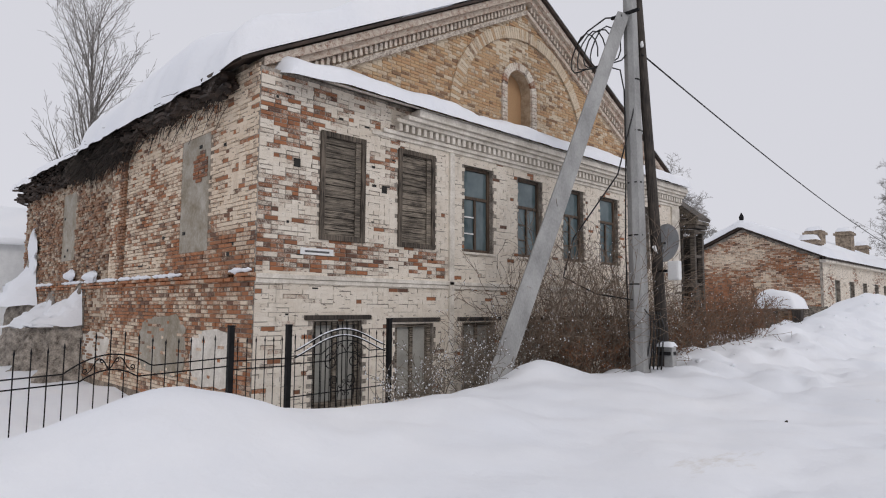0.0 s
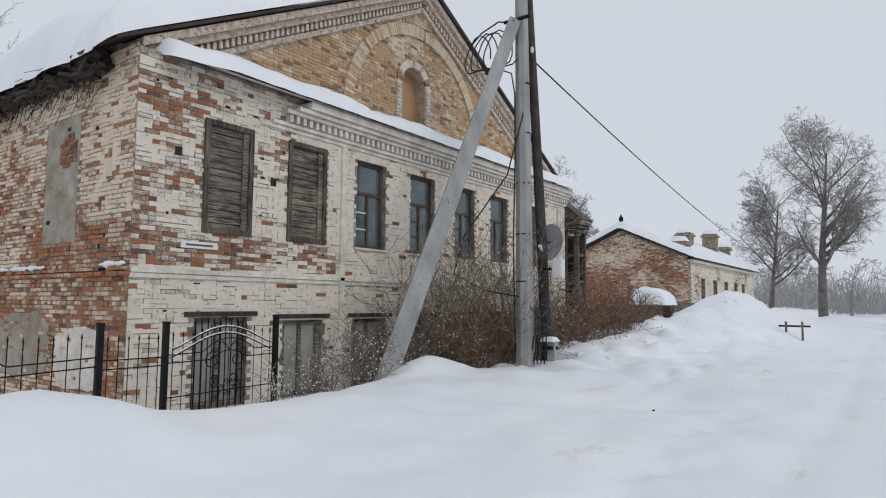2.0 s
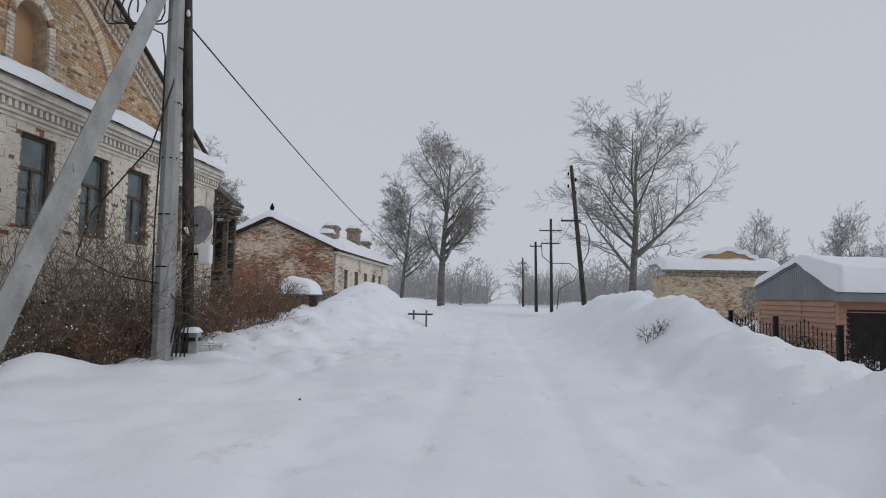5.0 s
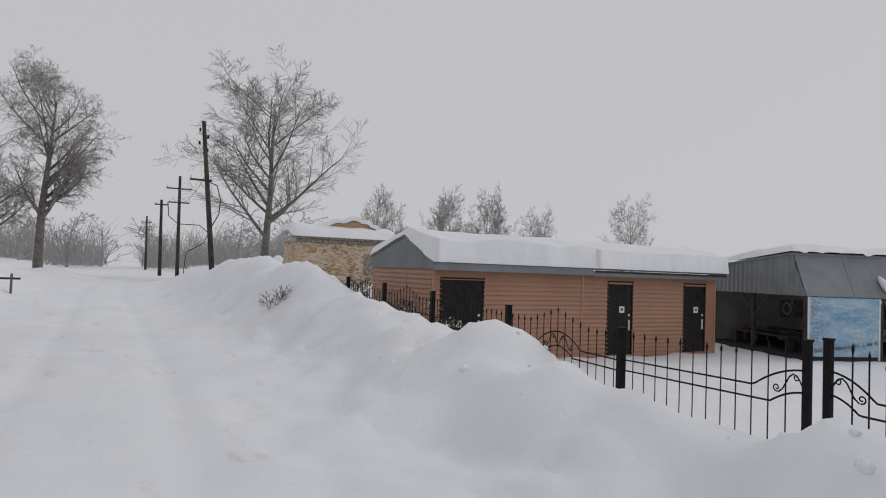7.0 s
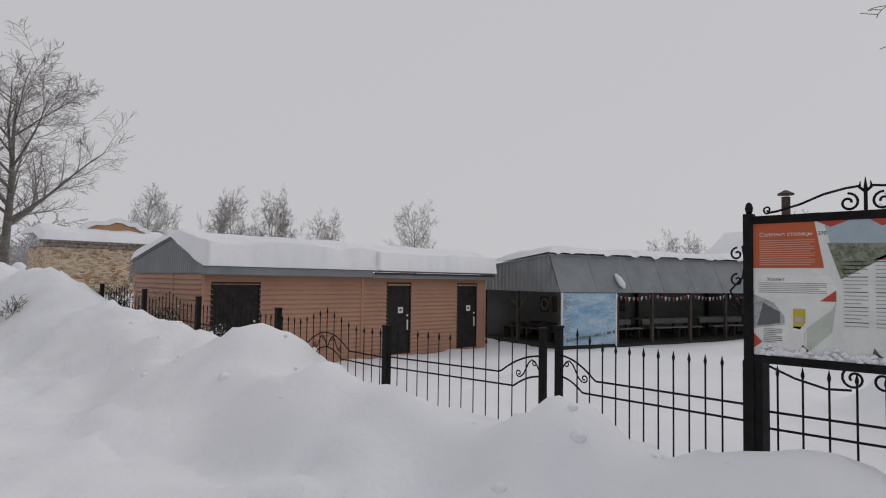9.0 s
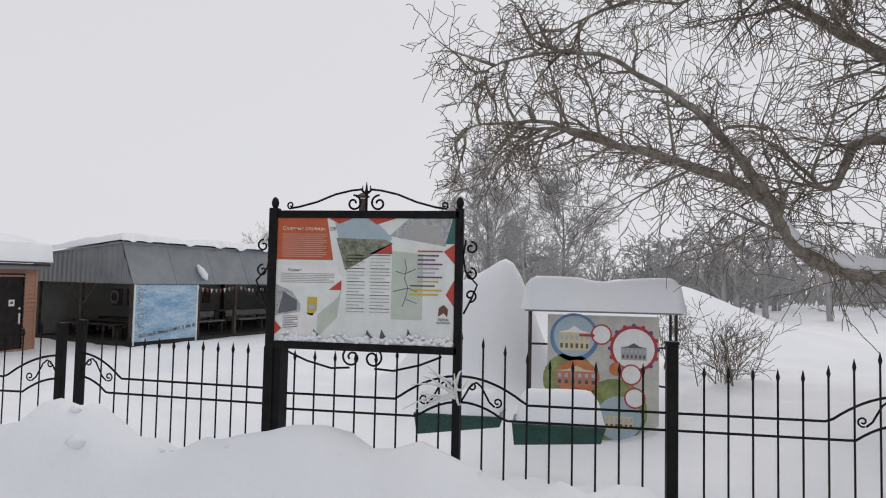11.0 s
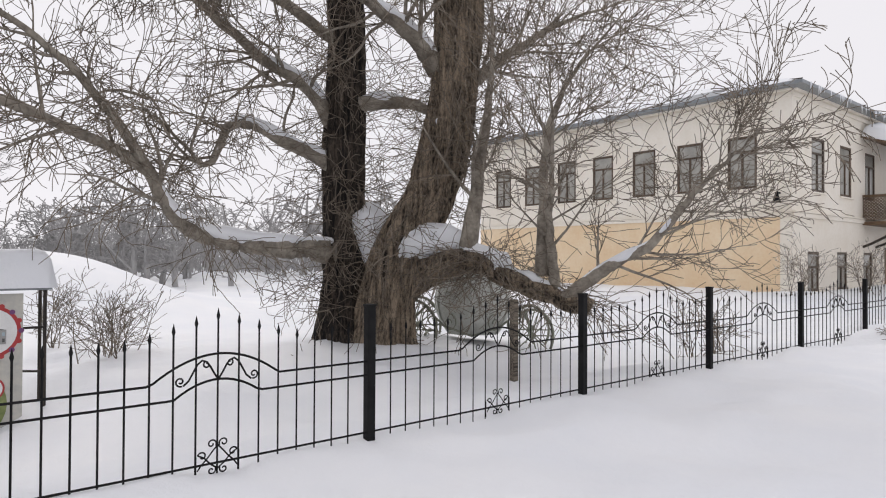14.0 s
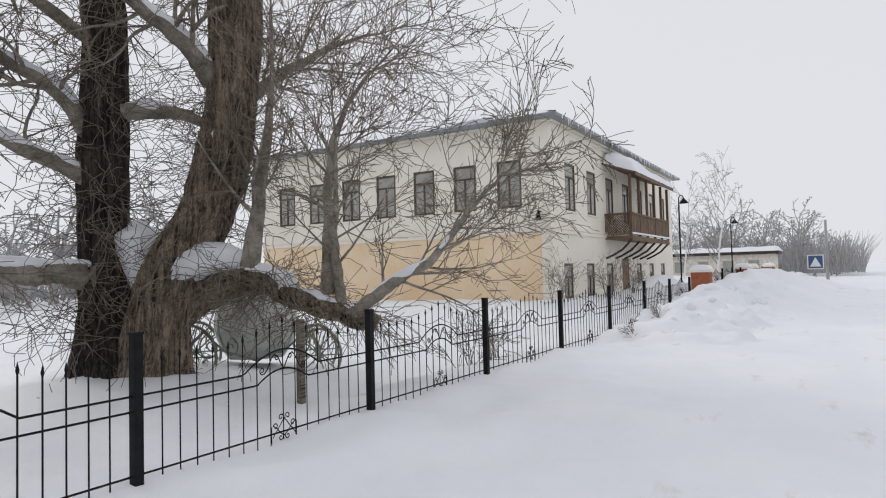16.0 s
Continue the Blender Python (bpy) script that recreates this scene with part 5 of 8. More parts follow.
for k in range(16):
    p = Vector((BX - 0.04, 0.76, 0.80 + rnd.uniform(-0.06, 0.06)))
    q = p + Vector((rnd.uniform(-0.06, 0.02), rnd.uniform(-0.1, 0.42), rnd.uniform(-0.14, 0.16)))
    part("ribbon_tail", Geo().tube(sag(p, q, rnd.uniform(-0.05, 0.05), 6), [0.012 - 0.0015 * i for i in range(7)], 4), WHITE_PAINT, bundle, smooth=True)

board.scale = (1, 0.96, 0.957)
board.location.y += -0.030
board.location.z += 0.047

# ================= planters and the stand with discs behind the fence =================
def planter(y0, y1, z, tilt):
    p = thing("planter_box", "dark green planter box under a cap of snow", "planter", "planter boxes", at=(7.3, (y0 + y1) / 2, z))
    g = Geo()
    L = y0 - y1
    vs = [(7.15 + 0.03, y1 + 0.04, z - 0.16 + tilt), (7.5, y1 + 0.04, z - 0.16 + tilt), (7.5, y0 - 0.02, z - 0.22), (7.18, y0 - 0.02, z - 0.22), (7.12, y1, z + tilt * 0.3), (7.55, y1, z + tilt * 0.3), (7.55, y0, z), (7.12, y0, z)]
    g.add(vs, [(3, 2, 1, 0), (4, 5, 6, 7), (0, 1, 5, 4), (1, 2, 6, 5), (2, 3, 7, 6), (3, 0, 4, 7)])
    part("trough", g, GREEN_PAINT, p, bevel=0.008)
    part("rim", Geo().box(7.10, 7.57, y1, y0, z - 0.002, z + 0.02), GREEN_PAINT, p, bevel=0.004)
    snow_cap("snow_cap", 7.12, 7.56, y1 + 0.02, y0 - 0.02, z + 0.02, 0.29, p, int(y0 * 10), None, 0.17, 0.05)


planter(1.50, 0.56, 0.17, 0.06)
planter(0.47, -0.47, 0.12, 0.0)
KX = 11.4
stand = thing("photo_stand", "painted stand with round pictures under a snow-capped roof", "display stand", at=(KX, -0.75, -0.7))
for x, y in ((KX, 0.42), (KX, -1.95), (KX + 0.5, 0.42), (KX + 0.5, -1.95)):
    part("leg", Geo().tube([(x, y, -1.0), (x, y, 1.12)], 0.025, 6), POST_WOOD, stand)
part("roof", Geo().box(KX - 0.15, KX + 0.75, -2.02, 0.5, 1.10, 1.15), STEEL_ROOF, stand, bevel=0.005)
snow_cap("roof_snow", KX - 0.2, KX + 0.8, -2.08, 0.56, 1.14, 0.52, stand, 6, None, 0.3, 0.08)
part("cross_bar", Geo().tube([(KX, 0.42, 0.55), (KX, -1.95, 0.55)], 0.02, 6).tube([(KX, -1.95, -0.1), (KX, -1.5, -0.05)], 0.018, 6), POST_WOOD, stand)


def stain(c1, c2, name):
    return simple(name, c1, c2, 4, 0.5, 0, 0, fine=14)


DISC_BASE = stain((0.40, 0.40, 0.38), (0.56, 0.54, 0.48), "painted_panel")
panel = part("panel", Geo().box(KX - 0.02, KX + 0.02, -1.68, 0.12, -0.95, 1.05), DISC_BASE, stand)


def disc(y, z, r, mat, lift, name="disc", flat=1.0):
    ring = [(y + r * math.cos(2 * math.pi * i / 28), z + r * flat * math.sin(2 * math.pi * i / 28)) for i in range(28)]
    part(name, Geo().prism(ring, "x", KX - 0.02 - 0.003 * lift, KX - 0.02 - 0.003 * (lift - 1) - 0.0005), mat, panel)


D_BLUE, D_OR, D_RED, D_GREEN = stain((0.07, 0.16, 0.30), (0.16, 0.28, 0.44), "disc_blue"), stain((0.45, 0.12, 0.04), (0.55, 0.22, 0.08), "disc_orange"), stain((0.35, 0.02, 0.02), (0.45, 0.05, 0.05), "disc_red"), stain((0.12, 0.16, 0.04), (0.30, 0.34, 0.14), "disc_green")
def painted_house(y, z, w, h, wall, roof_c):
    """A little painted facade: wall, pediment, roof line and two rows of windows."""
    x = KX - 0.02
    part("painted_house", Geo().box(x - 0.0105, x - 0.0095, y - w / 2, y + w / 2, z, z + h), wall, panel)
    part("painted_roof", Geo().prism([(y - w * 0.54, z + h), (y + w * 0.54, z + h), (y + w * 0.22, z + h * 1.12), (y, z + h * 1.38), (y - w * 0.22, z + h * 1.12)], "x", x - 0.0105, x - 0.0095), roof_c, panel)
    for r in range(2):
        for k in range(6):
            yy = y - w / 2 + w * (k + 0.5) / 6
            part("painted_window", Geo().box(x - 0.012, x - 0.0107, yy - w * 0.04, yy + w * 0.04, z + h * (0.14 + 0.44 * r), z + h * (0.40 + 0.44 * r)), SKYB if r else INK, panel)


CREAMY, PINK = flat_print("painted_cream", (0.62, 0.54, 0.36)), flat_print("painted_pink", (0.50, 0.20, 0.13))
disc(-0.32, 0.68, 0.40, D_BLUE, 1); disc(-0.32, 0.70, 0.34, SKYB, 2)
disc(-0.25, -0.02, 0.44, D_GREEN, 1); disc(-0.38, 0.02, 0.36, D_OR, 2, "disc", 0.8)
disc(-1.28, 0.52, 0.38, D_RED, 1); disc(-1.28, 0.52, 0.33, PAPER, 2)
disc(-0.98, -0.5, 0.52, D_GREEN, 1); disc(-1.05, -0.62, 0.36, SKYB, 2)
painted_house(-0.32, 0.46, 0.50, 0.30, CREAMY, PAPER)
painted_house(-0.36, -0.12, 0.66, 0.24, PINK, CREAMY)
painted_house(-1.28, 0.34, 0.40, 0.20, flat_print("painted_grey", (0.36, 0.36, 0.35)), INK)
painted_house(-1.05, -0.80, 0.46, 0.22, CREAMY, SKYB)
disc(-1.0, 0.18, 0.11, D_OR, 3)
for y, z in ((-0.76, 0.74), (-1.24, 0.10), (-1.30, -0.28), (-0.35, -0.32)):
    disc(y, z, 0.17, D_RED, 4)
    disc(y, z, 0.145, PAPER, 5)
part("arrow", Geo().prism([(-0.40, 0.70), (-0.60, 0.70), (-0.60, 0.67), (-0.66, 0.72), (-0.60, 0.77), (-0.60, 0.74), (-0.40, 0.74)], "x", KX - 0.04, KX - 0.036), D_RED, panel)
rnd = random.Random(2)
for k in range(16):
    a = 2 * math.pi * k / 16
    disc(-1.28 + 0.38 * math.cos(a), 0.52 + 0.38 * math.sin(a), 0.035, D_RED if k % 2 else PURPLE, 2, "painted_flower")

# ================= terracotta shed =================
SX0, SX1, SY0, SY1, SZ = 6.77, 16.64, 14.63, 18.6, -0.95
shed = thing("siding_shed", "low terracotta-sided shed with grey roof under thick snow", "shed", at=(11.7, 16.6, 0))
DOORS = [(7.02, 8.2, -0.62, 1.45), (12.32, 13.2, -0.57, 1.48), (15.3, 16.18, -0.57, 1.48)]


def sfront(u, d, z):
    return (u, SY0 - d, z)


g = Geo()
wall_core(g, sfront, SX0, SX1, SZ, 1.66, 0.15, DOORS)
sw = weld(part("front_wall", g, SIDING, shed))


def siding(place, u0, u1, z0, z1, openings, parent):
    """Overlapping vinyl boards, each leaning out at its foot."""
    z = z0
    while z < z1 - 0.05:
        cuts = [(u0, u1)]
        for o in openings:
            if o[2] < z + 0.06 < o[3]:
                cuts = [c for a, b in cuts for c in ((a, min(b, o[0])), (max(a, o[1]), b)) if c[1] - c[0] > 0.02]
        for a, b in cuts:
            zt = min(z + 0.118, z1)
            vs = [place(a, 0.034, z), place(b, 0.034, z), place(b, 0.003, zt), place(a, 0.003, zt), place(a, 0, z), place(b, 0, z)]
            part("siding_board", Geo().add(vs, [(0, 1, 2, 3), (4, 5, 1, 0)]), SIDING, parent)
        z += 0.12


siding(sfront, SX0, SX1, -0.85, 1.66, DOORS, sw)


def sgable(u, d, z):
    return (SX0 - d, u, z)


g = Geo()
g.box(SX0, SX0 + 0.15, SY0 + 0.16, SY1, SZ, 1.78)
gw = part("gable_wall", g, SIDING, shed)
siding(lambda u, d, z: sgable(SY0 + SY1 - u, d, z), SY0, SY1, -0.85, 1.76, [], gw)
part("back_wall", Geo().box(SX0, SX1, SY1, SY1 + 0.1, SZ, 1.78).box(SX1 - 0.12, SX1, SY0 + 0.16, SY1, SZ, 1.78), SIDING, shed)
for x in (SX0 - 0.025, 11.35, SX1 - 0.05):
    part("corner_trim", Geo().box(x, x + 0.07, SY0 - 0.035, SY0 - 0.022, -0.85, 1.66), SIDING, shed)
for y in (SY0 + 1.5,):
    part("corner_trim", Geo().box(SX0 - 0.03, SX0 - 0.022, y, y + 0.05, -0.85, 1.76), SIDING, shed)
# corrugated gable sheet
PK, PZ = 16.15, 2.58
g = Geo()
n = 80
y0, y1 = SY0 - 0.25, SY1 + 0.12


def roof_line(y):
    return 1.86 + (y - y0) / (PK - y0) * (PZ - 1.86) if y < PK else PZ - (y - PK) / (y1 - PK) * (PZ - 2.02)


for i in range(n):
    a, b = y0 + (y1 - y0) * i / n, y0 + (y1 - y0) * (i + 1) / n
    o1, o2 = SX0 - 0.05 - 0.018 * (i % 2), SX0 - 0.05 - 0.018 * ((i + 1) % 2)
    g.add([(o1, a, 1.70), (o2, b, 1.70), (o2, b, roof_line(b)), (o1, a, roof_line(a))], [(0, 3, 2, 1)])
g.box(SX0 - 0.045, SX0 + 0.01, y0, y1, 1.68, 1.74)
part("gable_sheet", g, STEEL_ROOF, shed, "corrugated grey gable sheet")
prof = [(y0, 1.86), (PK, PZ), (y1, 2.02), (y1, 1.97), (PK, PZ - 0.05), (y0, 1.81)]
part("roof", Geo().prism(prof, "x", SX0 - 0.1, SX1 + 0.15), STEEL_ROOF, shed)
part("fascia", Geo().box(SX0 - 0.07, 11.55, y0 - 0.03, y0, 1.66, 1.84).box(SX0 - 0.05, SX1 + 0.1, y0, SY0 - 0.01, 1.66, 1.69), STEEL_ROOF, shed, "grey metal fascia", bevel=0.003)
part("fascia", Geo().box(11.56, SX1 + 0.15, y0 - 0.02, y0, 1.64, 1.78), STEEL_ROOF, shed, bevel=0.003)
part("gutter", Geo().box(11.6, SX1 + 0.15, y0 - 0.06, y0 - 0.03, 1.74, 1.80), ROOF_IRON, shed)
for a, b in ((SX0 - 0.12, 11.75), (11.65, SX1 + 0.25)):
    snow_cap("roof_snow", a, b, y0 - 0.08 - (0.05 if a > 10 else 0), y1 + 0.05, 0, 0.36 if a < 10 else 0.33, shed, 20, lambda x, y: roof_line(min(max(y, y0), y1)) + 0.004, 0.11, 0.08, "", 0.22, lambda x, y: (0.14 if x < 11.7 else 0.10) + 0.42 * min(1.0, max(0.0, (PK - y) / (PK - y0)) ** 0.8) + 0.10 * max(0.0, (y - PK) / (y1 - PK)))
part("chimney_stub", Geo().box(13.05, 13.55, y0 - 0.02, y0 + 0.3, 1.88, 2.12), ROOF_IRON, shed)
for k, (a, b, c, d) in enumerate(DOORS):
    dr = part("door", Geo().box(a, b, SY0 - 0.005, SY0 + 0.05, c, d), DOOR_DARK, shed, "dark steel door with a white notice", bevel=0.006)
    part("frame", Geo().box(a - 0.04, a, SY0 - 0.03, SY0 + 0.06, c, d + 0.04).box(b, b + 0.04, SY0 - 0.03, SY0 + 0.06, c, d + 0.04).box(a, b, SY0 - 0.03, SY0 + 0.06, d, d + 0.04), DOOR_DARK, dr)
    m = (a + b) / 2
    part("notice", Geo().box(m - 0.02 if k else m - 0.1, m + 0.17 if k else m, SY0 - 0.012, SY0 - 0.007, 0.62 if k else 0.25, 0.80 if k else 0.42), WHITE_PAINT, dr)
    part("notice_mark", Geo().box(m + 0.03 if k else m - 0.08, m + 0.12 if k else m - 0.02, SY0 - 0.015, SY0 - 0.0125, 0.68 if k else 0.28, 0.75 if k else 0.38), INK, dr)
    part("handle", Geo().box(b - 0.12, b - 0.08, SY0 - 0.04, SY0 - 0.006, 0.12, 0.42), WHITE_PAINT, dr, "long pale handle", bevel=0.006)
    part("lock", Geo().tube([(b - 0.1, SY0 - 0.03, 0.55), (b - 0.1, SY0 - 0.006, 0.55)], 0.03, 10), WHITE_PAINT, dr)
    if k == 0:
        part("leaf_seam", Geo().box(m - 0.006, m + 0.006, SY0 - 0.009, SY0 - 0.006, c, d), DARK_IN, dr)

# ================= open pavilion =================
PM = Matrix.Translation((18.0, 12.55, 0)) @ Matrix.Rotation(radians(-17), 4, "Z")


def pv(u, d, z):
    """Along the front, back from it, up."""
    return tuple(PM @ Vector((u, d, z)))


def pbox(geo, u0, u1, d0, d1, z0, z1):
    return geo.box(u0, u1, d0, d1, z0, z1, PM)


PL, PD = 13.0, 4.9
pav = thing("open_pavilion", "open pavilion with sloping grey metal eaves and snowy roof", "pavilion", at=(18, 12.55, 0))
g = Geo()
for k in range(8):
    a, b = PL * k / 8, PL * (k + 1) / 8 - 0.012
    g2 = Geo().add([pv(a, -0.05, 1.27), pv(b, -0.05, 1.27), pv(b, 0.55, 2.58), pv(a, 0.55, 2.58), pv(a, 0.0, 1.27), pv(b, 0.0, 1.27), pv(b, 0.58, 2.54), pv(a, 0.58, 2.54)], [(0, 1, 2, 3), (5, 4, 7, 6), (4, 5, 1, 0), (1, 5, 6, 2), (4, 0, 3, 7)])
    part("eave_sheet", g2, STEEL_ROOF, pav)
g = Geo()
n = 84


def pav_line(d):
    return 1.3 + (d + 0.05) / 0.6 * 1.28 if d < 0.55 else 2.58 - (d - 0.55) / (PD - 0.55) * 0.42


for i in range(n):
    a, b = -0.05 + (PD + 0.05) * i / n, -0.05 + (PD + 0.05) * (i + 1) / n
    o1, o2 = -0.03 - 0.035 * ((i // 2) % 2), -0.03 - 0.035 * (((i + 1) // 2) % 2)
    g.add([pv(o1, a, 1.27), pv(o2, b, 1.27), pv(o2, b, pav_line(b)), pv(o1, a, pav_line(a))], [(0, 3, 2, 1)])
part("gable_sheet", g, STEEL_ROOF, pav, "corrugated light grey gable sheet")
g = Geo()
vs = [pv(u, d, z) for u in (-0.1, PL) for d, z in ((0.5, 2.56), (PD + 0.1, 2.15), (PD + 0.1, 2.10), (0.5, 2.50))]
g.add(vs, [(0, 1, 2, 3), (7, 6, 5, 4), (0, 4, 5, 1), (1, 5, 6, 2), (2, 6, 7, 3), (3, 7, 4, 0)])
part("roof", g, STEEL_ROOF, pav)
g = Geo()


def pav_snow(s, t):
    u, d = -0.15 + (PL + 0.2) * s, 0.42 + 0.06 * fbm(s * 30, 2.0) + (PD - 0.3) * t
    k = math.sqrt(max(0, 1 - (1 - min(1, t / 0.06, s / 0.02, (1 - s) / 0.02)) ** 2))
    drip = -0.16 * max(0, fbm(s * 22, 7.0)) * math.exp(-t / 0.015)
    return pv(u, d, 2.60 - (d - 0.55) / (PD - 0.55) * 0.42 + 0.24 * k * (1 + 0.3 * fbm(u * 0.6, d * 0.6)) + drip)


g.sheet(pav_snow, 130, 22)
part("roof_snow", g, SNOW, pav, smooth=True)
part("snow_clump", Geo().tube([pv(2.62, 0.16, 1.92), pv(2.68, 0.05, 1.75), pv(2.8, -0.02, 1.55), pv(2.84, -0.08, 1.42)], [0.04, 0.11, 0.12, 0.03], 9), SNOW, pav, "clump of snow sliding down the eave", smooth=True)
for u, d in ((0.05, 0.05), (2.6, 0.05), (4.3, 0.05), (6.3, 0.05), (8.3, 0.05), (10.3, 0.05), (12.9, 0.05), (0.05, 2.4), (0.05, 4.6), (12.9, 4.6), (4.3, 4.7), (8.3, 4.7)):
    part("post", pbox(Geo(), u - 0.05, u + 0.05, d - 0.05, d + 0.05, -1.0, 1.30), POST_WOOD, pav)
for d in (2.4,):
    part("brace", Geo().tube([pv(0.05, d, 0.55), pv(0.05, d + 0.75, 1.28)], 0.04, 4).tube([pv(0.05, d, 0.55), pv(0.05, d - 0.75, 1.28)], 0.04, 4), POST_WOOD, pav)
part("back_wall", pbox(Geo(), 0, PL, PD - 0.08, PD, -0.9, 2.1), GREY_TARP, pav)
part("end_wall", pbox(Geo(), PL - 0.05, PL, 0, PD, -0.9, 2.1), GREY_TARP, pav)
# the deck's near-black colour carries the shade under the pavilion roof
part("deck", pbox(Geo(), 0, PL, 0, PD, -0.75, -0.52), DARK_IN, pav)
for k in range(9):
    u = 2.9 + k * 0.62
    if k % 3 != 2:
        part("wall_picture", pbox(Geo(), u, u + 0.42, PD - 0.11, PD - 0.085, 0.35, 1.0), simple("dark_picture_%d" % k, (0.03, 0.02, 0.02), (0.12, 0.07, 0.05), 9, 0.5, 0, 0), pav)
BANNER = simple("banner_winter_blue", (0.14, 0.33, 0.52), (0.52, 0.64, 0.72), 0.9, 0.5, 0, 0, (1.6, 1.6, 5), 5)
bn = part("banner", pbox(Geo(), 0.12, 2.48, -0.02, -0.005, -0.5, 1.25), BANNER, pav, "pale blue winter picture banner")
for u in (0.09, 2.50):
    part("banner_edge", pbox(Geo(), u - 0.025, u + 0.025, -0.035, -0.002, -0.6, 1.26), WHITE_PAINT, bn)
g = Geo()
rnd = random.Random(6)
for k in range(120):
    u, z = 0.15 + abs(rnd.gauss(0, 0.2)), rnd.uniform(-0.4, 1.2)
    g.box(u, u + rnd.uniform(0.02, 0.07), -0.026, -0.0215, z, z + rnd.uniform(0.01, 0.05), PM)
for k in range(60):
    u = rnd.uniform(0.2, 2.4)
    g.box(u, u + rnd.uniform(0.03, 0.12), -0.026, -0.0215, -0.42 + 0.22 * (u / 1.8), -0.36 + 0.22 * (u / 1.8) + rnd.uniform(0, 0.06), PM)
part("banner_print", g, simple("banner_frost_print", (0.22, 0.26, 0.30), (0.34, 0.38, 0.42), 9, 0.5, 0, 0), bn, kind="stuff")
for k in range(3):
    tb = thing("pavilion_table", "long table under a grey cloth inside the pavilion", "table", "pavilion tables", at=pv(2.8 + 3.3 * k, 2.2, -0.52))
    u = 2.2 + 3.3 * k
    part("tabletop", pbox(Geo(), u, u + 2.7, 1.7, 2.5, 0.16, 0.22), CLOTH, tb, bevel=0.01)
    part("cloth_edge", pbox(Geo(), u, u + 2.7, 1.68, 1.70, 0.0, 0.2), CLOTH, tb)
    for du, dd in ((0.1, 1.8), (2.55, 1.8), (0.1, 2.4), (2.55, 2.4)):
        part("leg", pbox(Geo(), u + du, u + du + 0.06, dd, dd + 0.06, -0.52, 0.16), POST_WOOD, tb)
    bc = thing("pavilion_bench", "rough wooden bench beside the table in the pavilion", "bench", "pavilion benches", at=pv(u, 1.1, -0.52))
    part("seat", pbox(Geo(), u, u + 2.6, 0.95, 1.25, -0.12, -0.07), CLOTH, bc, bevel=0.008)
    for du in (0.1, 1.25, 2.4):
        part("leg", pbox(Geo(), u + du, u + du + 0.07, 0.97, 1.22, -0.52, -0.12), POST_WOOD, bc)
for k in range(4):
    x = 0.4 + 0.45 * k
    st = thing("stacked_bench", "dark wooden bench stacked in the pavilion end", "bench", "stacked benches", at=pv(x, 2.5, -0.5))
    part("seat", pbox(Geo(), x, x + 0.35, 1.2, 4.0, -0.1 + 0.1 * (k % 2), -0.05 + 0.1 * (k % 2)), POST_WOOD, st)
    for d in (1.3, 3.85):
        part("leg", pbox(Geo(), x + 0.02, x + 0.32, d, d + 0.07, -0.52, -0.1 + 0.1 * (k % 2)), POST_WOOD, st)
bunting = thing("bunting", "string of small coloured pennants along the pavilion eave", "bunting", at=pv(5, 0.1, 1.15))
flagm = [flat_print("flag_red", (0.30, 0.06, 0.05)), flat_print("flag_white", (0.6, 0.6, 0.58)), flat_print("flag_grey", (0.3, 0.3, 0.28))]
rnd = random.Random(9)
for span in range(4):
    pts = sag(pv(2.35 + 2 * span, 0.0, 1.25), pv(4.35 + 2 * span, 0.0, 1.25), 0.14, 10)
    part("string", Geo().tube(pts, 0.006, 3), RUBBER, bunting)
    for i in range(1, 10):
        p = pts[i]
        w = 0.06
        ux = PM.to_3x3() @ Vector((w, 0, 0))
        tip = p - Vector((0, 0, 0.17)) + PM.to_3x3() @ Vector((0, rnd.uniform(-0.03, 0.03), 0))
        part("pennant", Geo().add([tuple(p - ux), tuple(p + ux), tuple(tip), tuple(p - ux + Vector((0.004, 0.004, 0))), tuple(p + ux + Vector((0.004, 0.004, 0))), tuple(tip + Vector((0.004, 0.004, 0)))], [(0, 1, 2), (5, 4, 3)]), flagm[(i + span) % 3], bunting)
solo("hanging_tyre", Geo().tube([pv(0.0 + 0.0, 0.75 + 0.17 * math.cos(2 * math.pi * i / 16), 0.85 + 0.17 * math.sin(2 * math.pi * i / 16)) for i in range(17)], 0.045, 7), RUBBER, "old black ring hung under the pavilion gable", "ring", smooth=True)

# ================= cream mansion =================
CX, CY, CXE, CYE = 9.8, -23.78, 25.6, -45.3
CB, CT, CM = -0.4, 7.62, 3.12
mansion = thing("cream_mansion", "two-storey cream plastered mansion with snowy hipped roof", "house", at=(17, -34, 0))


def cnorth(u, d, z):
    return (u, CY + d, z)


def cwest(u, d, z):
    return (CX - d, u, z)


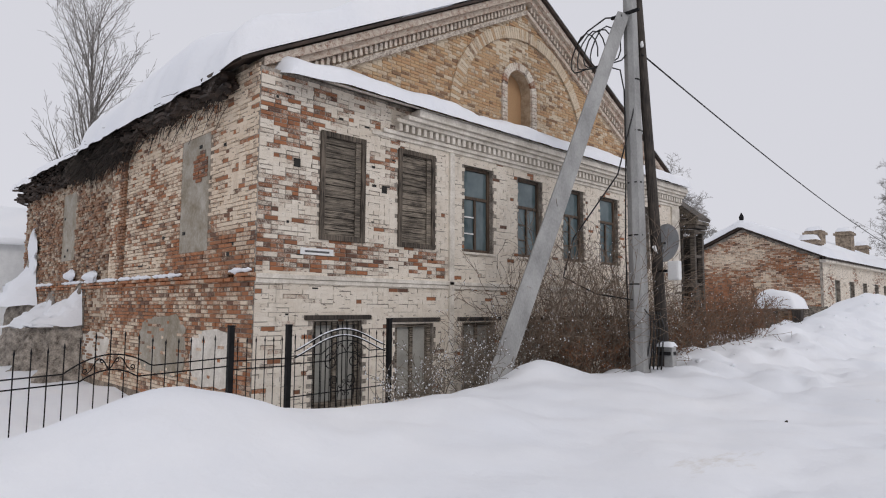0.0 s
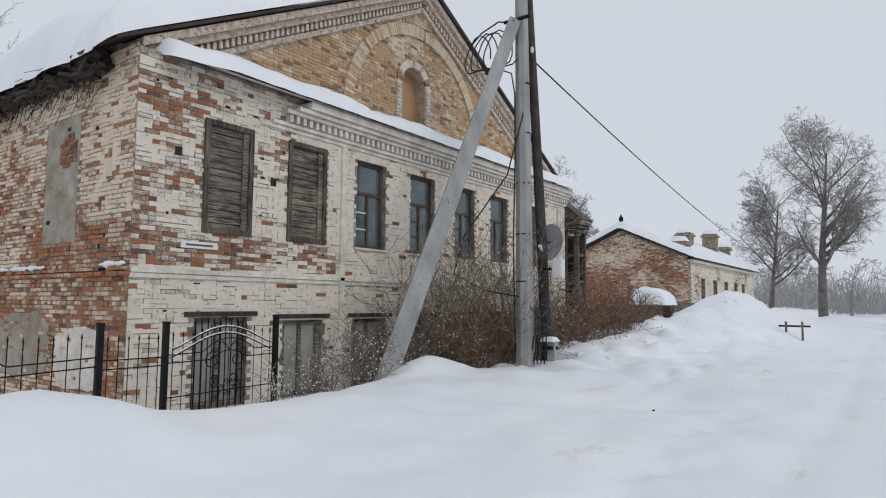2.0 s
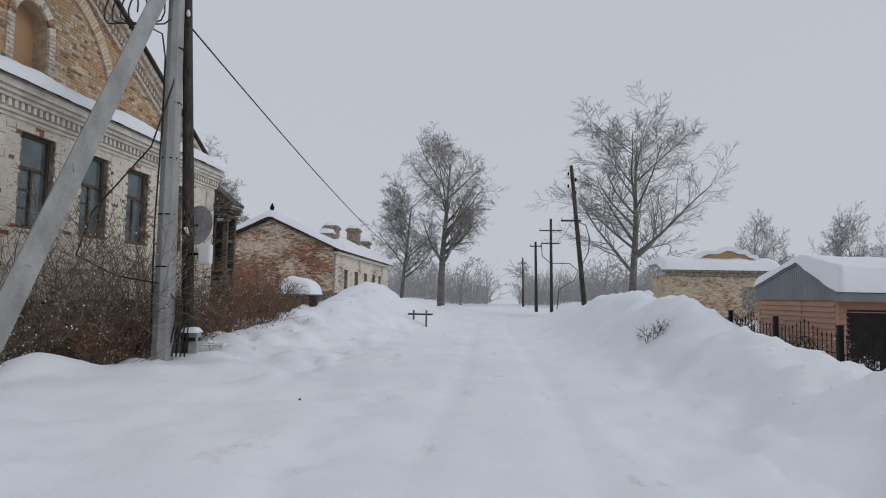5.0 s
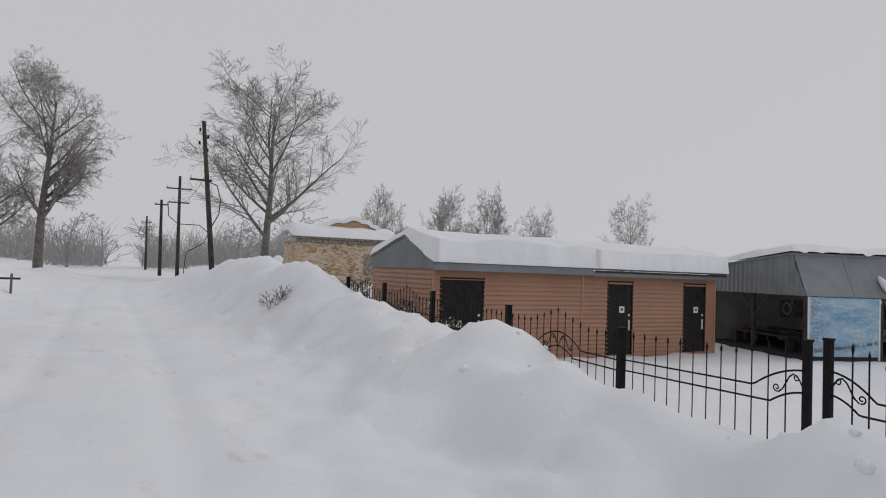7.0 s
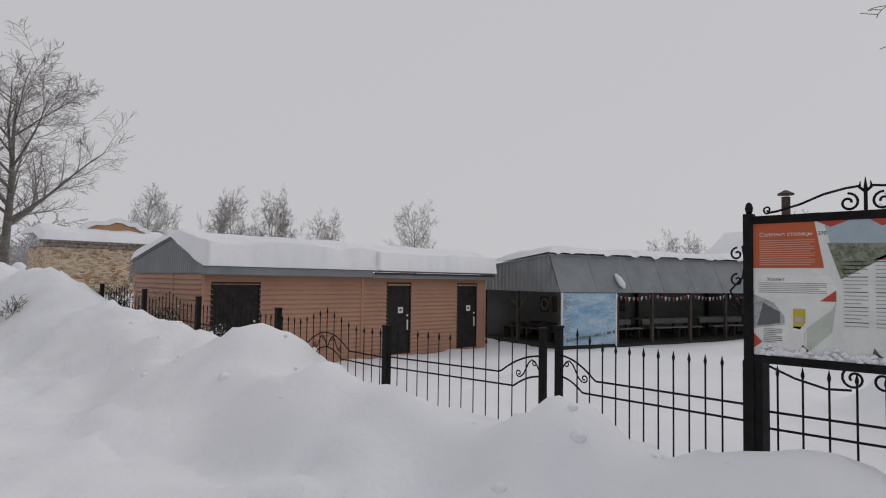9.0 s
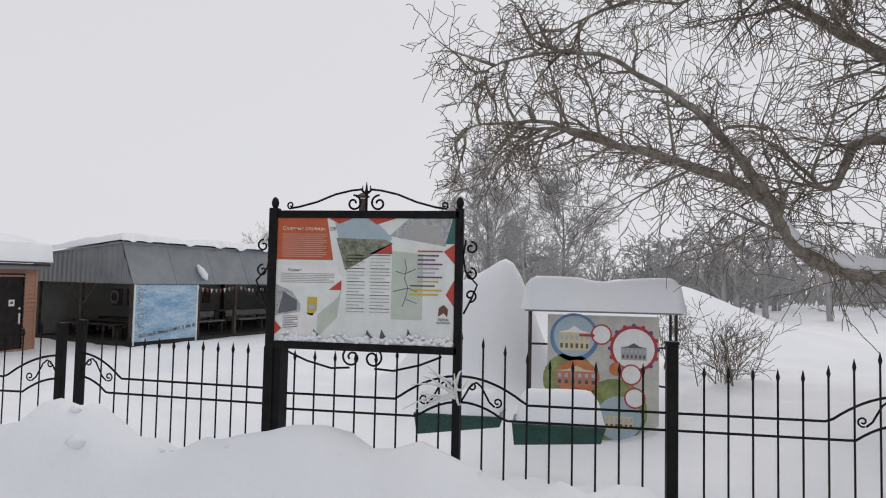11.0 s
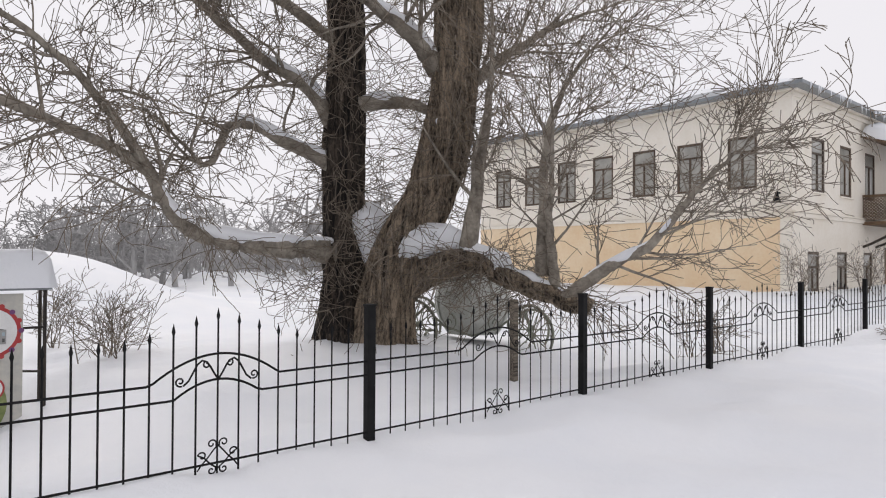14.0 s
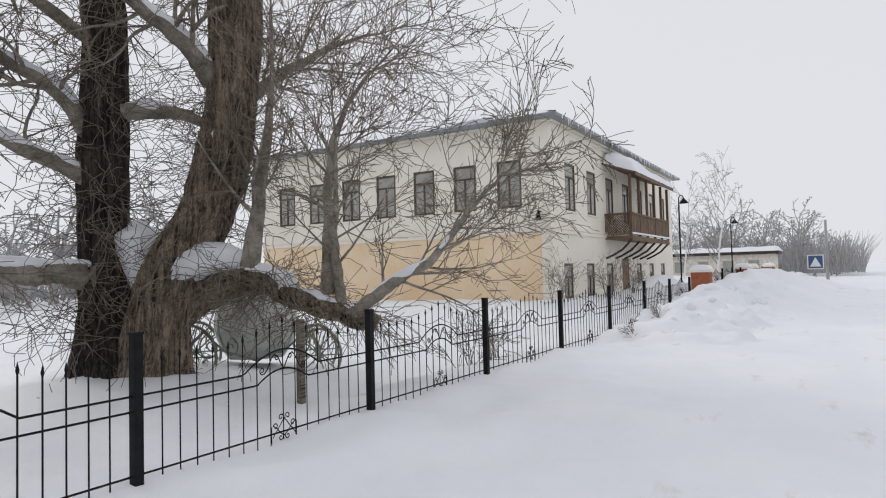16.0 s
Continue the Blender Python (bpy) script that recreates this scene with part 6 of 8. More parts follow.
NU = [(x, x + 1.08, 4.14, 6.06) for x in (11.0, 13.05, 15.1, 17.16, 19.2, 21.3, 23.35)]
WU = [(y - 1.12, y + 0.08, 4.05, 6.03) for y in (-25.52, -28.25, -31.0, -33.8, -36.6, -39.4, -42.2)]
WL = [(y - 0.95, y + 0.08, 0.42, 1.86) for y in (-25.15, -27.92, -30.8, -36.2, -39.0, -41.9)] + [(-34.6, -33.3, 0.2, 2.1)]
for nm, place, u0, u1, up, low in (("north_wall", cnorth, CX + 0.4, CXE, NU, []), ("street_wall", cwest, CYE, CY, WU, WL)):
    g = Geo()
    wall_core(g, place, u0, u1, CM, CT, 0.4, up)
    w = weld(part(nm, g, CREAM_UP, mansion, "pale cream upper wall"))
    g = Geo()
    wall_core(g, place, u0, u1, CB, CM, 0.4, low)
    weld(part("lower_wall", g, CREAM_LOW if nm == "north_wall" else CREAM_UP, w, "yellowish lower wall"))
    g = Geo()
    for z0, z1, out in ((CM - 0.06, CM + 0.10, 0.07), (CM + 0.104, CM + 0.15, 0.11), (CT - 0.38, CT - 0.26, 0.06), (CT - 0.18, CT, 0.16)):
        a, b = u0 - (0.4 if nm == "north_wall" else 0), u1
        vs = [place(u, k, z) for z in (z0, z1) for k in (0.002, out) for u in (a, b)]
        g.add(vs, [(0, 2, 3, 1), (4, 5, 7, 6), (0, 1, 5, 4), (1, 3, 7, 5), (3, 2, 6, 7), (2, 0, 4, 6)])
    part("string_course", g, CREAM_UP, w, bevel=0.01)
    for o in up + low:
        a, b, c, d = o

        def slab(u0_, u1_, k0, k1, z0, z1):
            vs = [place(u, k, z) for z in (z0, z1) for k in (k0, k1) for u in (u0_, u1_)]
            return vs, [(0, 2, 3, 1), (4, 5, 7, 6), (0, 1, 5, 4), (1, 3, 7, 5), (3, 2, 6, 7), (2, 0, 4, 6)]
        door = c < 0.3
        fr, mid_u = Geo(), (a + b) / 2
        holes = [(a + 0.09, b - 0.09, c + 0.09, d - 0.09)] if door else [(a + 0.09, b - 0.09, d - 0.53, d - 0.09), (a + 0.09, mid_u - 0.035, c + 0.09, d - 0.6), (mid_u + 0.035, b - 0.09, c + 0.09, d - 0.6)]
        wall_core(fr, lambda u, k, z: place(u, k - 0.015, z), a, b, c, d, 0.085, holes)
        win = part("door" if door else "window", fr, FRAME_BROWN, w, "brown wooden door" if door else "brown-framed window with pale blinds")
        weld(win)
        if door:
            part("leaf", Geo().add(*slab(a + 0.09, b - 0.09, -0.07, -0.03, c + 0.09, d - 0.09)), BALCONY_WOOD, win)
        else:
            part("pane", Geo().add(*slab(a + 0.09, b - 0.09, -0.065, -0.055, c + 0.09, d - 0.09)), GLASS_PALE, win)
            part("sill", Geo().add(*slab(a - 0.08, b + 0.08, -0.01, 0.07, c - 0.07, c - 0.01)), CREAM_UP, win, bevel=0.008)
part("core", Geo().box(CX + 0.45, CXE, CYE, CY - 0.45, CB, CT - 0.1), CREAM_UP, mansion)
ev = 0.55
g = Geo()
vs = [(CX - ev, CY + ev, CT), (CXE + ev, CY + ev, CT), (CXE + ev, CYE - ev, CT), (CX - ev, CYE - ev, CT), (17.2, -31.0, 10.1), (17.7, -38.0, 10.1)]
vs += [(x, y, CT - 0.12) for x, y, z in vs[:4]]
g.add(vs, [(0, 4, 1), (1, 4, 5, 2), (2, 5, 3), (3, 5, 4, 0), (6, 7, 8, 9), (0, 1, 7, 6), (1, 2, 8, 7), (2, 3, 9, 8), (3, 0, 6, 9)])
part("roof", g, STEEL_ROOF, mansion, "grey sheet metal hipped roof")
# seams and thin snow on the roof
for k in range(16):
    t = k / 15
    p0, p1 = Vector(vs[0]).lerp(Vector(vs[1]), t), Vector(vs[4])
    part("roof_seam", Geo().tube([p0 + Vector((0, 0, 0.02)), p0.lerp(p1, 0.96) + Vector((0, 0, 0.02))], 0.02, 4), ROOF_IRON, mansion)
g = Geo()


def hip_snow(s, t):
    a, b = Vector(vs[0]).lerp(Vector(vs[3]), s), Vector(vs[4]).lerp(Vector(vs[5]), s)
    p = a.lerp(b, 0.02 + 0.96 * t)
    return p + Vector((0, 0, 0.16 * (1 + 0.5 * fbm(p.x, p.y)) * math.sqrt(max(0, min(1, t / 0.05, (1 - t) / 0.05, s / 0.02, (1 - s) / 0.02)))))


g.sheet(hip_snow, 60, 16)
part("roof_snow", g, SNOW, mansion, smooth=True)
g = Geo()


def hip_snow_n(s, t):
    a, b = Vector(vs[0]).lerp(Vector(vs[1]), s), Vector(vs[4])
    p = a.lerp(b, 0.03 + 0.93 * t)
    cover = step(0.02, 0.25, fbm(p.x * 0.25, p.y * 0.5, 4.0) + 0.12)
    return p + Vector((0, 0, -0.03 + 0.15 * cover * math.sqrt(max(0, min(1, t / 0.05, (1 - t) / 0.05, s / 0.02, (1 - s) / 0.02)))))


g.sheet(hip_snow_n, 60, 20)
part("roof_snow", g, SNOW, mansion, smooth=True)
part("chimney", Geo().box(20.6, 21.5, -29.5, -28.8, 7.7, 9.5), POST_WOOD, mansion, bevel=0.02)
# icicle and snow fringe of the street eave
g = Geo()
rnd = random.Random(31)
for k in range(70):
    y = rnd.uniform(CYE, CY)
    l = rnd.uniform(0.08, 0.35)
    g.tube([(CX - ev, y, CT + 0.02), (CX - ev, y, CT - l)], [0.03, 0.004], 4)
part("icicle_fringe", g, SNOW, mansion, kind="stuff")
# balcony
BY0, BY1, BX0 = -38.4, -30.6, 8.5
bal = part("balcony", Geo().box(BX0, CX - 0.002, BY0, BY1, 3.0, 3.14).box(BX0 - 0.03, BX0 + 0.05, BY0, BY1, 2.9, 3.0), BALCONY_WOOD, mansion, "carved brown wooden balcony with lattice sides and snowy roof", bevel=0.01)
ys = [BY1 - 0.05 - (BY1 - BY0 - 0.1) * k / 5 for k in range(6)]
for y in ys:
    part("post", Geo().box(BX0, BX0 + 0.12, y - 0.06, y + 0.06, 3.14, 6.05), BALCONY_WOOD, bal)
part("rail", Geo().box(BX0 - 0.03, BX0 + 0.1, BY0, BY1, 4.14, 4.24).box(BX0, CX, BY1 - 0.09, BY1, 4.14, 4.24), BALCONY_WOOD, bal, bevel=0.006)
part("rail_snow", Geo().box(BX0 - 0.03, BX0 + 0.1, BY0, BY1, 3.22, 3.3), SNOW, bal)
for a, b in zip(ys, ys[1:]):
    for k in range(13):
        y = a + (b - a) * (k + 0.5) / 13
        part("baluster", Geo().box(BX0 + 0.02, BX0 + 0.05, y - 0.045, y + 0.045, 3.28, 4.14), BALCONY_WOOD, bal)
g = Geo()
for k in range(-9, 12):
    for sgn in (-1, 1):
        x0 = BX0 + k * 0.12
        p, q = (x0, 3.2), (x0 + sgn * 0.94, 4.14)
        if sgn < 0:
            p, q = (x0 + 0.94, 3.2), (x0, 4.14)
        t0, t1 = sorted(((BX0 - p[0]) / (q[0] - p[0]), (CX - p[0]) / (q[0] - p[0])))
        t0, t1 = max(0, t0), min(1, t1)
        if t1 - t0 > 0.05:
            g.tube([(p[0] + (q[0] - p[0]) * t, BY1 - 0.04 + 0.012 * sgn, p[1] + (q[1] - p[1]) * t) for t in (t0, t1)], 0.018, 4)
part("lattice", g, BALCONY_WOOD, bal, "diagonal wooden lattice")
part("roof", Geo().prism([(CX, 6.60), (CX, 6.68), (BX0 - 0.25, 6.12), (BX0 - 0.25, 6.04)], "y", BY0 - 0.2, BY1 + 0.2), BALCONY_WOOD, bal)
part("fascia", Geo().box(BX0 - 0.28, BX0 - 0.25, BY0 - 0.2, BY1 + 0.2, 5.95, 6.13), BALCONY_WOOD, bal)
snow_cap("roof_snow", BX0 - 0.3, CX, BY0 - 0.2, BY1 + 0.25, 0, 0.42, bal, 44, lambda x, y: 6.13 + (x - BX0 + 0.25) * 0.35, 0.35, 0.12, "", 0.3, lambda x, y: 0.34 + 0.40 * math.exp(-((y - BY1 + 1.3) / 1.5) ** 2) * (0.5 + 0.5 * min(1.0, (x - BX0 + 0.3) / 1.2)))
for y in ys:
    pts = [(CX, y, 2.1), (CX - 0.35, y, 2.25), (CX - 0.8, y, 2.5), (BX0 + 0.05, y, 2.95)]
    part("bracket", Geo().tube(pts, 0.055, 6), POST_WOOD, bal, smooth=True)
part("wall_lamp", Geo().tube([(10.2, CY + 0.0, 3.9), (10.2, CY + 0.25, 3.9), (10.2, CY + 0.28, 3.72), (10.2, CY + 0.28, 3.55)], [0.03, 0.05, 0.09, 0.15], 10), IRON, mansion, "dark metal wall lamp")

# ================= things farther along the street =================
def brick_post(x, y, h, w=0.75):
    g = thing("gate_pillar", "red brick gate pillar capped with snow", "gate pillar", "brick gate pillars", at=(x, y, 0))
    part("shaft", Geo().box(x - w / 2, x + w / 2, y - w / 2, y + w / 2, -0.2, h), POST_BRICK, g, bevel=0.01)
    part("cap", Geo().box(x - w / 2 - 0.07, x + w / 2 + 0.07, y - w / 2 - 0.07, y + w / 2 + 0.07, h, h + 0.12), CREAM_UP, g, bevel=0.01)
    snow_cap("snow_cap", x - w / 2 - 0.06, x + w / 2 + 0.06, y - w / 2 - 0.06, y + w / 2 + 0.06, h + 0.12, 0.2, g, 3, None, 0.3, 0.08)


for x, y, h in ((5.4, -29.8, 1.35), (5.0, -41.0, 1.4), (5.0, -44.5, 1.4), (4.9, -56.0, 1.45)):
    brick_post(x, y, h)
fence = thing("iron_fence", "black iron fence between brick pillars far down the street", "fence", at=(5.1, -40, 0))
for a, b in ((-30.3, -33.6), (-33.6, -37.0), (-37.0, -40.5), (-45.0, -49.0), (-49, -53)):
    fence_panel(Run((5.2, a), (5.1, b), 0.25, 0.3), "full", bottom=False)
    fence_post(5.1, b, 1.5)


def lantern(x, y, h):
    l = thing("street_lantern", "black old-fashioned street lantern on a thin post", "street lamp", "street lanterns", at=(x, y, 0))
    part("post", Geo().tube([(x, y, 0), (x, y, h - 0.6)], 0.06, 8), IRON, l, smooth=True)
    part("hook", Geo().tube([(x, y, h - 0.6), (x, y, h - 0.1), (x - 0.12, y, h + 0.12), (x - 0.3, y, h + 0.08), (x - 0.36, y, h - 0.1)], 0.04, 6), IRON, l, smooth=True)
    part("shade", Geo().tube([(x - 0.36, y, h - 0.1), (x - 0.36, y, h - 0.25), (x - 0.36, y, h - 0.5)], [0.06, 0.16, 0.36], 12), IRON, l, smooth=True)


lantern(10.6, -52.0, 7.0)
lantern(9.0, -68.0, 6.2)
far = thing("low_white_building", "long low white building with snow on its flat roof", "building", at=(12, -72, 0))
part("wall", Geo().box(5.6, 22, -76, -72, -0.2, 2.7), LIMEWASH, far)
part("eave", Geo().box(5.2, 22.4, -76.4, -71.6, 2.7, 3.0), ROOF_IRON, far)
snow_cap("roof_snow", 5.1, 22.5, -76.5, -71.5, 3.0, 0.45, far, 7, None, 0.4, 0.4)
for k in range(6):
    part("window", Geo().box(7 + k * 2.4, 8.0 + k * 2.4, -71.99, -71.95, 1.0, 2.1), GLASS_PALE, far)
cross = thing("crossing_sign", "blue and white pedestrian crossing road sign", "road sign", at=(1.5, -45.5, 0))
part("post", Geo().tube([(1.5, -45.5, 0.2), (1.5, -45.5, 2.7)], 0.03, 6), CONCRETE, cross)
part("plate", Geo().box(1.1, 1.9, -45.52, -45.49, 1.3, 2.1), flat_print("road_sign_blue", (0.04, 0.10, 0.22)), cross, bevel=0.01)
part("border", Geo().box(1.06, 1.94, -45.48, -45.47, 1.26, 2.14), WHITE_PAINT, cross)
part("triangle", Geo().prism([(1.22, 1.42), (1.78, 1.42), (1.5, 1.98)], "y", -45.485, -45.465), WHITE_PAINT, cross)
part("plate_face", Geo().box(1.12, 1.88, -45.469, -45.464, 1.32, 2.08), bpy.data.materials["road_sign_blue"], cross)
part("triangle_face", Geo().prism([(1.2, 1.42), (1.8, 1.42), (1.5, 2.0)], "y", -45.463, -45.458), WHITE_PAINT, cross)
solo("distant_pole", Geo().tube([(1.05, -62, 0), (1.05, -62, 5.2)], [0.12, 0.09], 8), CONCRETE, "pale concrete pole beside the street", "utility pole", smooth=True)

# second brick house
h2 = thing("brick_cottage", "low red brick house with whitewashed front and chimneys", "house", at=(-13.8, 47, 0))
g = Geo()
g.prism([(-17.6, -0.5), (-10.0, -0.5), (-10.0, 4.3), (-13.8, 6.0), (-17.6, 4.3)], "y", 36.9, 37.4)
gw2 = part("gable_wall", g, MORTAR, h2)
g = Geo()
lay_bricks(g, lambda u, d, z: (u, 36.9 - d, z), -17.6, -10.0, 0.3, 6.0, [], lambda u, z: 0.36 + 0.5 * fbm(u * 0.5, z * 0.6, 31) + 0.16 * (u + 13.5) / 4 + 0.1 * (z - 3), lambda u, z: z < 6.0 - abs(u + 13.8) * 0.447 - 0.08, gap=0.03, spread=0.22)
part("brickwork", g, BRICK_SIDE, gw2, kind="stuff")
LW = [(y, y + 1.0, 1.5, 3.2) for y in (39.5, 42.5, 45.5, 48.5, 51.0)]
g = Geo()
wall_core(g, lambda u, d, z: (-10.0 + d, u, z), 37.4, 55.5, -0.5, 4.3, 0.5, LW)
fw2 = weld(part("front_wall", g, MORTAR, h2, "flaking whitewashed street front"))
g = Geo()
lay_bricks(g, lambda u, d, z: (-10.0 + d, u, z), 37.4, 55.5, 0.4, 4.3, LW, lambda u, z: 0.86 + 0.4 * fbm(u * 0.5, z * 0.7, 37), gap=0.02)
part("brickwork", g, BRICK, fw2, kind="stuff")
for a, b, c, d in LW:
    part("window", Geo().box(-10.25, -10.18, a, b, c, d), GLASS_PALE, fw2)
part("roof", Geo().prism([(-18.0, 4.15), (-13.8, 6.05), (-9.6, 4.15), (-9.6, 4.25), (-13.8, 6.15), (-18.0, 4.25)], "y", 36.6, 55.8), ROOF_IRON, h2)
snow_cap("roof_snow", -18.0, -9.55, 36.5, 55.8, 0, 0.42, h2, 50, lambda x, y: 6.15 - abs(x + 13.8) * 0.452, 0.4, 0.25)
part("cornice", Geo().box(-10.0, -9.7, 36.9, 55.5, 4.0, 4.15), LIMEWASH, fw2, bevel=0.02)
for x, y, z, w in ((-10.7, 37.9, 5.25, 0.46), (-12.2, 44.5, 6.45, 0.46), (-12.0, 50.5, 6.9, 0.46), (-11.8, 54.2, 6.2, 0.36)):
    ch = part("chimney", Geo().box(x - w, x + w, y - w, y + w, 4.3, z).box(x - w - 0.1, x + w + 0.1, y - w - 0.1, y + w + 0.1, z - 0.25, z - 0.1), MORTAR_DARK, h2, "brick chimney capped with snow")
    snow_cap("chimney_snow", x - w, x + w, y - w, y + w, z, 0.3, ch, 2, None, 0.3, 0.15)
part("finial", Geo().tube([(-13.8, 36.9, 6.3), (-13.8, 36.9, 6.7), (-13.8, 36.9, 6.95)], [0.09, 0.14, 0.02], 8), IRON, h2)
yard_fence = thing("board_fence", "grey weathered board fence with a brick gate post", "fence", at=(-9.3, 32, 0))
for k in range(28):
    y = 26.9 + k * 0.34
    z = 1.7 + 0.08 * fbm(k * 0.7, 1)
    part("board", Geo().box(-9.35, -9.31, y, y + 0.31, -0.2, z), BOARD_GREY, yard_fence)
for k in range(5):
    part("board", Geo().box(-9.3 + 0.28 * k, -9.05 + 0.28 * k, 26.85, 26.89, -0.2, 1.55), BOARD_GREY, yard_fence)
pg = thing("brick_gate_post", "squat brick gate post with a round cap of snow", "gate post", at=(-8.7, 26.8, 0))
part("shaft", Geo().box(-9.15, -8.35, 26.5, 27.3, -0.2, 1.6), MORTAR_DARK, pg, bevel=0.01)
g = Geo()
lay_bricks(g, lambda u, d, z: (u, 26.5 - d, z), -9.15, -8.35, 0.0, 1.55, [], lambda u, z: 0.3, gap=0.05)
lay_bricks(g, lambda u, d, z: (-8.35 + d, u, z), 26.5, 27.3, 0.0, 1.55, [], lambda u, z: 0.3, gap=0.05)
part("brickwork", g, BRICK_OLD, pg, kind="stuff")
for k in range(3):
    part("board", Geo().box(-9.2 + 0.17 * k, -9.04 + 0.17 * k, 26.42, 26.45, -0.2, 1.56), BOARD_GREY, pg)
snow_cap("snow_cap", -9.5, -8.0, 26.1, 27.7, 1.6, 0.62, pg, 8, None, 0.5, 0.1)
solo("dark_post", Geo().box(-8.05, -7.75, 25.9, 26.2, -0.1, 1.55), POST_WOOD, "short dark stump beside the gate", "post", bevel=0.01)
bench = thing("wooden_barrier", "low wooden trestle barrier in the snow", "trestle", at=(-4.0, 30.3, 0))
z0 = gz(-4.0, 30.3)
part("beam", Geo().box(-4.6, -3.42, 30.26, 30.32, 0.72, 0.80), POST_WOOD, bench, bevel=0.008)
for x in (-4.32, -3.72):
    part("leg", Geo().box(x - 0.035, x + 0.035, 30.21, 30.37, z0 - 0.4, 0.95), BOARD_GREY, bench, bevel=0.008)

# ruined brick building
ruin = thing("ruined_brick_hall", "roofless pale brick hall with snow and a bare arched pediment", "ruin", at=(14, 44, 0))
g = Geo()
g.box(10.7, 17.3, 43.4, 47.5, -0.5, 3.3)
rw = part("wall", g, MORTAR, ruin)
g = Geo()
lay_bricks(g, lambda u, d, z: (u, 43.4 - d, z), 10.7, 17.3, 0.0, 3.3, [(15.4, 16.4, 1.1, 2.6)], lambda u, z: 0.62 + 0.35 * fbm(u * 0.6, z, 41), gap=0.04)
lay_bricks(g, lambda u, d, z: (10.7 - d, u, z), 43.4, 47.5, 0.0, 3.3, [], lambda u, z: 0.62 + 0.35 * fbm(u * 0.6, z, 43), gap=0.04)
part("brickwork", g, BRICK_TAN, rw, kind="stuff")
part("cornice", Geo().box(10.5, 17.5, 43.2, 43.4, 3.3, 3.5).box(10.3, 17.7, 43.0, 43.4, 3.504, 3.65), MORTAR, ruin, bevel=0.02)
ring = [(14.7 + 2.1 * math.cos(math.pi * i / 16), 3.85 + (1.02 + 0.22 * fbm(i * 0.6, 2.2)) * math.sin(math.pi * i / 16)) for i in range(17)]
part("pediment", Geo().prism(ring, "y", 44.3, 45.0), BRICK_TAN, ruin, "bare orange brick pediment")
ring = [(14.7 + 2.3 * math.cos(math.pi * i / 16), 4.05 + (1.12 + 0.3 * fbm(i * 0.6, 2.2)) * math.sin(math.pi * i / 16)) for i in range(17)] + [(14.7 + 2.1 * math.cos(math.pi * i / 16), 3.87 + (1.04 + 0.22 * fbm(i * 0.6, 2.2)) * math.sin(math.pi * i / 16)) for i in range(16, -1, -1)]
part("pediment_snow", Geo().prism(ring, "y", 44.1, 45.2), SNOW, ruin)
snow_cap("roof_snow", 10.2, 17.8, 42.9, 47.6, 0, 0.45, ruin, 60, lambda x, y: 3.66 + 0.28 * min(1.6, y - 42.9), 0.35, 0.2)

# far poles
def far_pole(x, y, z0, z1, arms, label, lean=0.12):
    p = thing("power_pole", label, "utility pole", at=(x, y, 0))
    part("shaft", Geo().tube([(x + lean, y, z0 - 0.5), (x, y, z1)], [0.15, 0.10], 8), POST_WOOD, p, smooth=True)
    for z, half in arms:
        part("crossarm", Geo().box(x - half, x + half, y - 0.05, y + 0.05, z - 0.05, z + 0.05), POST_WOOD, p)
        for sx in (-half + 0.05, half - 0.05):
            part("insulator", Geo().tube([(x + sx, y, z + 0.05), (x + sx, y, z + 0.2)], 0.05, 6), WHITE_PAINT, p)
    return p


p2 = far_pole(3.6, 36.1, 1.2, 9.05, ((5.95, 0.55),), "dark wooden power pole with a cable loop", 0.8)
for k in range(4):
    part("insulator", Geo().tube([(3.65 + (0.2 if k % 2 else -0.2), 36.1, 8.5 - 0.35 * k), (3.65 + (0.2 if k % 2 else -0.2), 36.1, 8.68 - 0.35 * k)], 0.055, 6), IRON, p2)
part("cable_loop", Geo().tube([(3.9, 36.0, 5.9), (4.4, 36.0, 5.7), (4.6, 36.0, 5.0), (4.55, 36.0, 4.2), (4.2, 36.0, 3.5), (4.15, 36.0, 2.9), (4.3, 36.0, 1.4)], 0.03, 5), RUBBER, p2, smooth=True)
far_pole(4.0, 55.1, 0.9, 8.4, ((7.4, 0.95), (6.3, 0.75)), "grey double power pole with crossarms")
far_pole(2.9, 58.2, 0.9, 6.7, ((6.3, 0.5),), "slim far power pole")
far_pole(3.0, 92.0, 0.9, 7.4, ((6.6, 0.6),), "slim far power pole")
cable("cable_loop", [(3.2, 55, 6.3), (3.3, 55, 5.2), (4.0, 55, 4.6), (5.6, 55, 4.6), (6.3, 55, 4.0), (6.0, 55, 3.2), (4.7, 55, 2.4), (4.55, 55, 0.6)], 0.035, "black cable loop at the far pole")
solo("stone_post", Geo().tube([(8.3, 38.5, 0.2), (8.3, 38.5, 1.75), (8.3, 38.5, 2.0), (8.3, 38.5, 2.2)], [0.2, 0.22, 0.34, 0.12], 10), SNOW, "snow-covered stump beside the street", "post", smooth=True)

